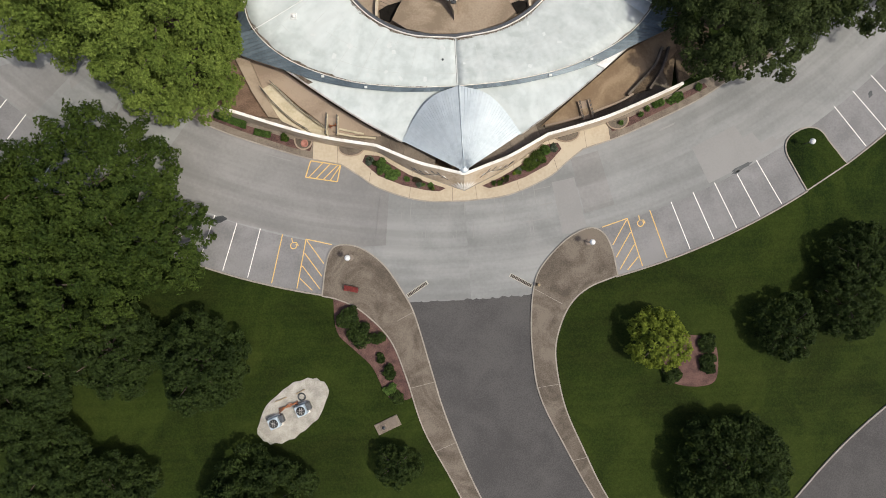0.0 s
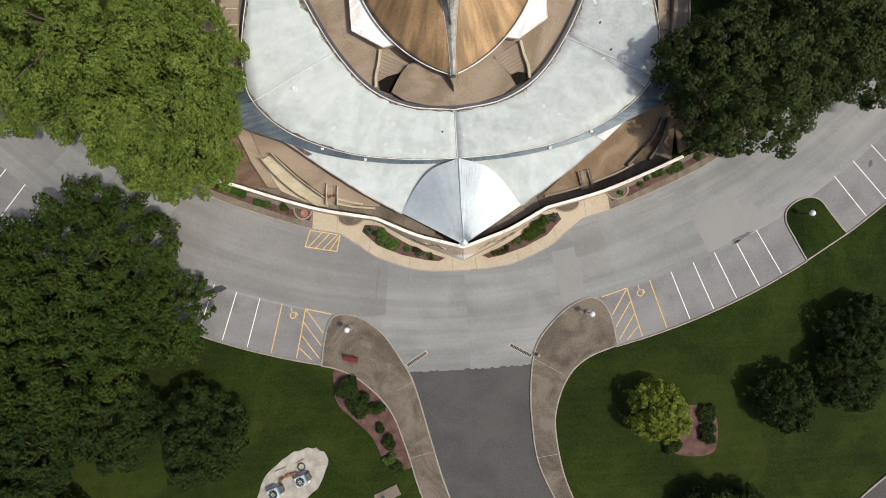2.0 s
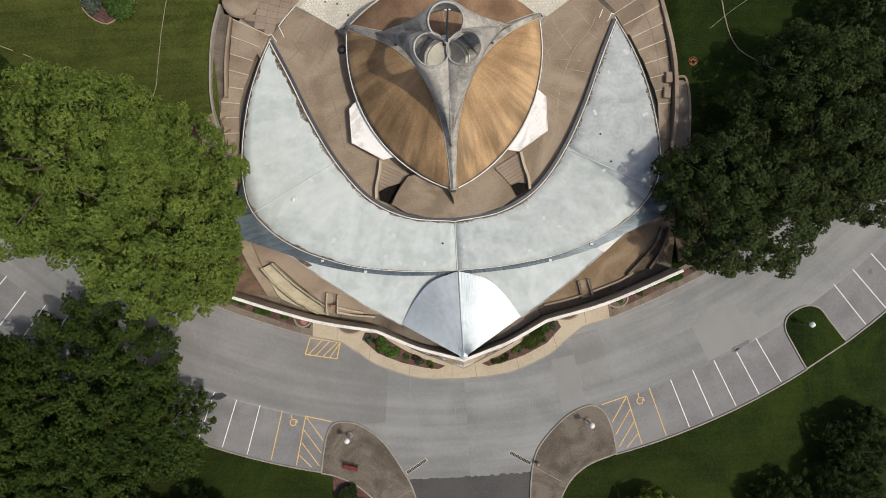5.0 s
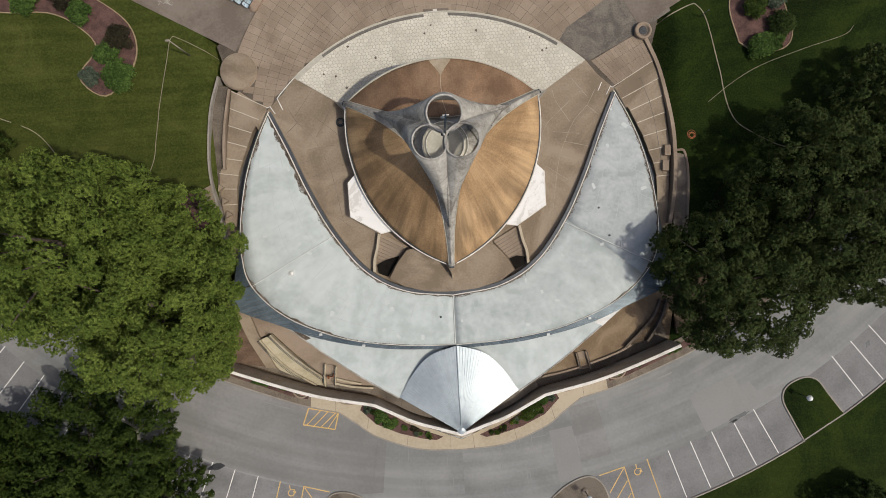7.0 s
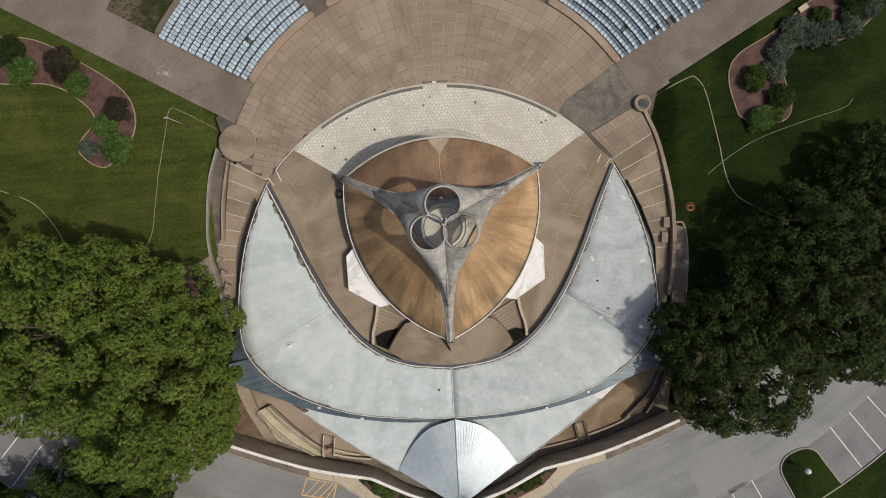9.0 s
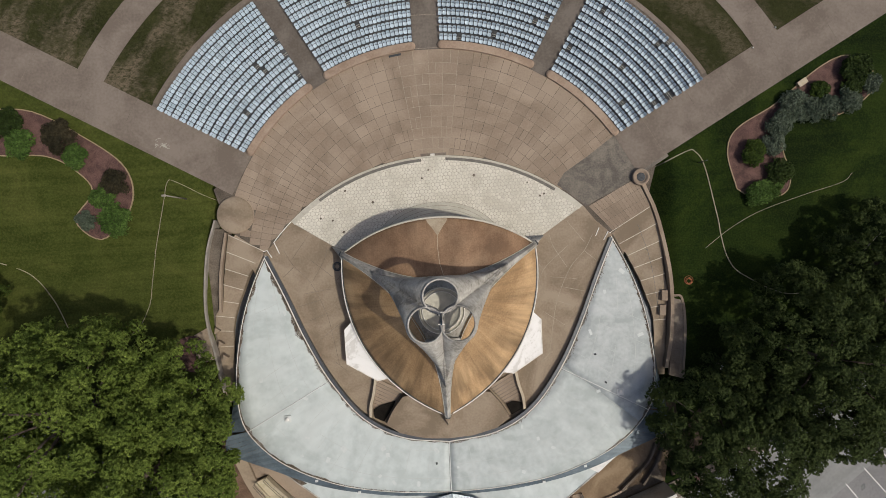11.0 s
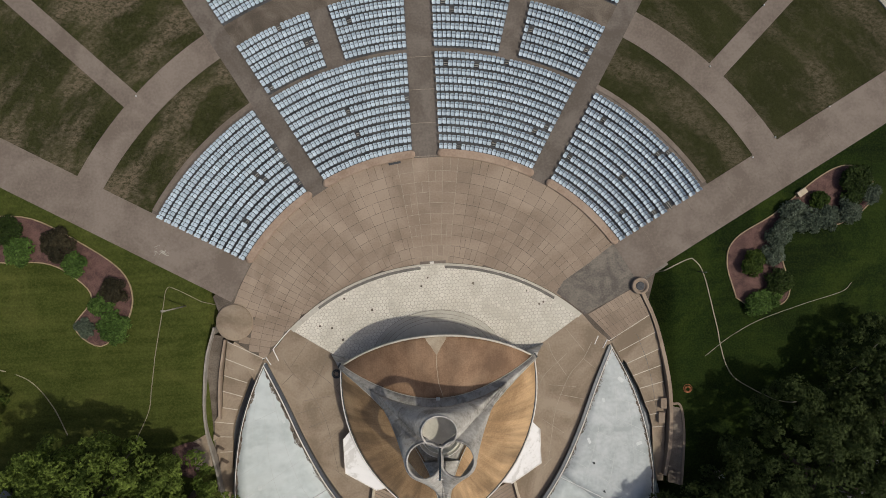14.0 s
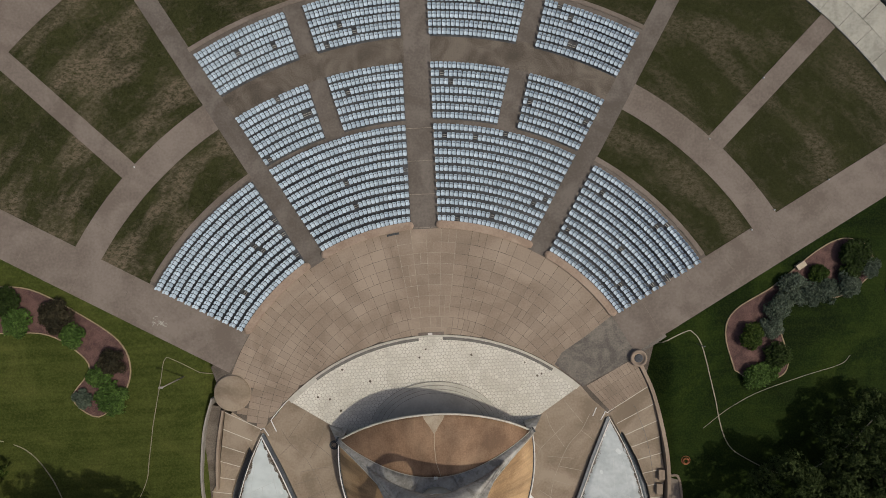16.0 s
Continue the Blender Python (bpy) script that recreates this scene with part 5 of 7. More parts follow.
# ---------------------------------------------------------------- flanking stairs and side walls
for sgn in (-1, 1):
    SIDE = thing("side_stair", "long brown side stair with white nosings, stepping down beside the hall", "stair", kind="structure")
    if sgn > 0:
        inn = [(20.33, 7.87), (21.29, 6.43), (22.2, 4.97), (22.92, 3.47), (23.67, 1.89), (24.23, 0.19), (24.79, -1.34), (25.1, -2.9), (25.1, -4.8), (25.1, -7.0), (25.1, -9.5)]
        out = [(25.13, 10.61), (25.78, 8.57), (26.16, 6.54), (26.39, 4.58), (26.55, 2.59), (26.83, 0.65), (26.75, -1.16), (26.6, -2.85), (26.5, -4.8), (26.4, -7.0), (26.2, -9.5)]
        wall_line = spline([(24.4, 13.2), (25.75, 9.6), (26.8, 4.2), (27.1, 0.2), (26.9, -4.4), (26.2, -8.6)], 6)
        cheek = spline([(27.3, 0.0), (28.3, -0.4), (28.6, -4.0), (28.2, -10.0)], 6)
    else:
        inn = [(20.55, 7.88), (21.62, 6.52), (22.59, 5.05), (23.28, 3.42), (23.98, 1.86), (24.6, 0.19), (24.9, -1.41), (25.0, -3.2), (25.1, -5.2), (25.1, -7.5), (25.1, -10.0)]
        out = [(24.6, 10.03), (24.95, 8.05), (25.3, 6.07), (25.6, 4.2), (25.75, 2.21), (26.85, 0.53), (26.95, -1.27), (26.8, -3.2), (26.6, -5.2), (26.5, -7.5), (26.4, -10.0)]
        wall_line = spline([(26.0, 11.8), (27.15, 8.0), (27.7, 2.8), (27.6, -0.6), (27.0, -4.0), (26.3, -8.6)], 6)
        cheek = spline([(24.85, 10.3), (25.28, 8.28), (25.64, 6.24), (25.9, 3.84), (26.02, 0.95)], 6)
    for i in range(10):
        za = 0.0 - 0.125 * i
        q = [(sgn * inn[i][0], inn[i][1]), (sgn * inn[i + 1][0], inn[i + 1][1]), (sgn * out[i + 1][0], out[i + 1][1]), (sgn * out[i][0], out[i][1])]
        slab("landing", q, za, 1.2, CONCRETE_COURT, SIDE)
        if i < 8:
            ribbon("nosing", [q[0], q[3]], 0.085, za + (0.14 if i else 0.03), 0.2, NOSING, SIDE)
    band("gap_floor", [(sgn * (x - 1.2), y - 0.5) for x, y in inn], [(sgn * (x + 0.1), y) for x, y in inn], -1.25, 0.2, GUTTER, SIDE)
    ribbon("side_wall", [(sgn * x, y) for x, y in wall_line], 0.22 if sgn < 0 else 0.42, lambda x, y: land(x, y) + 0.30, 2.4, KERB if sgn < 0 else CONCRETE_TAN, SIDE)
    ribbon("cheek_wall", [(sgn * x, y) for x, y in cheek], 0.26, lambda x, y: land(x, y) + 0.14, 2.0, CONCRETE_TAN, SIDE)
    if sgn < 0:
        ribbon("ramp_floor", spline([(-25.8, 10.8), (-26.6, 7.0), (-27.05, 2.6), (-27.0, -0.6), (-26.75, -4.0), (-26.4, -8.0)], 6), 1.45, lambda x, y: -0.28 - 0.05 * (10 - y), 1.0, CONCRETE_STAINED, SIDE)
        slab("landing", [(-27.8, -0.8), (-29.4, -1.6), (-29.2, -5.0), (-27.2, -4.6)], land(-28, -2) + 0.05, 0.4, CONCRETE_COURT, SIDE)
        for k in range(3):
            x, y = -26.95 + 0.38 * k, -1.6 - 1.6 * k
            v = [(x, y, -0.05), (x + 0.7, y + 0.4, -0.05), (x + 0.1, y + 0.8, -0.05)]
            link("fin", v + [(a, b, -1.4) for a, b, _ in v], [(0, 1, 2), (5, 4, 3), (0, 3, 4, 1), (1, 4, 5, 2), (2, 5, 3, 0)], CONCRETE_COURT, SIDE)
    else:
        slab("lower_court", [(27.2, -0.3), (28.3, -0.6), (28.5, -4.0), (28.1, -10.0), (26.6, -9.5), (27.0, -4.0)], lambda x, y: land(x, y) + 0.06, 0.5, CONCRETE_BROWN, SIDE)
        rail = thing("handrail", "slim grey pipe handrail down the middle of the side stair", "handrail")
        way = [(23.3, 8.5), (23.71, 7.2), (24.29, 5.6), (24.81, 3.2), (25.2, 0.4), (25.5, -2.6)]
        zr = lambda y: -0.125 * min(max((8.6 - y) / 1.85, 0), 10) + 0.85
        tube("rail", [(x, y, zr(y)) for x, y in way], 0.02, SEAT_STEEL, rail, sides=6)
        for x, y in way[::2]:
            tube("post", [(x, y, zr(y) - 1.1), (x, y, zr(y))], 0.02, SEAT_STEEL, rail, sides=5)
        for k in range(2):
            part("pier", box_bm(0.75, 1.25, 0.7, (26.36 - 0.26 * k, 0.05 - 1.75 * k, -0.42 - 0.2 * k), 0.03, -4), CONCRETE_TAN, SIDE)

disc = thing("round_platform", "round brown concrete platform with a thin pale rim", "platform", (-23.6, 12.3, 0))
lathe("drum", [(2.1, -0.6), (2.1, 0.30), (2.04, 0.34), (0.1, 0.345)], CONCRETE_COURT, disc, sides=48)
lathe("rim", [(2.2, -0.2), (2.2, 0.05), (2.12, 0.06)], CONCRETE_TAN, disc, sides=48)
pl = thing("round_planter", "round concrete planter ring filled with dark soil", "planter", (24.05, 14.1, 0))
ring = [(0.95, 0.0), (0.98, 0.55), (0.92, 0.6), (0.72, 0.6), (0.7, 0.45)]
lathe("ring", ring, CONCRETE_TAN, pl, sides=28)
lathe("soil", [(0.7, 0.40), (0.35, 0.49), (0.05, 0.5)], TERRACE_DARK, pl, sides=20)
lathe("rib", [(0.99, 0.15), (1.0, 0.2), (0.99, 0.25)], CONCRETE_BROWN, pl, sides=28)
# ---------------------------------------------------------------- court, stage
COURT = thing("court", "brown stained concrete court behind the shell", "courtyard", kind="structure")
co = offset(RI, 0.15)
slab("floor", co + [(-17.2, 11.2), (-10.8, 7.0), (10.8, 7.0), (17.2, 11.2)], 0.02, 0.3, CONCRETE_COURT, COURT)
# raised lobed slabs at the back, with stairs going down between them
lobe = spline([(-5.1, -9.9), (-6.3, -11.4), (-7.2, -13.0)], 5) + spline([(-5.6, -14.1), (-2.8, -14.8), (0, -15.0)], 4) + spline([(2.8, -14.8), (5.6, -14.1)], 3) + spline([(7.2, -13.0), (6.3, -11.4), (5.1, -9.9)], 5) + [(0, -9.0)]
slab("back_slab", lobe, 1.15, 1.15, CONCRETE_COURT, COURT)
for sgn in (-1, 1):
    for k in range(9):
        t0 = k / 9
        a = (sgn * (8.3 + 0.4 * t0), -7.9 - 3.9 * t0)
        b = (sgn * (5.2 + 2.3 * t0), -9.6 - 2.7 * t0)
        ribbon("stair_tread", [a, b], 0.40, 0.25 - 0.022 * k, 0.2, CONCRETE_TAN, COURT)
        ribbon("tread_joint", [(a[0], a[1] - 0.2), (b[0], b[1] - 0.2)], 0.07, 0.255 - 0.022 * k, 0.2, CONCRETE_BROWN, COURT)
    ribbon("stair_wall", spline([(sgn * 8.2, -7.8), (sgn * 8.5, -9.4), (sgn * 8.9, -10.8), (sgn * 9.0, -12.2)], 5), 0.3, 0.75, 0.8, CONCRETE_CREAM, COURT)
    # black plate laid over the last treads, painted as the shade there
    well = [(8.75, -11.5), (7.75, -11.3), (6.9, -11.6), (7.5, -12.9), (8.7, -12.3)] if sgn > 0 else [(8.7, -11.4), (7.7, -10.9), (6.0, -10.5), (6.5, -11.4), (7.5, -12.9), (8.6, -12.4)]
    slab("stairwell", [(sgn * x, y) for x, y in well], 0.27, 0.03, SHADE_BLACK, COURT, "dark opening at the foot of the stair")
    # joints in the court paving
    for pts in ([(18.2, 7.8), (17.1, 5.9), (15.3, 3.9), (13.6, 0.2), (12.9, -3.0)], [(17.1, 5.85), (18.45, 4.66)], [(15.2, 9.5), (17.3, 6.7)], [(15.2, 6.6), (12.2, 3.9), (11.4, 1.6)], [(13.1, 7.9), (13.5, 6.5), (15.0, 4.0)], [(11.0, 5.4), (12.2, 3.9)],
                [(12.9, 3.0), (16.0, 2.6)], [(13.4, 0.2), (15.6, -0.6)], [(11.9, -1.0), (14.4, -2.8)], [(12.9, -3.0), (12.4, -6.0)], [(11.3, -7.0), (12.9, -5.6)], [(14.1, 1.8), (16.9, 1.1)]):
        ribbon("sawn_joint", spline([(sgn * x, y) for x, y in pts], 5), 0.045, 0.027, 0.02, JOINT_PALE if sgn > 0 else CONCRETE_BROWN, COURT)
SZ = 0.16
for sgn in (-1, 1):
    slab("threshold", [(sgn * x, y) for x, y in ((17.0, 9.6), (18.6, 4.2), (21.4, 4.6), (24.0, 9.8), (20.5, 12.5))], -0.035, 0.3, CONCRETE_COURT, COURT)
SC, SR = (0.0, -7.15), 25.1
STAGE = thing("stage", "pale stage floor of round paving stones", "stage", kind="structure")
front = [(SC[0] + SR * math.sin(radians(a)), SC[1] + SR * math.cos(radians(a))) for a in np.linspace(-43.2, 43.2, 60)]
slab("stage_base", front + [(10.8, 7.0), (6, 4.5), (-6, 4.5), (-10.8, 7.0)], SZ - 0.03, 0.4, PEBBLE_JOINT, STAGE)


rng = random.Random(3)
step = 0.44
stones = {}
for j in range(36):
    for i in range(-45, 46):
        stones[i, j] = (i * step + 0.5 * step * (j % 2) + rng.uniform(-.07, .07), 5.8 + j * step * 0.866 + rng.uniform(-.07, .07), rng.choice((0.0, 0.0, 0.0, 0.0, 0.02, 0.10)))


def clip(poly, nx, ny, d):
    """Keeps the side of a polygon where nx x + ny y <= d."""
    out = []
    for k in range(len(poly)):
        (ax, ay), (bx, by) = poly[k - 1], poly[k]
        sa, sb = nx * ax + ny * ay - d, nx * bx + ny * by - d
        if (sa > 0) != (sb > 0):
            u = sa / (sa - sb)
            out.append((ax + (bx - ax) * u, ay + (by - ay) * u))
        if sb <= 0:
            out.append((bx, by))
    return out


v, f, singles = [], [], 0
for (si, sj), (x, y, wgt) in stones.items():
    side = 7.0 + (abs(x) - 10.8) * 0.66
    far = math.hypot(x - SC[0], y - SC[1])
    if far > SR - 0.30 or (abs(x) > 9 and y < side - 0.3):
        continue
    poly = [(x - .4, y - .4), (x + .4, y - .4), (x + .4, y + .4), (x - .4, y + .4)]
    for nb in itertools.product(range(si - 2, si + 3), range(sj - 2, sj + 3)):
        if nb not in stones:
            continue
        ox, oy, ow = stones[nb]
        dx, dy = ox - x, oy - y
        dd = dx * dx + dy * dy
        if 1e-6 < dd < 0.9:
            k = math.sqrt(dd)
            poly = clip(poly, dx / k, dy / k, (x * dx + y * dy) / k + k / 2 - 0.024 + (wgt - ow) * 0.6)
    ux, uy = (x - SC[0]) / far, (y - SC[1]) / far
    poly = clip(poly, ux, uy, SC[0] * ux + SC[1] * uy + SR - 0.2)
    if abs(x) > 9:
        sg = math.copysign(1, x)
        poly = clip(poly, sg * 0.66 / 1.198, -1 / 1.198, (0.66 * 10.8 - 7.0) / 1.198 - 0.03)
    if len(poly) < 4:
        continue
    rnd = []
    for k in range(len(poly)):
        (ax, ay), (bx, by) = poly[k - 1], poly[k]
        rnd += [(ax * .72 + bx * .28, ay * .72 + by * .28), (ax * .28 + bx * .72, ay * .28 + by * .72)]
    cx, cy = sum(p[0] for p in rnd) / len(rnd), sum(p[1] for p in rnd) / len(rnd)
    h, n0, k = SZ + rng.uniform(-0.004, 0.006), len(v), len(rnd)
    alone = abs(cx) < 4.6 and cy > 12.6 and singles < 300
    vv, n0 = ([], 0) if alone else (v, n0)
    ff = [] if alone else f
    vv += [(px, py, h - 0.035) for px, py in rnd] + [(cx + (px - cx) * 0.94, cy + (py - cy) * 0.94, h) for px, py in rnd]
    ff += [(n0 + q, n0 + (q + 1) % k, n0 + k + (q + 1) % k, n0 + k + q) for q in range(k)] + [tuple(range(n0 + k, n0 + 2 * k))]
    if alone:
        link("paving_stone", vv, ff, PEBBLE, STAGE)
        singles += 1
tagged(link("paving_stones", v, f, PEBBLE, STAGE), "round pale paving stones of mixed size", kind="stuff")
# dark gaps where single stones are missing
for x, y in ((-0.7, 16.3), (-1.5, 15.4), (4.6, 15.4), (-7.4, 12.9), (-10.6, 14.4), (10.8, 14.2), (12.2, 12.6), (12.7, 12.8), (-12.2, 11.0), (-13.6, 11.3), (-11.0, 9.6)):
    q = 0.10 + 0.05 * rng.random()
    slab("missing_stone", [(x + q * (0.7 + 0.6 * rng.random()) * math.cos(u), y + q * (0.7 + 0.6 * rng.random()) * math.sin(u)) for u in np.linspace(0, 5.6, 9)], SZ + 0.010, 0.02, CONCRETE_STAINED, STAGE)
# white kerb along the stage front, dark footlight troughs either side of the steps
kerb_c = lambda r, a0, a1, n=40: [(SC[0] + r * math.sin(radians(a)), SC[1] + r * math.cos(radians(a))) for a in np.linspace(a0, a1, n)]
ribbon("stage_kerb", kerb_c(SR - 0.06, -43, 43, 70), 0.10, SZ + 0.03, 0.4, STAGE_STEP, STAGE)
for a0, a1 in ((-33.5, -3.4), (3.2, 34.5)):
    ribbon("footlight_trough", kerb_c(SR - 0.42, a0, a1), 0.32, SZ + 0.05, 0.2, TROUGH, STAGE, "dark grey footlight trough")
for a0, a1 in ((-43, -33.5), (34.5, 43)):
    ribbon("kerb_wedge", kerb_c(SR - 0.36, a0, a1, 12), 0.5, SZ + 0.012, 0.2, STAGE_STEP, STAGE, "plain pale stone wedge at the end of the stage")
slab("stage_step", [(-1.5, 17.55), (1.5, 17.55), (1.5, 18.25), (-1.5, 18.25)], SZ - 0.05, 0.2, CONCRETE_WALK, STAGE)
slab("stage_step", [(-0.35, 17.6), (0.15, 17.6), (0.15, 18.2), (-0.35, 18.2)], SZ - 0.04, 0.02, COPING, STAGE)
# low curved risers under the hood of the shell
for k in range(4):
    r = 5.9 - 0.42 * k
    pts = [(r * 1.32 * math.sin(radians(a)), 6.6 + r * math.cos(radians(a))) for a in np.linspace(-72, 72, 40)]
    slab("riser", pts + [(3, 5.4), (-3, 5.4)], SZ + 0.05 + 0.09 * (k + 1), 0.1, STAGE_STEP, STAGE)
    ribbon("riser_edge", pts, 0.04, SZ + 0.055 + 0.09 * (k + 1), 0.02, KERB, STAGE)
# thin white handrails where the stage meets the wings
for pts in (kerb_c(SR - 0.04, -43, -50.3, 9) + [(-19.0, 8.2), (-18.7, 7.5)], [(-20.61, 7.80), (-20.16, 7.94), (-19.61, 7.04)], [(19.43, 7.0), (19.98, 7.94), (20.3, 7.77)], [(18.96, 8.45), (18.5, 7.5)]):
    tagged(ribbon("trim", pts, 0.085, 0.10, 0.2, PAINT_WHITE), "white painted kerb line at the wing", "kerb line", kind="structure")


# ---------------------------------------------------------------- the shell
CW, CE, CS = Vector((-10.85, 7.0)), Vector((10.85, 7.0)), Vector((0, -11.85))
HUB = Vector((0.0, 1.0))
CORNER_Z = 2.75


def bez(p0, p1, p2, p3, t):
    u = 1 - t
    return u ** 3 * p0 + 3 * u * u * t * p1 + 3 * u * t * t * p2 + t ** 3 * p3


SHELL_T = thing("band_shell", "three-lobed concrete shell with tan petals and grey crown", "band shell")
PETALS = ((CW, CE, Vector((0, 1)), 6.2, 6.9), (CE, CS, Vector((math.cos(radians(-30)), math.sin(radians(-30)))), 1.85, 8.6), (CS, CW, Vector((math.cos(radians(210)), math.sin(radians(210)))), 1.85, 8.6))
NP, NV = 56, 14
inner_edges = []
crests = []


def petal_curves(p, q, way, z_out, z_in):
    """Plan and height of a petal's outer and inner edge from corner p to corner q."""
    mid = (p + q) / 2
    outer_c, inner_c = [], []
    pin, qin = p + (HUB - p) * 0.80, q + (HUB - q) * 0.80
    pin, qin = pin + way * 0.62, qin + way * 0.62
    sag = 3.45 if z_out > 3 else 3.85
    half = (q - p).length / 2
    rad = (half * half + sag * sag) / (2 * sag)
    cen = mid - way * (rad - sag)
    for i in range(NP + 1):
        t = i / NP
        b = 1 - (2 * t - 1) ** 2
        x = p + (q - p) * t
        h = (2 * t - 1) * half
        o = cen + (q - p).normalized() * h + way * math.sqrt(rad * rad - h * h)
        outer_c.append(Vector((o.x, o.y, CORNER_Z + (z_out - CORNER_Z) * (b if z_out > 3 else math.sqrt(b)))))
        n = bez(p + way * 0.34, pin, qin, q + way * 0.34, t)
        inner_c.append(Vector((n.x, n.y, CORNER_Z + 0.1 + (z_in - CORNER_Z - 0.1) * max(math.sin(math.pi * t), 0.0) ** (0.6 if z_out > 3 else 0.85))))
    return outer_c, inner_c


for p, q, way, z_out, z_in in PETALS:
    oc, ic = petal_curves(p, q, way, z_out, z_in)
    inner_edges.append(ic)
    grid = []
    for k in range(NV + 1):
        s = k / NV
        row = []
        for i in range(NP + 1):
            a = oc[i].lerp(ic[i], s)
            w = (oc[i] - ic[i]).length
            a.z += 0.055 * w * math.sin(math.pi * s)
            row.append(tuple(a))
        grid.append(row)
    pet = loft("petal", grid, SHELL_N if z_out > 3 else SHELL, SHELL_T, "tan weathered curved roof petal", thick=0.22)
    rim = [tuple(v + Vector((way.x * 0.02, way.y * 0.02, 0.05))) for v in oc]
    if z_out > 3:
        tube("petal_rim", rim, 0.12, STAGE_STEP, pet, "pale rounded rim", sides=8)
    else:
        tube("petal_rim", [tuple(v + Vector((way.x * 0.10, way.y * 0.10, 0.02))) for v in oc], 0.075, COPING, pet, "white metal edge trim", sides=6)
        tube("petal_seal", [tuple(v + Vector((-way.x * 0.06, -way.y * 0.06, 0.05))) for v in oc], 0.085, METAL_DARK, pet, "dark line inside the edge trim", sides=6)
    tube("petal_lip", [tuple(v + Vector((0, 0, 0.04))) for v in ic], 0.045, STAGE_STEP, pet, sides=5)
# seam and pale stain at the crest of the northern petal
oc, ic = petal_curves(*PETALS[0])
mid_o, mid_i = oc[NP // 2], ic[NP // 2]
seam = []
for k in range(9):
    s = 0.04 + 0.94 * k / 8
    a = mid_o.lerp(mid_i, s)
    seam.append((a.x + 0.05 * math.sin(k * 1.3) + (0.5 * max(0, k - 6) / 2), a.y, a.z + 0.055 * (mid_o - mid_i).length * math.sin(math.pi * s) + 0.05))
band3 = [(x - 0.035, y, z) for x, y, z in seam], [(x + 0.035, y, z) for x, y, z in seam]
loft("petal_seam", band3, CREST, SHELL_T)
stain = []
for k in range(7):
    s = 0.02 + 0.27 * k / 6
    w = (1.15, 1.05, 0.85, 0.62, 0.42, 0.25, 0.06)[k]
    a = mid_o.lerp(mid_i, s)
    z = a.z + 0.055 * (mid_o - mid_i).length * math.sin(math.pi * s) + 0.04
    stain.append([(a.x + w * u, a.y, z - 0.028 * (w * u) ** 2) for u in (-1, -.5, 0, .5, 1)])
loft("crest_patch", stain, CREST, SHELL_T, "pale worn patch at the crest")
# ribs: tapering ridges between neighbouring petals, from corner to crown
for c, e0, e1 in ((CE, list(reversed(inner_edges[0])), inner_edges[1]), (CS, list(reversed(inner_edges[1])), inner_edges[2]), (CW, list(reversed(inner_edges[2])), inner_edges[0])):
    n = 24
    l0, l1 = e0[:n], e1[:n]
    curves = []
    for s in (0.0, 0.2, 0.4, 0.5, 0.6, 0.8, 1.0):
        curves.append([tuple(a.lerp(b, s) + Vector((0, 0, (0.12 + 0.42 * (1 - i / n)) * (1 - abs(2 * s - 1)) ** 1.2 + 0.02))) for i, (a, b) in enumerate(zip(l0, l1))])
    loft("rib", curves, CONCRETE_GREY, SHELL_T, thick=0.15)
    crests.append([Vector(q) for q in curves[3]])
    d = (c - Vector((0, 0.7))).normalized()
    # prow-shaped buttress that carries the corner
    s = Vector((-d.y, d.x))
    t = Vector((c.x, c.y)) + d * (2.3 if c is CS else 1.95)
    a, b = Vector((c.x, c.y)) + s * 0.62 - d * 0.25, Vector((c.x, c.y)) - s * 0.62 - d * 0.25
    vv = [(a.x, a.y, 0), (b.x, b.y, 0), (t.x, t.y, 0), (a.x, a.y, CORNER_Z), (b.x, b.y, CORNER_Z), (t.x - d.x * 1.2, t.y - d.y * 1.2, CORNER_Z - 0.5)]
    link("buttress", vv, [(0, 1, 4, 3), (1, 2, 5, 4), (2, 0, 3, 5), (3, 4, 5), (0, 2, 1)], CONCRETE_GREY if c is not CS else CONCRETE_COURT, SHELL_T)
    part("corner_cap", box_bm(0.55, 0.55, 0.3, (c.x + d.x * 0.1, c.y + d.y * 0.1, CORNER_Z + 0.05), 0.05, math.degrees(math.atan2(d.y, d.x))), METAL_DARK, SHELL_T)

# floor under the crown, with a round dish
vv, ff = [], []
loop = []
for e in inner_edges:
    loop += [v + Vector((0, 0, -0.35)) for v in e[6:-6]]
n = len(loop)
for s in (0.0, 0.33, 0.66):
    vv += [tuple(v.lerp(Vector((HUB.x, HUB.y, 8.5)), s)) for v in loop]
vv.append((HUB.x, HUB.y, 8.5))
for j in range(2):
    ff += [(j * n + i, j * n + (i + 1) % n, (j + 1) * n + (i + 1) % n, (j + 1) * n + i) for i in range(n)]
ff += [(2 * n + i, 2 * n + (i + 1) % n, 3 * n) for i in range(n)]
link("crown_floor", vv, ff, CONCRETE_GREY, SHELL_T, smooth=True)
lathe("dish", [(2.35, 7.2), (2.42, 8.86), (2.30, 8.88), (2.26, 8.72), (2.06, 8.70), (2.02, 8.84), (1.90, 8.84), (1.86, 8.66), (0.9, 8.62), (0.05, 8.62)], STAGE_STEP, SHELL_T, "shallow round dish under the crown", at=(0, 0.75, 0), sides=48)
for r in (2.36, 1.96):
    tube("dish_rim", [(r * math.cos(u), 0.75 + r * math.sin(u), 8.88) for u in np.linspace(0, 2 * math.pi, 49)], 0.045, COPING, SHELL_T, "white rim line of the dish", sides=5)

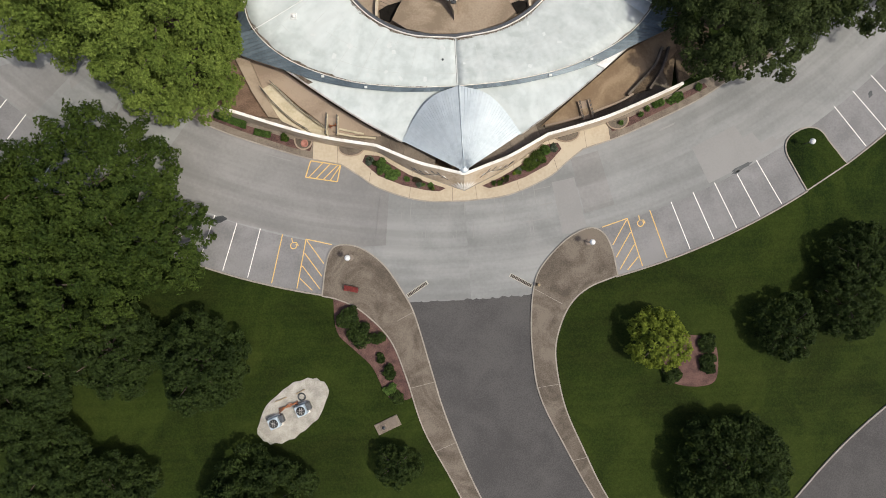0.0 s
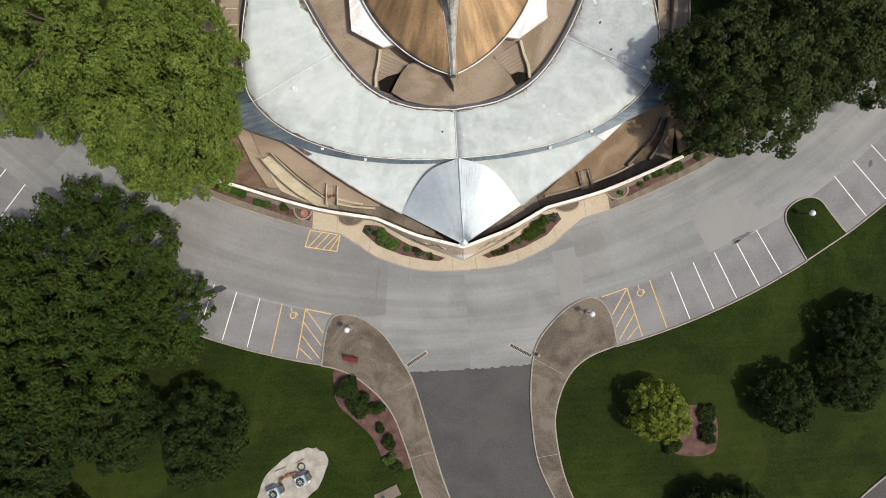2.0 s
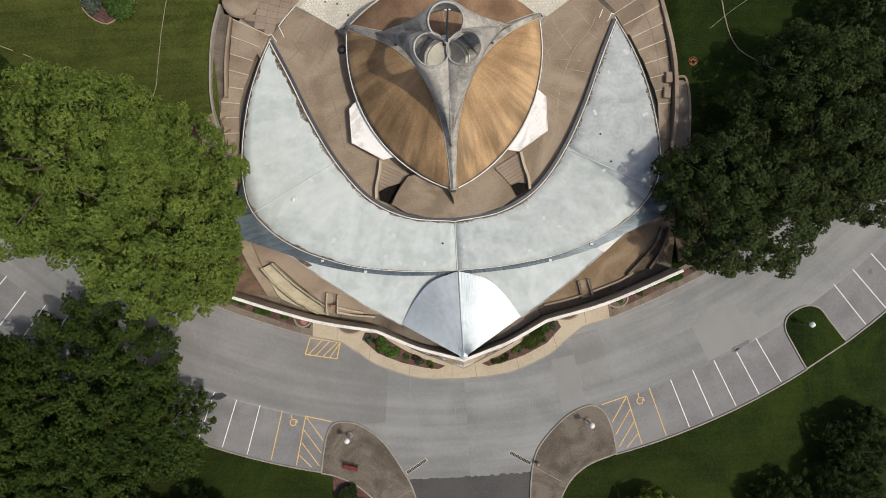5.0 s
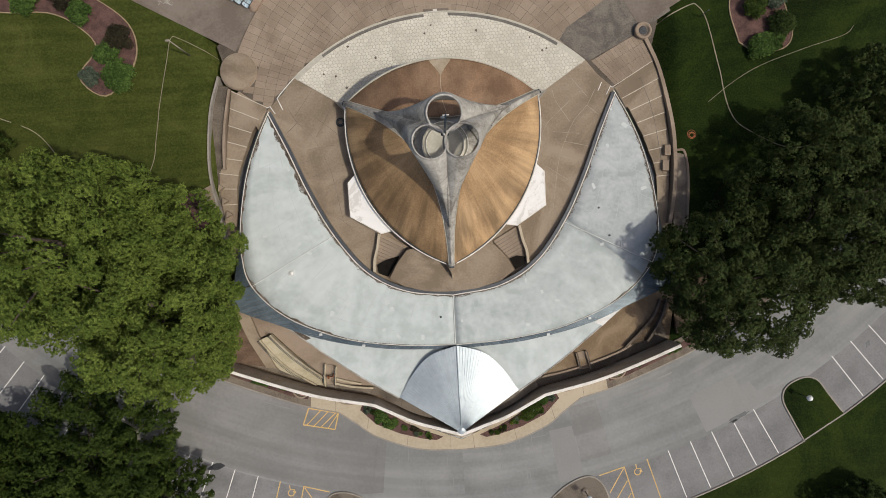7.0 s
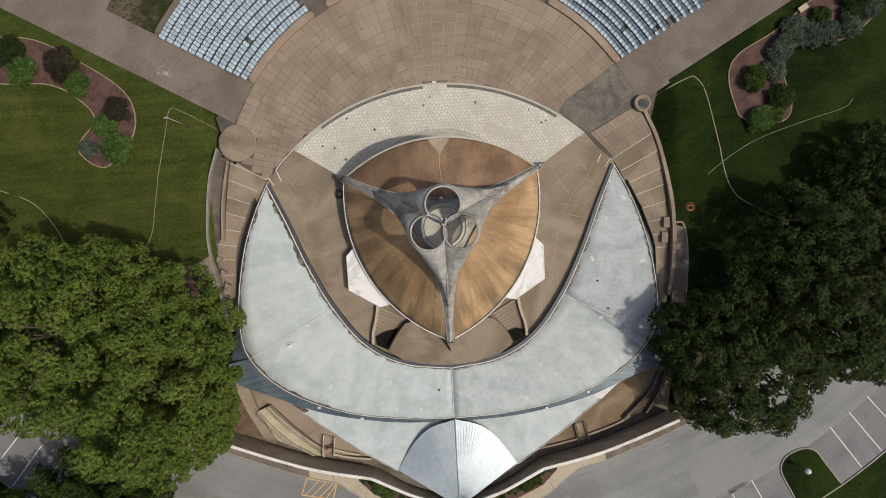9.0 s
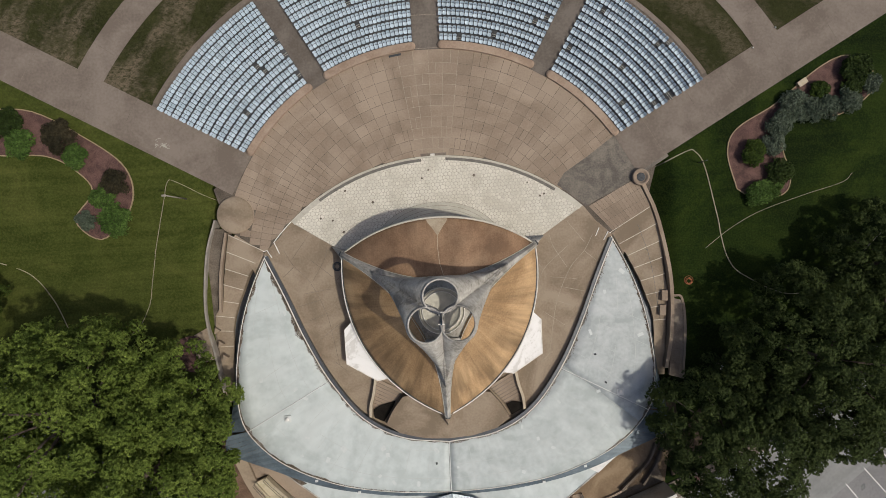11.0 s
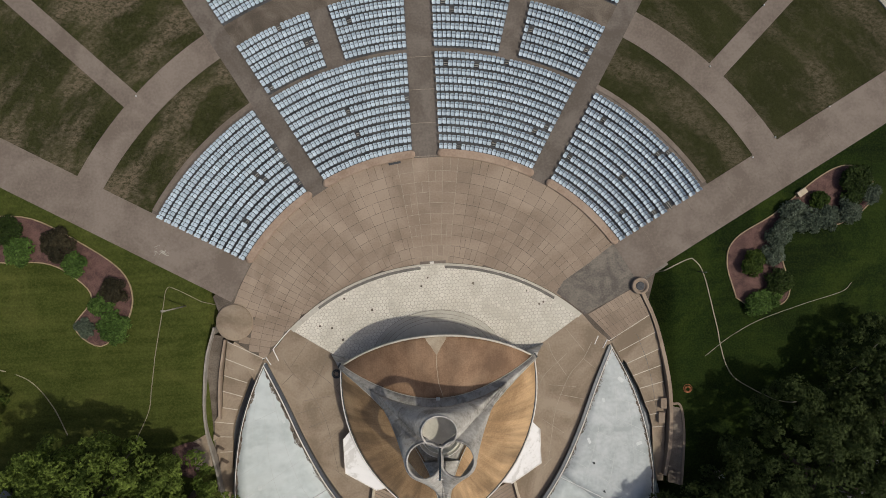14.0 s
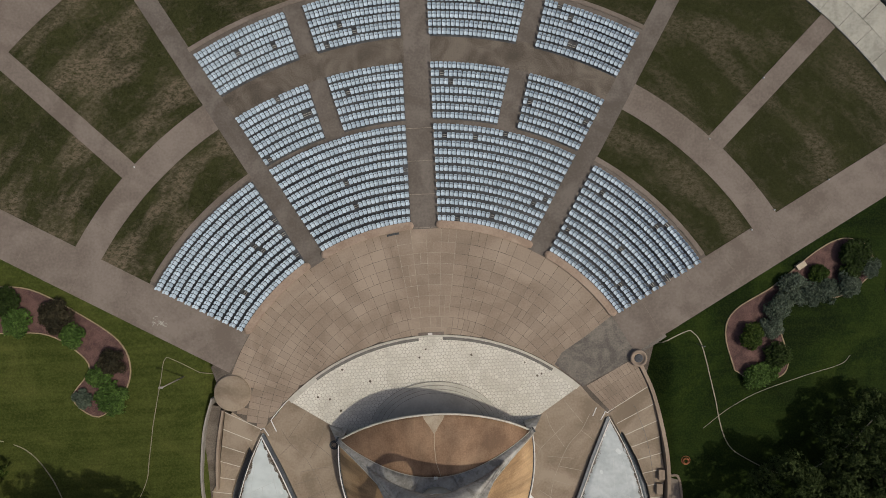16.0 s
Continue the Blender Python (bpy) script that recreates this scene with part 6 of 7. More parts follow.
# crown: three flaring webs, each pierced by a round eye, standing on the ribs
EYE_R, RIM_R = 1.55, 1.90


def crown_web(way_deg):
    way = Vector((math.cos(radians(way_deg)), math.sin(radians(way_deg)), 0))
    side = Vector((-way.y, way.x, 0))
    hub = Vector((HUB.x, HUB.y, 0))
    cen = hub + way * 1.76 + Vector((0, 0, 14.1))
    up = (way * 0.96 + Vector((0, 0, 0.26))).normalized()

    def loop_pt(r, psi, bow=0.15):
        """psi 0 at the outer top, 180 at the hub."""
        p = cen + r * (math.cos(psi) * up + math.sin(psi) * side)
        return p + Vector((0, 0, bow * math.sin(psi) ** 2 * r / RIM_R))

    foot_d = 5.7
    fl = hub + (way * math.cos(radians(60)) + side * math.sin(radians(60))) * foot_d + Vector((0, 0, 7.45))
    fr = hub + (way * math.cos(radians(60)) - side * math.sin(radians(60))) * foot_d + Vector((0, 0, 7.45))
    for crest in crests:
        far = min(crest, key=lambda q: abs((q.xy - HUB).length - 8.4))
        if (far.xy - fl.xy).length < 4.0:
            fl = far + Vector((0, 0, 0.02))
        elif (far.xy - fr.xy).length < 4.0:
            fr = far + Vector((0, 0, 0.02))
    top = hub + Vector((0, 0, 13.0))
    kl = hub + (way * 0.5 + side * 0.866) * 1.9 + Vector((0, 0, 13.3))
    kr = hub + (way * 0.5 - side * 0.866) * 1.9 + Vector((0, 0, 13.3))

    def outline(u):
        """Closed border of the web, u from -1 to 1; 0 in the middle of the lower arch, +-1 at the hub."""
        s, a = (1, fl) if u > 0 else (-1, fr)
        k = kl if u > 0 else kr
        inn = Vector((hub.x - a.x, hub.y - a.y, 0)).normalized()
        w = abs(u)
        if w < 0.36:
            t = w / 0.36
            m = hub + way * 3.55 + Vector((0, 0, 12.4))
            c1 = m + side * s * 1.9
            c2 = a + inn * 2.8 + Vector((0, 0, 2.0)) + way * 0.45
            return bez(m, c1, c2, a, t)
        t = (w - 0.36) / 0.64
        return bez(a, a + inn * 2.4 + Vector((0, 0, 3.2)), k - inn * 1.0 + Vector((0, 0, 0.5)), top, t)

    n = 72
    rings = []
    us = [-1 + 2 * i / n for i in range(n)]
    def psi_of(u):
        w = abs(u)
        p = 1.25 * (w / 0.36) if w < 0.36 else 1.25 + (math.pi - 1.25) * (w - 0.36) / 0.64
        return math.copysign(p, u)
    rings.append([tuple(outline(u)) for u in us])
    tube("crown_ridge", [tuple(outline(0.36 + 0.64 * i / 16) + Vector((0, 0, 0.02))) for i in range(16)], 0.13, CONCRETE_GREY, SHELL_T, sides=8)
    for s in (0.25, 0.5, 0.75):
        row = []
        for u in us:
            a, b = outline(u), loop_pt(RIM_R, psi_of(u))
            e = s * s * (3 - 2 * s) * 0.5 + s * 0.5
            row.append(tuple(a.lerp(b, e)))
        rings.append(row)
    for r, lift in ((RIM_R, -0.10), (RIM_R - 0.22, 0.04), (EYE_R + 0.22, 0.10), (EYE_R + 0.05, 0.09), (EYE_R, 0.0)):
        nrm = up.cross(side).normalized()
        nrm = nrm if nrm.z > 0 else -nrm
        rings.append([tuple(loop_pt(r, psi_of(u)) + nrm * lift) for u in us])
    rings.append([tuple(loop_pt(EYE_R + 0.06, psi_of(u)) - nrm * 0.30) for u in us])
    return loft("crown_web", rings, CONCRETE_GREY, SHELL_T, "grey flaring web pierced by a round eye", thick=0.12, close=True)


for d in (90, 210, 330):
    crown_web(d)
spire = tube("spire", [(0, 1.0, 12.6), (0, 1.0, 16.0), (0.02, 1.04, 20.9)], 0.13, STEEL_NIGHT, SHELL_T, "slim dark steel spire", sides=8, taper=0.08)
part("spire_crosspiece", box_bm(0.52, 0.09, 0.09, (0.02, 1.04, 20.8), 0.01), COPING, SHELL_T)
part("spire_foot", box_bm(0.8, 0.35, 0.3, (0, 1.0, 13.1), 0.05), METAL_DARK, SHELL_T)
part("floodlight", box_bm(0.40, 0.3, 0.25, (-0.08, 3.9, 7.0), 0.03), ROOF_PATCH, SHELL_T, "small white floodlight")
for x, y, z in ((-5.2, 3.1, 7.7), (4.9, 2.6, 7.9)):
    part("floodlight", box_bm(0.26, 0.2, 0.2, (x, y, z), 0.03), METAL_DARK, SHELL_T)
# white-roofed rooms under the western and eastern petals
for sgn in (-1, 1):
    o = [(10.2, -0.5), (11.35, -1.7), (11.3, -5.65), (7.85, -7.8), (5.8, -7.4), (7.2, -3.2)]
    o = [(sgn * x, y) for x, y in o]
    room = thing("side_room", "low side room with a white flat roof under the petal", "annexe", (0, 0, 0))
    slab("roof", o, 1.42, 0.22, WHITE_SLAB, room, "stained white flat roof")
    wall_o = [(x * 0.965, y * 0.97) for x, y in o]
    slab("wall", wall_o, 1.2, 1.2, WALL_CREAM, room)
    ribbon("roof_edge", o[1:5], 0.1, 1.47, 0.3, COPING, room)
lathe_ring = thing("coiled_hose", "dark coiled hose lying on the court", "hose", (-12.0, 5.6, 0.03))
for r in (0.30, 0.42, 0.50):
    tube("coil", [(r * math.cos(t), r * math.sin(t), 0.06 + 0.05 * (r > 0.4)) for t in np.linspace(0, 2 * math.pi, 20)], 0.05, METAL_DARK, lathe_ring, sides=5)
# ---------------------------------------------------------------- seating
def seat_mesh():
    """A moulded seat: rounded pan with a lip and a curved back; faces -y."""
    v, f = [], []

    def plate(grid):
        n0, w = len(v), len(grid[0])
        for row in grid:
            v.extend(row)
        for j in range(len(grid) - 1):
            for i in range(w - 1):
                f.append((n0 + j * w + i, n0 + j * w + i + 1, n0 + (j + 1) * w + i + 1, n0 + (j + 1) * w + i))

    pan = []
    for j in range(5):
        s = -1 + j / 2
        y = -0.31 + 0.45 * j / 4
        half = 0.22 * (0.78 if j in (0, 4) else 1.0)
        pan.append([(half * u, y, 0.43 - (0.06 if abs(s) < 0.9 else 0.0) + 0.05 * u * u) for u in (-1, -0.5, 0, 0.5, 1)])
    plate(pan)
    back = []
    for j in range(5):
        t = j / 4
        half = 0.22 * (0.86 if j in (0, 4) else 1.0)
        back.append([(half * u, 0.18 + 0.06 * t - 0.04 * u * u + (0.06 if j == 4 else 0), 0.47 + 0.38 * t - (0.03 if j == 4 else 0)) for u in (-1, -0.5, 0, 0.5, 1)])
    plate(back)
    me = bpy.data.meshes.new("seat")
    me.from_pydata(v, [], f)
    me.materials.append(SEAT_PLASTIC)
    me.polygons.foreach_set("use_smooth", [True] * len(f))
    me.update()
    return me


SEAT = seat_mesh()
rng = random.Random(21)


def lateral(r, a, off):
    """Bearing at distance r of a line parallel to the ray at bearing a, off metres to its right."""
    return a + math.degrees(math.asin(max(-1, min(1, off / r))))


def seat_row(r, a0, a1):
    cx, cy = polar(r, (a0 + a1) / 2)
    row = thing("seat_row", "curved row of pale blue moulded seats on a steel rail", "seating", (0, 0, 0), group="seat rows of the bowl")
    z = land(cx, cy) + bowl_top(cx, cy) + 0.03
    span = math.radians(a1 - a0) * r
    n = max(2, int(span / 0.503))
    da = (a1 - a0) / n
    pts = [(*polar(r + 0.05, a0 + (a1 - a0) * i / 10), z + 0.33) for i in range(11)]
    tube("rail", pts, 0.04, SEAT_STEEL, row, sides=4)
    for i in range(0, n, 4):
        x, y = polar(r + 0.05, a0 + da * (i + 0.5))
        tube("post", [(x, y, z - 0.05), (x, y, z + 0.33)], 0.035, SEAT_STEEL, row, sides=4)
    gap = -9
    for i in range(n):
        if rng.random() < 0.017:
            gap = i + rng.choice((0, 0, 0, 0, 0, 0, 0, 1))
        a = a0 + da * (i + 0.5)
        x, y = polar(r, a)
        if i <= gap:
            for back in (-0.14, 0.10):
                bx, by = polar(r + back, a)
                part("bracket", box_bm(0.44, 0.05, 0.05, (bx, by, z + 0.40), 0, -a), PALE_WALK, row, "bare pale steel bracket of a missing seat")
            continue
        s = new("seat", SEAT)
        s.parent = row
        s.matrix_basis = pose(x, y, z, rng.uniform(-2, 2), 0, -a + rng.uniform(-1.5, 1.5))


def block(r_first, rows, left, right, skip=()):
    r0, r1 = r_first - 0.42, r_first + 0.955 * (rows - 1) + 0.45
    n = 14
    inn = [polar(r0, lateral(r0, *left) + (lateral(r0, *right) - lateral(r0, *left)) * i / n) for i in range(n + 1)]
    out = [polar(r1, lateral(r1, *left) + (lateral(r1, *right) - lateral(r1, *left)) * i / n) for i in range(n + 1)]
    # slate floor, its tone partly standing in for shade between the rows
    band("seat_block_floor", inn, out, bowl(0.036), 0.05, TERRACE_DARK, WALKS, "slate-grey floor under the seats, darkened for their shade")
    for k in range(rows):
        r = r_first + 0.955 * k
        seat_row(r, lateral(r, *left), lateral(r, *right))


AIS, HALF = 30.2, 1.2
for sgn in (-1, 1):
    if sgn > 0:
        block(26.56, 12, (0, 1.42), (AIS, -HALF))
        block(26.56, 12, (AIS, HALF), (60.7, -1.75))
        block(38.42, 7, (0, 1.42), (15.25, -1.15))
        block(38.42, 7, (15.25, 1.15), (AIS, -HALF))
        block(47.97, 6, (0, 1.42), (15.25, -1.1))
        block(47.97, 6, (15.25, 1.1), (AIS, -HALF))
    else:
        block(26.56, 12, (-AIS, HALF), (0, -1.72))
        block(26.56, 12, (-60.7, 1.75), (-AIS, -HALF))
        block(38.42, 7, (-15.25, 1.15), (0, -1.72))
        block(38.42, 7, (-AIS, HALF), (-15.25, -1.15))
        block(47.97, 6, (-15.25, 1.1), (0, -1.72))
        block(47.97, 6, (-AIS, HALF), (-15.25, -1.1))
# raised kerbs before the first rows, with rounded ends
for a0, a1 in ((-28.2, -3.4), (2.9, 28.2), (32.5, 56.6), (-56.6, -32.5)):
    k = thing("trim", "low tan concrete kerb before the first seats", "kerb", kind="structure")
    sector("kerb_top", 25.35, 26.25, a0 + 0.6, a1 - 0.6, 0.30, KERB_ROSE, k, depth=0.35)
    for a in (a0 + 0.7, a1 - 0.7):
        x, y = polar(25.8, a)
        lathe("kerb_end", [(0.45, -0.05), (0.45, 0.292), (0.05, 0.296)], KERB_ROSE, k, at=(x, y, 0), sides=18)
for sgn in (-1, 1):
    sector("back_kerb", 37.95, 38.5, sgn * 31.8, sgn * 57.2, bowl(0.10), CONCRETE_WALK, WALKS, depth=0.2)
    sector("back_kerb", 53.9, 54.4, sgn * 1.9, sgn * 29.2, bowl(0.10), CONCRETE_WALK, WALKS, depth=0.2)
slot = tagged(sector("trim", 25.0, 25.25, -10.5, -7.2, 0.05, METAL_DARK, depth=0.1), "dark drain slot before the seats", "drain", kind="structure")


# ---------------------------------------------------------------- trees and shrubs
def leaf_cloud(name, lobes, count, size, mat, parent, seed, flat=0.55, shell_bias=0.35):
    """Small folded leaf sprays scattered through many lobes; lobes: (x, y, z, radius)."""
    g = np.random.default_rng(seed)
    L = np.array(lobes, float)
    w = L[:, 3] ** 2
    idx = g.choice(len(L), count, p=w / w.sum())
    d = g.normal(size=(count, 3))
    d /= np.linalg.norm(d, axis=1)[:, None]
    d[:, 2] = np.where(d[:, 2] < -0.35, -d[:, 2], d[:, 2])
    rad = L[idx, 3] * (1 - shell_bias * g.random(count) ** 1.6) * g.normal(1.0, 0.07, count)
    c = L[idx, :3] + d * rad[:, None] * np.array([1, 1, 0.75])
    nrm = d * (1 - flat) + np.array([0, 0, flat]) + g.normal(size=(count, 3)) * 0.55
    nrm /= np.linalg.norm(nrm, axis=1)[:, None]
    t = np.cross(nrm, g.normal(size=(count, 3)))
    t /= np.linalg.norm(t, axis=1)[:, None]
    b = np.cross(nrm, t)
    s = (size * g.uniform(0.6, 1.35, count))[:, None]
    fold = nrm * s * g.uniform(0.08, 0.3, count)[:, None]
    p = np.stack([c - t * s, c - b * s * 0.55 - fold, c + t * s, c + b * s * 0.55 - fold], 1).reshape(-1, 3)
    me = bpy.data.meshes.new(name)
    me.vertices.add(count * 4)
    me.vertices.foreach_set("co", p.ravel())
    base = np.arange(count)[:, None] * 4
    tri = np.concatenate([base + np.array([0, 1, 2]), base + np.array([0, 2, 3])], 1).ravel()
    me.loops.add(count * 6)
    me.loops.foreach_set("vertex_index", tri.astype(np.int32))
    me.polygons.add(count * 2)
    me.polygons.foreach_set("loop_start", np.arange(0, count * 6, 3, dtype=np.int32))
    me.materials.append(mat)
    me.update(calc_edges=True)
    me.validate()
    ob = new(name, me)
    ob.parent = parent
    return ob


def bouquets(name, clumps, tufts, leaf, mat, parent, seed, core=0.30):
    """Crown of many leafy bouquets; clumps: (x, y, z, radius, axis x, y, z, stretch). Each one is a dome of tufts that
    point away from its foot, every tuft a few pointed leaves, over a looser core."""
    g = np.random.default_rng(seed)
    C = np.array(clumps, float)
    w = C[:, 3] ** 2 * C[:, 7]
    per = 8
    count = int(tufts)
    idx = g.choice(len(C), count, p=w / w.sum())
    axis = C[idx, 4:7] / np.linalg.norm(C[idx, 4:7], axis=1)[:, None]
    d = g.normal(size=(count, 3))
    d /= np.linalg.norm(d, axis=1)[:, None]
    along = (d * axis).sum(1)[:, None]
    d = np.where(along < -0.15, d - 2 * along * axis, d)
    along = (d * axis).sum(1)[:, None]
    inner = g.random(count) < core
    reach = np.where(inner, g.uniform(0.35, 0.8, count), g.uniform(0.82, 1.08, count)) * C[idx, 3]
    tip = C[idx, :3] + (d + axis * along * (C[idx, 7:8] - 1)) * reach[:, None]
    way = d * 0.8 + axis * 0.55 + np.array([0, 0, 0.25])
    way /= np.linalg.norm(way, axis=1)[:, None]
    size = leaf * g.uniform(0.75, 1.3, count) * np.where(inner, 1.25, 1.0)
    tip, way, size = (np.repeat(q, per, axis=0) for q in (tip, way, size))
    n = count * per
    out = np.repeat(d, per, axis=0)
    nrm = out * 0.75 + np.array([0, 0, 0.45]) + g.normal(size=(n, 3)) * 0.42
    nrm /= np.linalg.norm(nrm, axis=1)[:, None]
    t = way * 0.6 + g.normal(size=(n, 3))
    t -= nrm * (t * nrm).sum(1)[:, None]
    t /= np.linalg.norm(t, axis=1)[:, None]
    b = np.cross(nrm, t)
    s = (size * g.uniform(0.7, 1.25, n))[:, None]
    c = tip - way * s * 0.3
    v = np.stack([c - b * s * 0.40, c + b * s * 0.40, c + t * s * 1.1 - nrm * s * 0.1], 1).reshape(-1, 3)
    me = bpy.data.meshes.new(name)
    me.vertices.add(n * 3)
    me.vertices.foreach_set("co", v.ravel())
    me.loops.add(n * 3)
    me.loops.foreach_set("vertex_index", np.arange(n * 3, dtype=np.int32))
    me.polygons.add(n)
    me.polygons.foreach_set("loop_start", np.arange(0, n * 3, 3, dtype=np.int32))
    me.materials.append(mat)
    me.update(calc_edges=True)
    me.validate()
    ob = new(name, me)
    ob.parent = parent
    return ob


def tree(x, y, radius, top, mat, seed, label, leaf=0.18, density=1.0, crown_low=0.35, clump=0.135, fingers=1.0, group=""):
    """fingers: above 1 the bouquets stretch outwards along the boughs."""
    g = random.Random(seed)
    z0 = ground_z(x, y)
    t = thing("tree", label, "tree", (x, y, z0), group=group)
    h = top - z0
    trunk_r = 0.035 * h * 0.75
    lean = Vector((g.uniform(-.5, .5), g.uniform(-.5, .5), 0))
    tube("trunk", [(0, 0, -0.2), tuple(lean * 0.3 + Vector((0, 0, h * 0.25))), tuple(lean + Vector((0, 0, h * 0.6)))], trunk_r, BARK, t, sides=9, taper=trunk_r * 0.45)
    cr = min(max(radius * clump, 0.34), 1.15)
    ph = [g.uniform(0, 6.28) for _ in range(3)]
    rim = lambda a: 1 + 0.06 * math.sin(2 * a + ph[0]) + 0.06 * math.sin(3 * a + ph[1]) + 0.06 * math.sin(5 * a + ph[2])
    clumps = []
    want = int(1.35 * (radius / cr) ** 2 / fingers ** 0.3)
    for tries in range(want * 40):
        if len(clumps) >= want:
            break
        a, u = g.uniform(0, 2 * math.pi), g.random() ** 0.5
        r = u * (radius - 0.6 * cr) * rim(a)
        zc = h * (crown_low + (1 - crown_low) * math.sqrt(max(0.0, 1 - (u * 0.97) ** 2))) - cr * 0.9 + g.uniform(-0.075, 0.055) * h
        if g.random() < 0.35:
            zc -= g.uniform(0.08, 0.22) * h * (1 - crown_low)
        q = Vector((r * math.cos(a), r * math.sin(a), max(zc, cr * 0.7)))
        k = cr * g.uniform(0.75, 1.3)
        if any((q - Vector(o[:3])).length < 0.74 * (k + o[3]) for o in clumps):
            continue
        out = Vector((math.cos(a) * u, math.sin(a) * u, 0.75 if fingers <= 1 else 0.35)) + Vector((g.uniform(-.3, .3), g.uniform(-.3, .3), 0))
        clumps.append((*q, k, *out, g.uniform(0.9, 1.25) * fingers))
    # the shaded lower storey of the crown
    for k in range(int(0.8 * want)):
        a, u = g.uniform(0, 2 * math.pi), g.random() ** 0.5
        r = u * (radius - 0.6 * cr) * rim(a)
        zc = h * (crown_low + (1 - crown_low) * math.sqrt(max(0.0, 1 - u * u))) * g.uniform(0.52, 0.70)
        clumps.append((r * math.cos(a), r * math.sin(a), max(zc, cr), cr * g.uniform(1.0, 1.4), math.cos(a) * u, math.sin(a) * u, 0.8, 1.0))
    # boughs that stand out from the rim, lower down
    for k in range(int(3.2 * radius / cr ** 0.5)):
        a = g.uniform(0, 2 * math.pi)
        r = (radius - 0.5 * cr) * rim(a) * g.uniform(0.84, 1.0) / fingers ** 0.25
        clumps.append((r * math.cos(a), r * math.sin(a), h * (crown_low + 0.22 * g.random()), cr * g.uniform(0.5, 0.85), math.cos(a), math.sin(a), 0.35, g.uniform(1.0, 1.5) * fingers))
    for k in range(9):
        q = clumps[k * len(clumps) // 9]
        s0 = lean * 0.6 + Vector((0, 0, h * g.uniform(0.28, 0.5)))
        e = Vector(q[:3])
        m = (s0 + e) / 2 + Vector((0, 0, 0.06 * h))
        tube("limb", [tuple(s0), tuple(m), tuple(e)], trunk_r * 0.42, BARK, t, sides=6, taper=0.05)
    tufts = min(19500, density * 235 * radius * radius)
    bouquets("crown", clumps, tufts, leaf, mat, t, seed)
    return t


big = "tall broadleaf tree with a dense bright green crown"
deep = "broadleaf tree with a dense dark green crown"
tree(-37.3, -7.6, 9.5, 21.5, LEAF_BIG, 1, big)
tree(-30.7, -14.2, 8.9, 19.0, LEAF_BIG, 2, big)
tree(-29.6, -7.8, 6.2, 14.5, LEAF_BIG, 28, big)
tree(-29.8, -19.8, 5.0, 13.5, LEAF_BIG, 29, big)
tree(-46.3, -9.6, 7.4, 13.5, LEAF_BIG, 3, big)
tree(31.5, -15.5, 8.8, 12.0, LEAF_EAST, 4, deep, leaf=0.17, clump=0.10)
tree(43.5, -13.0, 6.5, 11.0, LEAF_EAST, 26, deep, leaf=0.17, clump=0.10)
tree(40.5, -7.0, 10.0, 13.4, LEAF_EAST, 5, deep, leaf=0.17, clump=0.10)
tree(50.0, 2.5, 7.0, 9.5, LEAF_EAST, 6, deep, leaf=0.17, clump=0.10)
tree(52.0, -8.0, 6.5, 9.0, LEAF_EAST, 7, deep, leaf=0.17, clump=0.10)
tree(-42.2, -31.4, 9.2, 9.5, LEAF_MID, 8, deep, fingers=2.4, leaf=0.18, clump=0.10)
tree(-35.2, -37.0, 5.5, 6.8, LEAF_MID, 9, deep, fingers=2.4, leaf=0.18, clump=0.10)
tree(-46.0, -41.0, 7.6, 10.0, LEAF_MID, 10, deep, fingers=2.2, leaf=0.18, clump=0.10)
tree(-53.5, -34.0, 8.0, 13.0, LEAF_MID, 12, deep, fingers=2.4, leaf=0.18, clump=0.10)
tree(-52.0, -48.5, 7.5, 11.0, LEAF_DARK, 13, deep)
tree(-42.5, -65.5, 4.6, 4.5, LEAF_DARK, 27, deep)
tree(-41.5, -49.0, 5.2, 6.5, LEAF_DARK, 14, deep)
tree(-52.5, -55.5, 4.8, 6.5, LEAF_DARK, 31, deep)
tree(-31.5, -51.0, 5.5, 6.2, LEAF_DARK, 15, "rounded dark green tree standing on the lawn")
tree(-49.5, -62.0, 5.6, 5.5, LEAF_DARK, 16, deep)
tree(-26.5, -68.5, 6.8, 5.6, LEAF_DARK, 17, deep)
tree(-10.0, -65.0, 2.7, 2.6, LEAF_DARK, 18, "small dark green shrub-like tree on the lawn", leaf=0.15)
tree(21.4, -52.0, 3.7, 4.2, LEAF_YELLOW, 19, "small yellow-green ornamental tree in a mulch bed", leaf=0.17)
tree(36.3, -51.5, 3.7, 3.8, LEAF_DARK, 20, "small dark green tree on the lawn", leaf=0.17)
tree(43.6, -49.5, 4.0, 4.0, LEAF_DARK, 21, "small dark green tree on the lawn", leaf=0.17)
tree(45.5, -44.0, 4.2, 3.6, LEAF_DARK, 22, "small dark green tree on the lawn", leaf=0.17)
tree(28.8, -68.0, 6.8, 5.6, LEAF_DARK, 23, deep)
tree(-55.0, 4.0, 5.0, 7.0, LEAF_MID, 24, deep, fingers=2.4, leaf=0.18, clump=0.10)


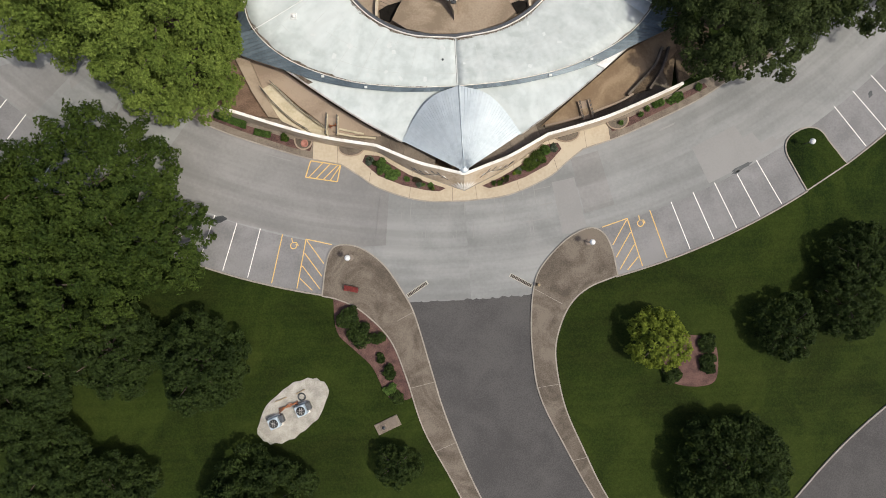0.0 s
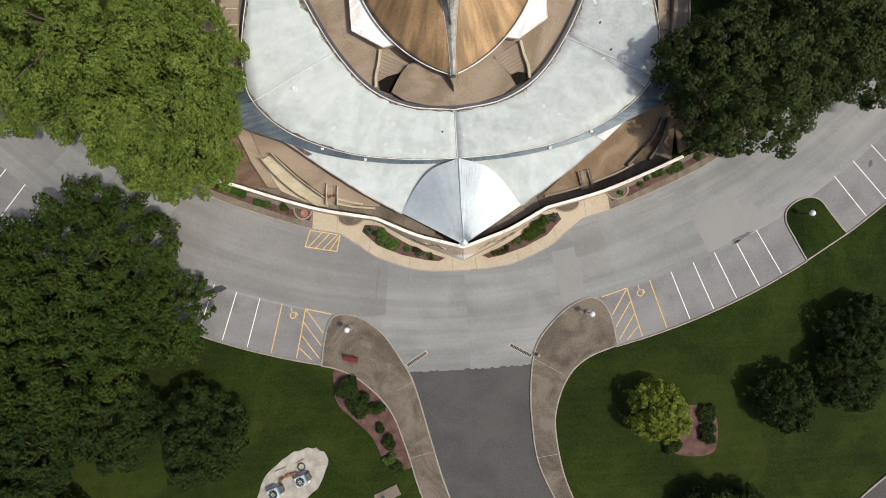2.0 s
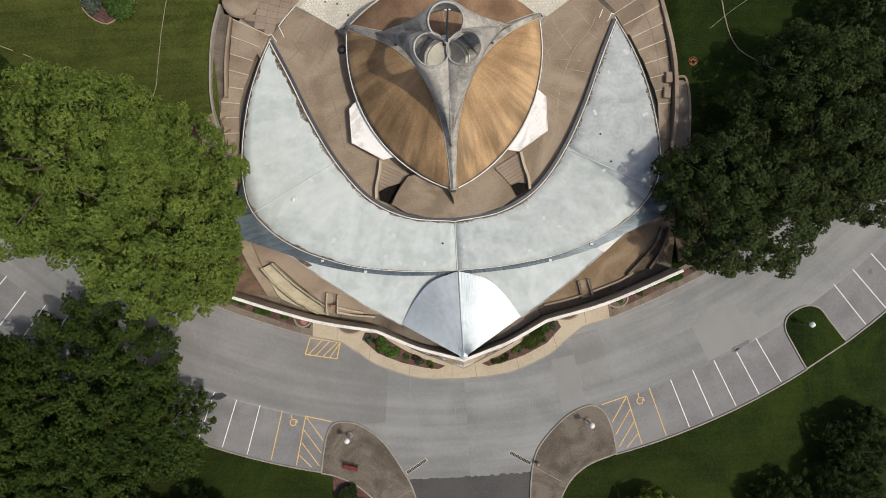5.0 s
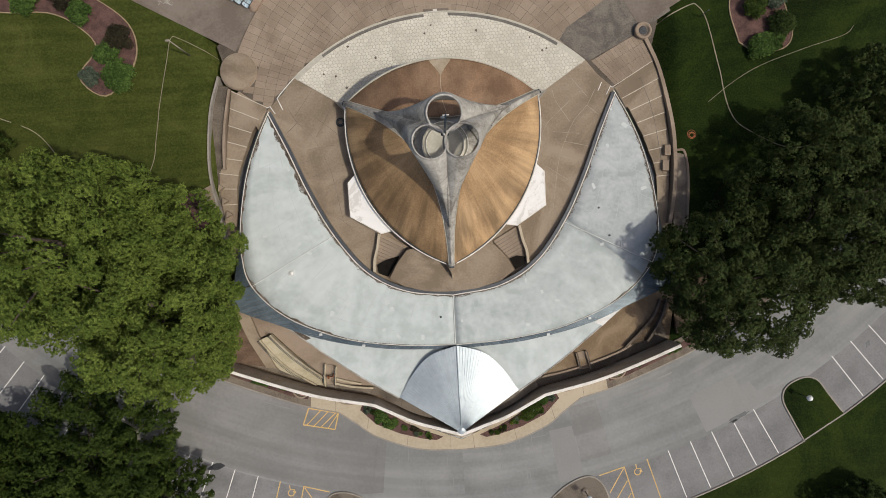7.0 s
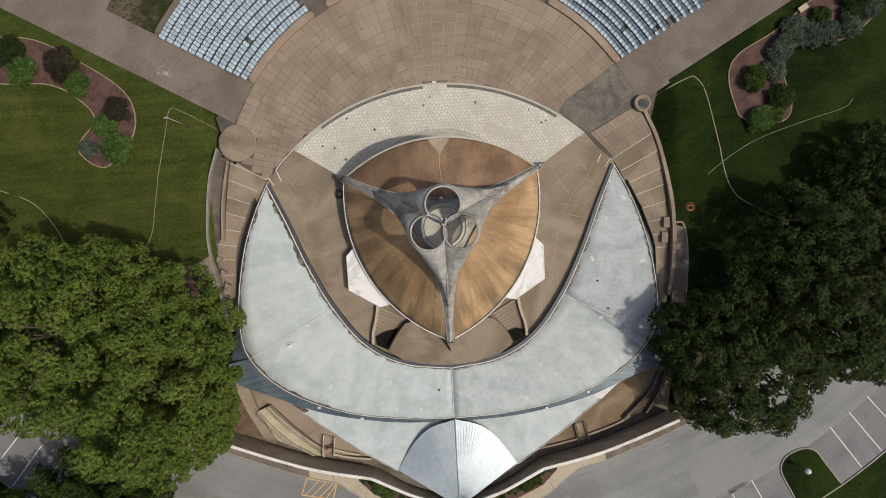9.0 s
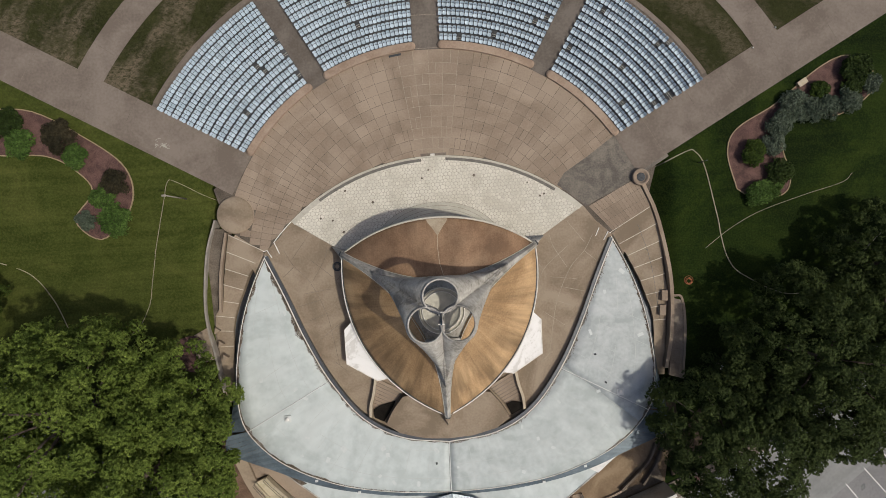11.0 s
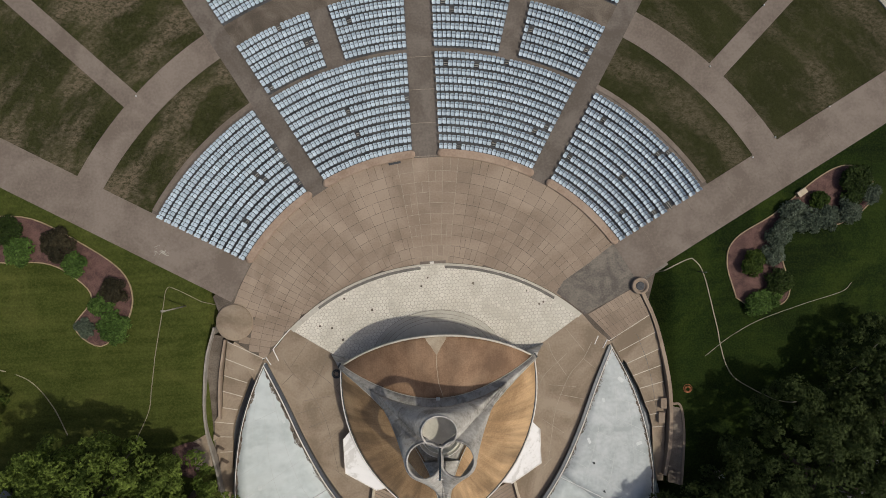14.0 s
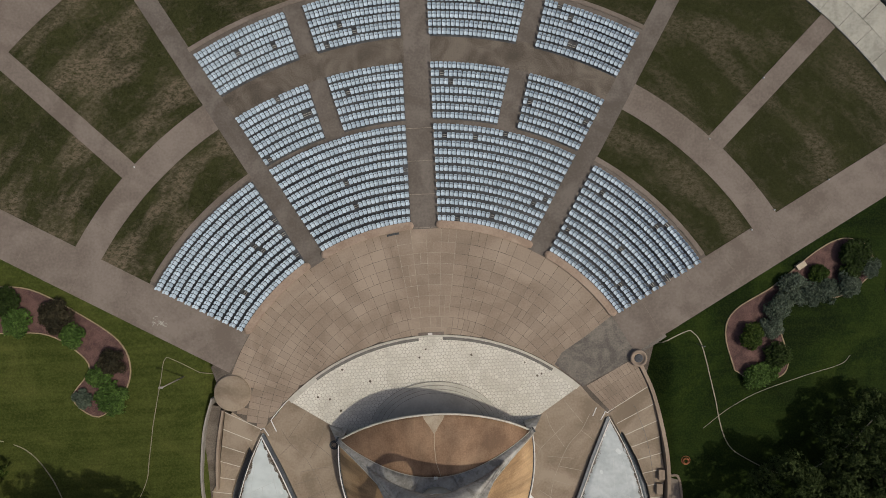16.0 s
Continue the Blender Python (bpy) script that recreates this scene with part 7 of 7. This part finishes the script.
def shrub(x, y, radius, height, mat, seed, label, leaf=0.14, z=None):
    z0 = ground_z(x, y) if z is None else z
    s = thing("shrub", label, "shrub", (x, y, z0))
    g = random.Random(seed)
    lobes = []
    for k in range(int(10 + 8 * radius)):
        a, u = g.uniform(0, 6.283), g.random() ** 0.5
        lr = radius * g.uniform(0.25, 0.42)
        lobes.append((u * radius * 0.72 * math.cos(a), u * radius * 0.72 * math.sin(a), height * (0.35 + 0.45 * (1 - u * u)), lr))
    leaf_cloud("foliage", lobes, int(900 * radius * radius + 500), leaf, mat, s, seed)
    for k in range(3):
        tube("stem", [(0.1 * k - 0.1, 0, -0.05), (g.uniform(-.3, .3) * radius, g.uniform(-.3, .3) * radius, height * 0.5)], 0.03, BARK, s, sides=5)
    return s


def bed(outline, label, rim=True):
    o = spline(outline + [outline[0]], 5)[:-1]
    b = thing("planting_bed", label, "flower bed", kind="structure")
    slab("soil", o, lambda x, y: ground_z(x, y) + 0.06, 0.3, MULCH, b)
    if rim:
        ribbon("edging", o + [o[0]], 0.12, lambda x, y: ground_z(x, y) + 0.14, 0.3, TIMBER, b, "tan edging stones")
    return b


bed([(-52, 26.2), (-46.4, 25.6), (-40.6, 22.3), (-36.5, 19.1), (-35.3, 16.0), (-36.2, 13.0), (-39.3, 10.3), (-42.2, 12.7), (-40.0, 16.0), (-42.1, 18.7), (-45.4, 20.4), (-52, 21.2)], "kidney-shaped red mulch bed edged with tan stones")
bed([(35.3, 12.1), (34.4, 16.3), (35.6, 19.1), (40.3, 21.8), (45.2, 25.5), (48.5, 26.9), (51.1, 25.9), (51.7, 22.9), (47.6, 20.1), (42.3, 20.4), (40.8, 17.1), (41.6, 13.1), (40.5, 11.1), (37.2, 11.0)], "kidney-shaped red mulch bed edged with tan stones")
bed([(53.2, 20.5), (54.5, 27), (57, 29), (62, 26), (60, 19)], "red mulch bed edged with tan stones")
bed([(22.4, -56.5), (23.9, -57.9), (26.9, -58.4), (28.9, -57.5), (29.0, -53.4), (26.5, -52.2), (23.0, -52.6)], "mulch bed under the yellow-green tree", rim=False)
bed([(-16.6, -45.0), (-14.6, -45.7), (-12.4, -47.2), (-9.9, -50.3), (-8.3, -54.6), (-7.8, -57.4), (-10.6, -57.4), (-12.4, -53.6), (-14.4, -51.4), (-16.4, -49.0)], "mulch bed beside the footway", rim=False)
for x, y, r, h, m, lb in (
        (-37.4, 12.6, 2.1, 0.9, LEAF_FRESH, "fresh green spreading shrub in the bed"), (-40.9, 12.6, 1.25, 0.8, LEAF_BLUE, "rounded blue-grey shrub in the bed"),
        (-38.6, 15.3, 1.6, 1.2, LEAF_FRESH, "bright green grassy shrub in the bed"), (-36.9, 16.7, 1.7, 1.8, LEAF_MAROON, "dark maroon shrub in the bed"), (-41.4, 20.1, 1.6, 1.2, LEAF_FRESH, "yellow-green shrub in the bed"),
        (-43.1, 22.4, 2.1, 1.8, LEAF_MAROON, "dark maroon shrub in the bed"), (-49.2, 24.2, 1.9, 1.5, LEAF_DARK, "dark green shrub in the bed"), (-48.0, 22.0, 1.9, 1.0, LEAF_FRESH, "fresh green spreading shrub in the bed"),
        (37.5, 11.5, 1.9, 0.9, LEAF_FRESH, "fresh green spreading shrub in the bed"), (39.2, 11.9, 1.5, 0.8, LEAF_FRESH, "fresh green spreading shrub in the bed"), (40.2, 13.9, 1.8, 1.3, LEAF_DARK, "rounded dark green shrub in the bed"),
        (37.0, 16.2, 1.7, 1.4, LEAF_MID, "green shrub in the bed"), (39.7, 17.2, 1.5, 1.1, LEAF_BLUE, "blue-grey juniper in the bed"), (40.5, 19.6, 1.9, 1.2, LEAF_BLUE, "blue-grey juniper in the bed"), (42.2, 21.4, 1.9, 1.2, LEAF_BLUE, "blue-grey juniper in the bed"),
        (44.0, 20.6, 1.8, 1.2, LEAF_BLUE, "blue-grey juniper in the bed"), (46.0, 20.9, 1.6, 1.1, LEAF_BLUE, "blue-grey juniper in the bed"), (48.4, 21.6, 1.7, 1.2, LEAF_BLUE, "blue-grey juniper in the bed"), (50.9, 23.4, 1.5, 1.2, LEAF_BLUE, "blue-grey juniper in the bed"),
        (45.2, 22.9, 1.3, 1.1, LEAF_MID, "green shrub in the bed"), (49.4, 25.0, 2.0, 1.6, LEAF_DARK, "rounded dark green shrub in the bed"), (48.9, 23.4, 1.5, 1.2, LEAF_DARK, "dark green shrub in the bed"),
        (-14.9, -47.2, 1.6, 1.3, LEAF_DARK, "dark green shrub beside the footway"), (-13.4, -49.4, 1.7, 1.4, LEAF_DARK, "dark green shrub beside the footway"), (-11.5, -49.9, 1.0, 0.9, LEAF_DARK, "dark green shrub beside the footway"),
        (-11.3, -52.4, 0.7, 0.7, LEAF_DARK, "small dark shrub beside the footway"), (-10.3, -54.2, 1.0, 0.9, LEAF_DARK, "small dark shrub beside the footway"), (-10.5, -56.2, 0.8, 0.7, LEAF_FRESH, "small bright shrub beside the footway"), (-9.7, -57.3, 0.9, 0.8, LEAF_DARK, "small dark shrub beside the footway"),
        (28.0, -53.2, 1.2, 0.9, LEAF_DARK, "dark low shrub in the mulch"), (27.9, -55.7, 1.3, 0.8, LEAF_DARK, "dark low shrub in the mulch"), (23.4, -56.8, 1.2, 0.8, LEAF_DARK, "dark low shrub in the mulch"),
        (-9.6, -29.6, 1.0, 0.8, LEAF_FRESH, "green shrub against the wall"), (-8.5, -30.4, 0.9, 0.7, LEAF_FRESH, "green shrub against the wall"), (-11.2, -28.7, 0.6, 0.5, LEAF_BLUE, "grey-green shrub against the wall"),
        (8.2, -30.4, 0.9, 0.8, LEAF_MID, "green shrub against the wall"), (9.2, -29.7, 1.0, 1.0, LEAF_MID, "green shrub against the wall"), (9.9, -28.8, 0.7, 0.8, LEAF_FRESH, "green shrub against the wall"), (11.0, -28.6, 0.55, 0.5, LEAF_BLUE, "grey-green shrub against the wall"),
        (25.4, -23.9, 0.6, 0.4, LEAF_FRESH, "low green plants by the kerb"), (26.4, -23.5, 0.7, 0.5, LEAF_FRESH, "low green plants by the kerb")):
    shrub(x, y, r, h, m, int(1000 + 13 * x + 7 * y), lb)


for x0, y0, x1, y1, w in ((-29.3, -21.9, -25.6, -23.6, 0.8), (-24.7, -24.35, -22.7, -24.95, 0.62)):
    gc = thing("groundcover", "clipped bright green groundcover strip along the footway", "groundcover", (x0, y0, -1.30))
    lobes = []
    dx, dy = x1 - x0, y1 - y0
    ln = math.hypot(dx, dy)
    for i in range(int(ln / 0.22)):
        for j in (-0.4, -0.13, 0.13, 0.4):
            u = (i + 0.5) * 0.22 / ln
            lobes.append((dx * u - dy / ln * w * j, dy * u + dx / ln * w * j, 0.10, 0.17))
    leaf_cloud("foliage", lobes, int(1500 * ln * w), 0.07, LEAF_FRESH, gc, 71)


# low mixed plants in the beds along the wall
g5 = random.Random(55)
for sgn in (-1, 1):
    for k in range(15):
        t = g5.random()
        x = 3.2 + 8.2 * t
        y = -32.55 + 4.1 * t ** 1.25 + g5.uniform(-0.25, 0.25)
        m = g5.choice((LEAF_MID, LEAF_FRESH, LEAF_YELLOW, LEAF_BLUE, LEAF_MAROON, LEAF_DARK))
        shrub(sgn * x, y, g5.uniform(0.18, 0.42), g5.uniform(0.2, 0.4), m, 3000 + k + 50 * (sgn > 0), "low mixed bedding plant along the wall", leaf=0.10, z=-1.30)
    for k in range(6 if sgn > 0 else 2):
        t = g5.random()
        x, y = 18.6 + 10.4 * t, -26.5 + 4.2 * t + g5.uniform(-0.15, 0.35)
        shrub(sgn * x, y, g5.uniform(0.3, 0.6), g5.uniform(0.3, 0.5), g5.choice((LEAF_FRESH, LEAF_MID, LEAF_FRESH)), 4000 + k + 50 * (sgn > 0), "low green plant along the forecourt wall", leaf=0.11, z=-1.30)


# ---------------------------------------------------------------- small things
def lamp(x, y, h, label, base=True):
    z = ground_z(x, y) + (0.15 if y < -25 else 0)
    o = thing("globe_lamp", label, "lamp", (x, y, z))
    lathe("globe", [(0.05, h - 0.36), (0.25, h - 0.25), (0.36, h), (0.25, h + 0.25), (0.03, h + 0.36)], GLOBE, o, "white acrylic globe", sides=18)
    lathe("post", [(0.06, 0.0), (0.05, h - 0.34)], METAL_DARK, o, sides=10)
    if base:
        lathe("base", [(0.42, 0.0), (0.42, 0.10), (0.2, 0.14)], CONCRETE_WALK, o, sides=16)
    return o


lamp(-14.2, -40.2, 2.2, "white globe lamp on a dark post in the footway")
lamp(14.45, -40.2, 2.2, "white globe lamp on a dark post in the footway")
lamp(41.0, -30.1, 1.9, "white globe lamp on a dark post in the grass island", base=False)
lamp(32.5, -8.8, 1.1, "white globe lamp among the trees")


def bench(x, y, turn):
    o = thing("bench", "red slatted park bench with dark end frames", "bench", (x, y, isl_top), turn=turn)
    for k in range(5):
        part("seat_slat", box_bm(1.75, 0.09, 0.04, (0, -0.22 + 0.11 * k, 0.44), 0.01), RED_PAINT, o)
    for k in range(3):
        part("back_slat", box_bm(1.75, 0.03, 0.1, (0, 0.32 + 0.03 * k, 0.56 + 0.13 * k), 0.008), RED_PAINT, o)
    for sx in (-0.86, 0.86):
        part("end_frame", box_bm(0.07, 0.66, 0.06, (sx, 0.05, 0.40), 0.01), METAL_DARK, o)
        part("leg", box_bm(0.06, 0.06, 0.42, (sx, -0.24, 0.21), 0.01), METAL_DARK, o)
        part("leg", box_bm(0.06, 0.06, 0.85, (sx, 0.33, 0.42), 0.01), METAL_DARK, o)


bench(-14.3, -44.0, -14)
# gate post and drain channels at the throat
for a, b in (((-7.7, -45.3), (-5.1, -43.75)), ((4.85, -43.5), (7.45, -45.1))):
    d = thing("drain_channel", "rusty steel drain grate in a pale concrete frame", "drain", (0, 0, 0))
    ribbon("frame", [a, b], 0.50, road_z + 0.03, 0.1, PALE_WALK, d)
    n = 14
    for k in range(n):
        t0, t1 = 0.04 + 0.92 * k / n, 0.04 + 0.92 * (k + 0.8) / n
        ribbon("grate_bar", [(a[0] + (b[0] - a[0]) * t0, a[1] + (b[1] - a[1]) * t0), (a[0] + (b[0] - a[0]) * t1, a[1] + (b[1] - a[1]) * t1)], 0.36, road_z + 0.042, 0.05, DRAIN, d)
bo = thing("bollard", "short tan round bollard at the kerb", "bollard", (8.1, -44.9, isl_top))
lathe("post", [(0.2, 0), (0.2, 0.75), (0.14, 0.85), (0.03, 0.88)], TIMBER, bo, sides=14)
lathe("collar", [(0.22, 0.6), (0.22, 0.66)], KERB, bo, sides=14)

# gravel patch with two condensing units
gv = [(-22.3 + 5.1 * math.cos(t) * math.cos(radians(38)) - 2.75 * math.sin(t) * math.sin(radians(38)), -58.2 + 5.1 * math.cos(t) * math.sin(radians(38)) + 2.75 * math.sin(t) * math.cos(radians(38))) for t in np.linspace(0, 2 * math.pi, 36)[:-1]]
gv = [(x + 0.12 * math.sin(5 * i), y + 0.12 * math.cos(3 * i)) for i, (x, y) in enumerate(gv)]
gp = thing("gravel_bed", "oval pale gravel bed set in the lawn", "gravel", kind="structure")
slab("gravel", gv, -1.42, 0.3, GRAVEL, gp)
for x, y, tn in ((-24.4, -59.3, 20), (-21.1, -58.0, 20)):
    u = thing("condenser", "grey air-conditioning condenser with a round fan grille", "air conditioner", (x, y, -1.42), turn=tn)
    part("case", box_bm(1.25, 1.25, 1.0, (0, 0, 0.55), 0.05), SEAT_PLASTIC, u, "pale grey steel case")
    part("plinth", box_bm(1.5, 1.5, 0.12, (0, 0, 0.06), 0.02), COPING, u)
    lathe("fan_ring", [(0.52, 1.04), (0.54, 1.1), (0.48, 1.1), (0.46, 1.05)], METAL_DARK, u, sides=24)
    lathe("fan_well", [(0.46, 1.052), (0.1, 1.056), (0.08, 1.12), (0.02, 1.13)], METAL_DARK, u, sides=24)
    for k in range(4):
        part("fan_guard", box_bm(0.95, 0.03, 0.02, (0, 0, 1.11), 0, 45 * k), COPING, u)
    part("side_box", box_bm(0.5, 0.9, 0.7, (0.92, 0.1, 0.4), 0.04), SEAT_STEEL, u)
pc = thing("pipework", "rusty pipes and a black hose coil between the units", "pipes", (-22.6, -57.7, -1.42))
for k in range(3):
    tube("pipe", [(-1.3, -0.6 + 0.3 * k, 0.25), (0.0, 0.5 - 0.2 * k, 0.3), (1.0, 0.3 + 0.2 * k, 0.25)], 0.06, RUST, pc, sides=6)
tube("hose", [(1.5 + 0.42 * math.cos(t), 1.15 + 0.42 * math.sin(t), 0.1) for t in np.linspace(0, 6.4, 22)], 0.08, METAL_DARK, pc, sides=6)
part("board", box_bm(1.5, 0.1, 0.1, (-1.0, 1.0, 0.1), 0.01, 18), TIMBER, pc)
part("board", box_bm(1.2, 0.1, 0.1, (1.4, 1.8, 0.1), 0.01, 25), TIMBER, pc)
pad = thing("utility_pad", "weathered concrete utility pad with two covers in the lawn", "hatch", (-11.0, -60.6, -1.5), turn=22)
part("pad", box_bm(3.0, 1.35, 0.2, (0, 0, 0.06), 0.02), CONCRETE_BROWN, pad)
part("cover", box_bm(1.0, 1.0, 0.08, (0.7, 0.05, 0.18), 0.02), CONCRETE_WALK, pad)
part("cover", box_bm(0.7, 0.7, 0.1, (-0.55, -0.1, 0.18), 0.02), CONCRETE_WALK, pad)
lathe("valve", [(0.2, 0.15), (0.2, 0.35), (0.05, 0.4)], METAL_DARK, pad, at=(-0.55, -0.1, 0), sides=12)

# edging lines and hoses on the lawns
for pts, w, m, lb in (
        ([(-26.3, 14.3), (-30.2, 16.5), (-31.3, 16.6), (-31.9, 14.2), (-33.1, 8.9), (-33.8, 5.0), (-34.3, 2.3), (-36, -1)], 0.065, HOSE, "tan stone lawn edging running past the platform"),
        ([(25.4, 14.9), (29.6, 16.8), (30.7, 16.7), (31.7, 14.9), (32.8, 9.5), (33.9, 4.1), (36.1, 1.7), (41.4, -0.6), (47, 1.5), (52, 6)], 0.11, HOSE, "tan stone lawn edging beside the planter"),
        ([(31.4, 5.4), (34.5, 7.6), (37.8, 9.3), (43.2, 11.0), (47.6, 12.2), (48.8, 13.2)], 0.05, HOSE, "thin garden hose lying across the lawn"),
        ([(-52, 8.5), (-48, 6.6), (-45.5, 3.5), (-44, 0)], 0.09, HOSE, "tan stone lawn edging curving into the trees")):
    e = thing("lawn_edging", lb, "edging", kind="structure")
    ribbon("edging", spline(pts, 8), w, lambda x, y: ground_z(x, y) + 0.07, 0.15, m, e)
pole = thing("light_pole", "slim grey light pole standing on the lawn", "light pole", (-29.2, 14.5, ground_z(-29.2, 14.5)))
tube("shaft", [(0, 0, 0), (-0.1, 0, 5.0)], 0.09, KERB, pole, sides=8, taper=0.06)
part("head", box_bm(0.5, 0.22, 0.12, (-0.25, 0, 5.05), 0.03), KERB, pole)
pole = thing("light_pole", "slim dark light pole standing on the lawn", "light pole", (31.0, 15.4, ground_z(31, 15.4)))
tube("shaft", [(0, 0, 0), (0.05, 0, 1.9)], 0.05, METAL_DARK, pole, sides=8, taper=0.05)
part("head", box_bm(0.2, 0.14, 0.1, (0.1, 0, 1.92), 0.03), METAL_DARK, pole)
hc = thing("coiled_hose", "coil of rust-coloured hose on the lawn", "hose", (29.2, 1.6, ground_z(29.2, 1.6)))
for r, h in ((0.25, 0.05), (0.38, 0.06), (0.5, 0.05), (0.3, 0.12)):
    tube("coil", [(r * math.cos(t), r * math.sin(t) + 0.1 * (r > .4), h) for t in np.linspace(0, 6.3, 24)], 0.035, RUST, hc, sides=5)
bx = thing("timber_box", "pale timber box beside the bed", "box", (43.3, 24.0, ground_z(43.3, 24.0)), turn=32)
part("body", box_bm(1.1, 0.6, 0.45, (0, 0, 0.22), 0.03), TIMBER, bx)
part("lid", box_bm(1.16, 0.66, 0.06, (0, 0, 0.47), 0.02), CONCRETE_CREAM, bx)
bx = thing("timber_box", "small tan timber box beside the bed", "box", (-43.2, 23.6, ground_z(-43.2, 23.6)), turn=-30)
part("body", box_bm(0.9, 0.4, 0.35, (0, 0, 0.18), 0.03), TIMBER, bx)
part("lid", box_bm(0.96, 0.46, 0.05, (0, 0, 0.37), 0.02), TIMBER, bx)
for x, y, lb in ((-25.5, 15.0, "small white bollard lamp at the path edge"), (24.9, 15.5, "small white bollard lamp at the path edge"), (37.9, 28.4, "small white marker light by the path"), (40.6, 30.6, "small white marker light by the path"), (33.4, 39.2, "small white marker light by the path"), (47.0, 33.8, "small white marker light by the path"), (39.9, 45.9, "small white marker light by the path"), (46.6, 53.2, "small white marker light by the path"), (-33.4, 39.2, "small white marker light by the path")):
    m = thing("marker_light", lb, "path light", (x, y, ground_z(x, y)))
    big_one = abs(y - 15.2) < 1
    hh = 0.5 if big_one else 0.15
    lathe("post", [(0.05, 0), (0.05, hh)], METAL_DARK, m, sides=8)
    lathe("cap", [(0.05, hh - 0.03), (0.2 if big_one else 0.08, hh), (0.18 if big_one else 0.07, hh + 0.1), (0.03, hh + 0.14)], GLOBE, m, sides=12)

# ---------------------------------------------------------------- paving slabs of the plaza, one by one
PLAZA = thing("plaza", "brown plaza of large concrete slabs in rings before the stage", "plaza", kind="structure")
for sgn in (-1, 1):
    slab("wing_base", [(sgn * x, y) for x, y in ((16.9, 11.0), (20.5, 7.6), (24.6, 10.6), (25.4, 13.4), (26.0, 15.4), (21, 19.5))], -0.004, 0.3, CONCRETE_STAINED, PLAZA)
base = ring_pts(25.42, -64, 62, 60)
slab("plaza_base", base + [(25.2, 13.0), (24.5, 11.0), (20.5, 7.7), (17.2, 11.2)] + list(reversed(front)) + [(-17.2, 11.2), (-20.5, 7.7), (-24.5, 11.0), (-25.2, 13.0)], 0.001, 0.3, CONCRETE_STAINED, PLAZA)
sector("joint_bed", 11.0, 25.4, -8.5, 8.5, 0.004, JOINT_PALE, PLAZA, depth=0.05)
rng = random.Random(8)
cells = 0
r = 25.40
while r > 9.2:
    dr = 1.25 if r < 25.2 else 1.65
    span = 62
    cols = np.linspace(-span, span, 31 if r > 15.5 else 25)
    cols = np.r_[cols[0] - (cols[1] - cols[0]) * np.arange(6, 0, -1), cols]
    cuts = []
    for c0, c1 in zip(cols[:-1], cols[1:]):
        cuts.append(c0)
        if c1 < -43 or rng.random() < 0.22:
            cuts.append((c0 + c1) / 2)
    cuts.append(span)
    for a0, a1 in zip(cuts[:-1], cuts[1:]):
        g = math.degrees(0.017 / r)
        pts = [polar(r - 0.017, a0 + g), polar(r - 0.017, a1 - g), polar(r - dr + 0.017, a1 - g), polar(r - dr + 0.017, a0 + g)]
        ok, q = True, []
        dist = [math.hypot(x - SC[0], y - SC[1]) - (SR + 0.06) for x, y in pts]
        if max(dist) < 0.25:
            continue
        for (x, y), d in zip(pts, dist):
            if d < 0:
                k = (SR + 0.06) / math.hypot(x - SC[0], y - SC[1])
                x, y = SC[0] + (x - SC[0]) * k, SC[1] + (y - SC[1]) * k
            q.append((x, y))
        cx, cy = sum(p[0] for p in q) / 4, sum(p[1] for p in q) / 4
        if cx > 25.6 or cx < -27.2 or (cx < -25.4 and cy < 13.6) or cy < 7.9 + (abs(cx) - 20.4) * 0.6 or math.hypot(cx + 23.6, cy - 12.3) < 2.0 or (abs(cx) > 17.3 and cy < 11.2 + (abs(cx) - 17.3) * -1.0):
            continue
        slab("paving_slab", q, rng.uniform(0.008, 0.015), 0.05, CONCRETE_TAN, PLAZA)
        cells += 1
    r -= dr

# grey stained path end in the east, narrow slabs between it and the side stair
grey = [(17.5, 11.05), (23.8, 14.15), (27.6, 16.4), (24.6, 21.4), (21.3, 19.2), (18.2, 17.0), (15.2, 15.1), (14.3, 13.75), (15.9, 12.5), (17.1, 11.5)]
slab("grey_floor", grey, 0.021, 0.05, CONCRETE_ASH, PLAZA, "grey stained concrete end of the path")
qa, qb, qc, qd = (20.53, 8.05), (25.25, 10.65), (17.89, 11.04), (23.6, 14.0)
NC, NRW = 13, 3
for i in range(NC):
    for j in range(NRW):
        q = []
        for u, w in ((i + 0.03, j + 0.012), (i + 0.97, j + 0.012), (i + 0.97, j + 0.988), (i + 0.03, j + 0.988)):
            u, w = u / NC, w / NRW
            q.append(tuple((qa[k] * (1 - u) + qb[k] * u) * (1 - w) + (qc[k] * (1 - u) + qd[k] * u) * w for k in (0, 1)))
        slab("paving_slab", q, rng.uniform(0.006, 0.016), 0.05, CONCRETE_TAN, PLAZA)
bed([(-31.8, -2.2), (-29.6, -1.6), (-28.3, -2.4), (-28.0, -4.6), (-29.6, -6.0), (-32.0, -4.8)], "dark mulch ring under the tall tree", rim=False)
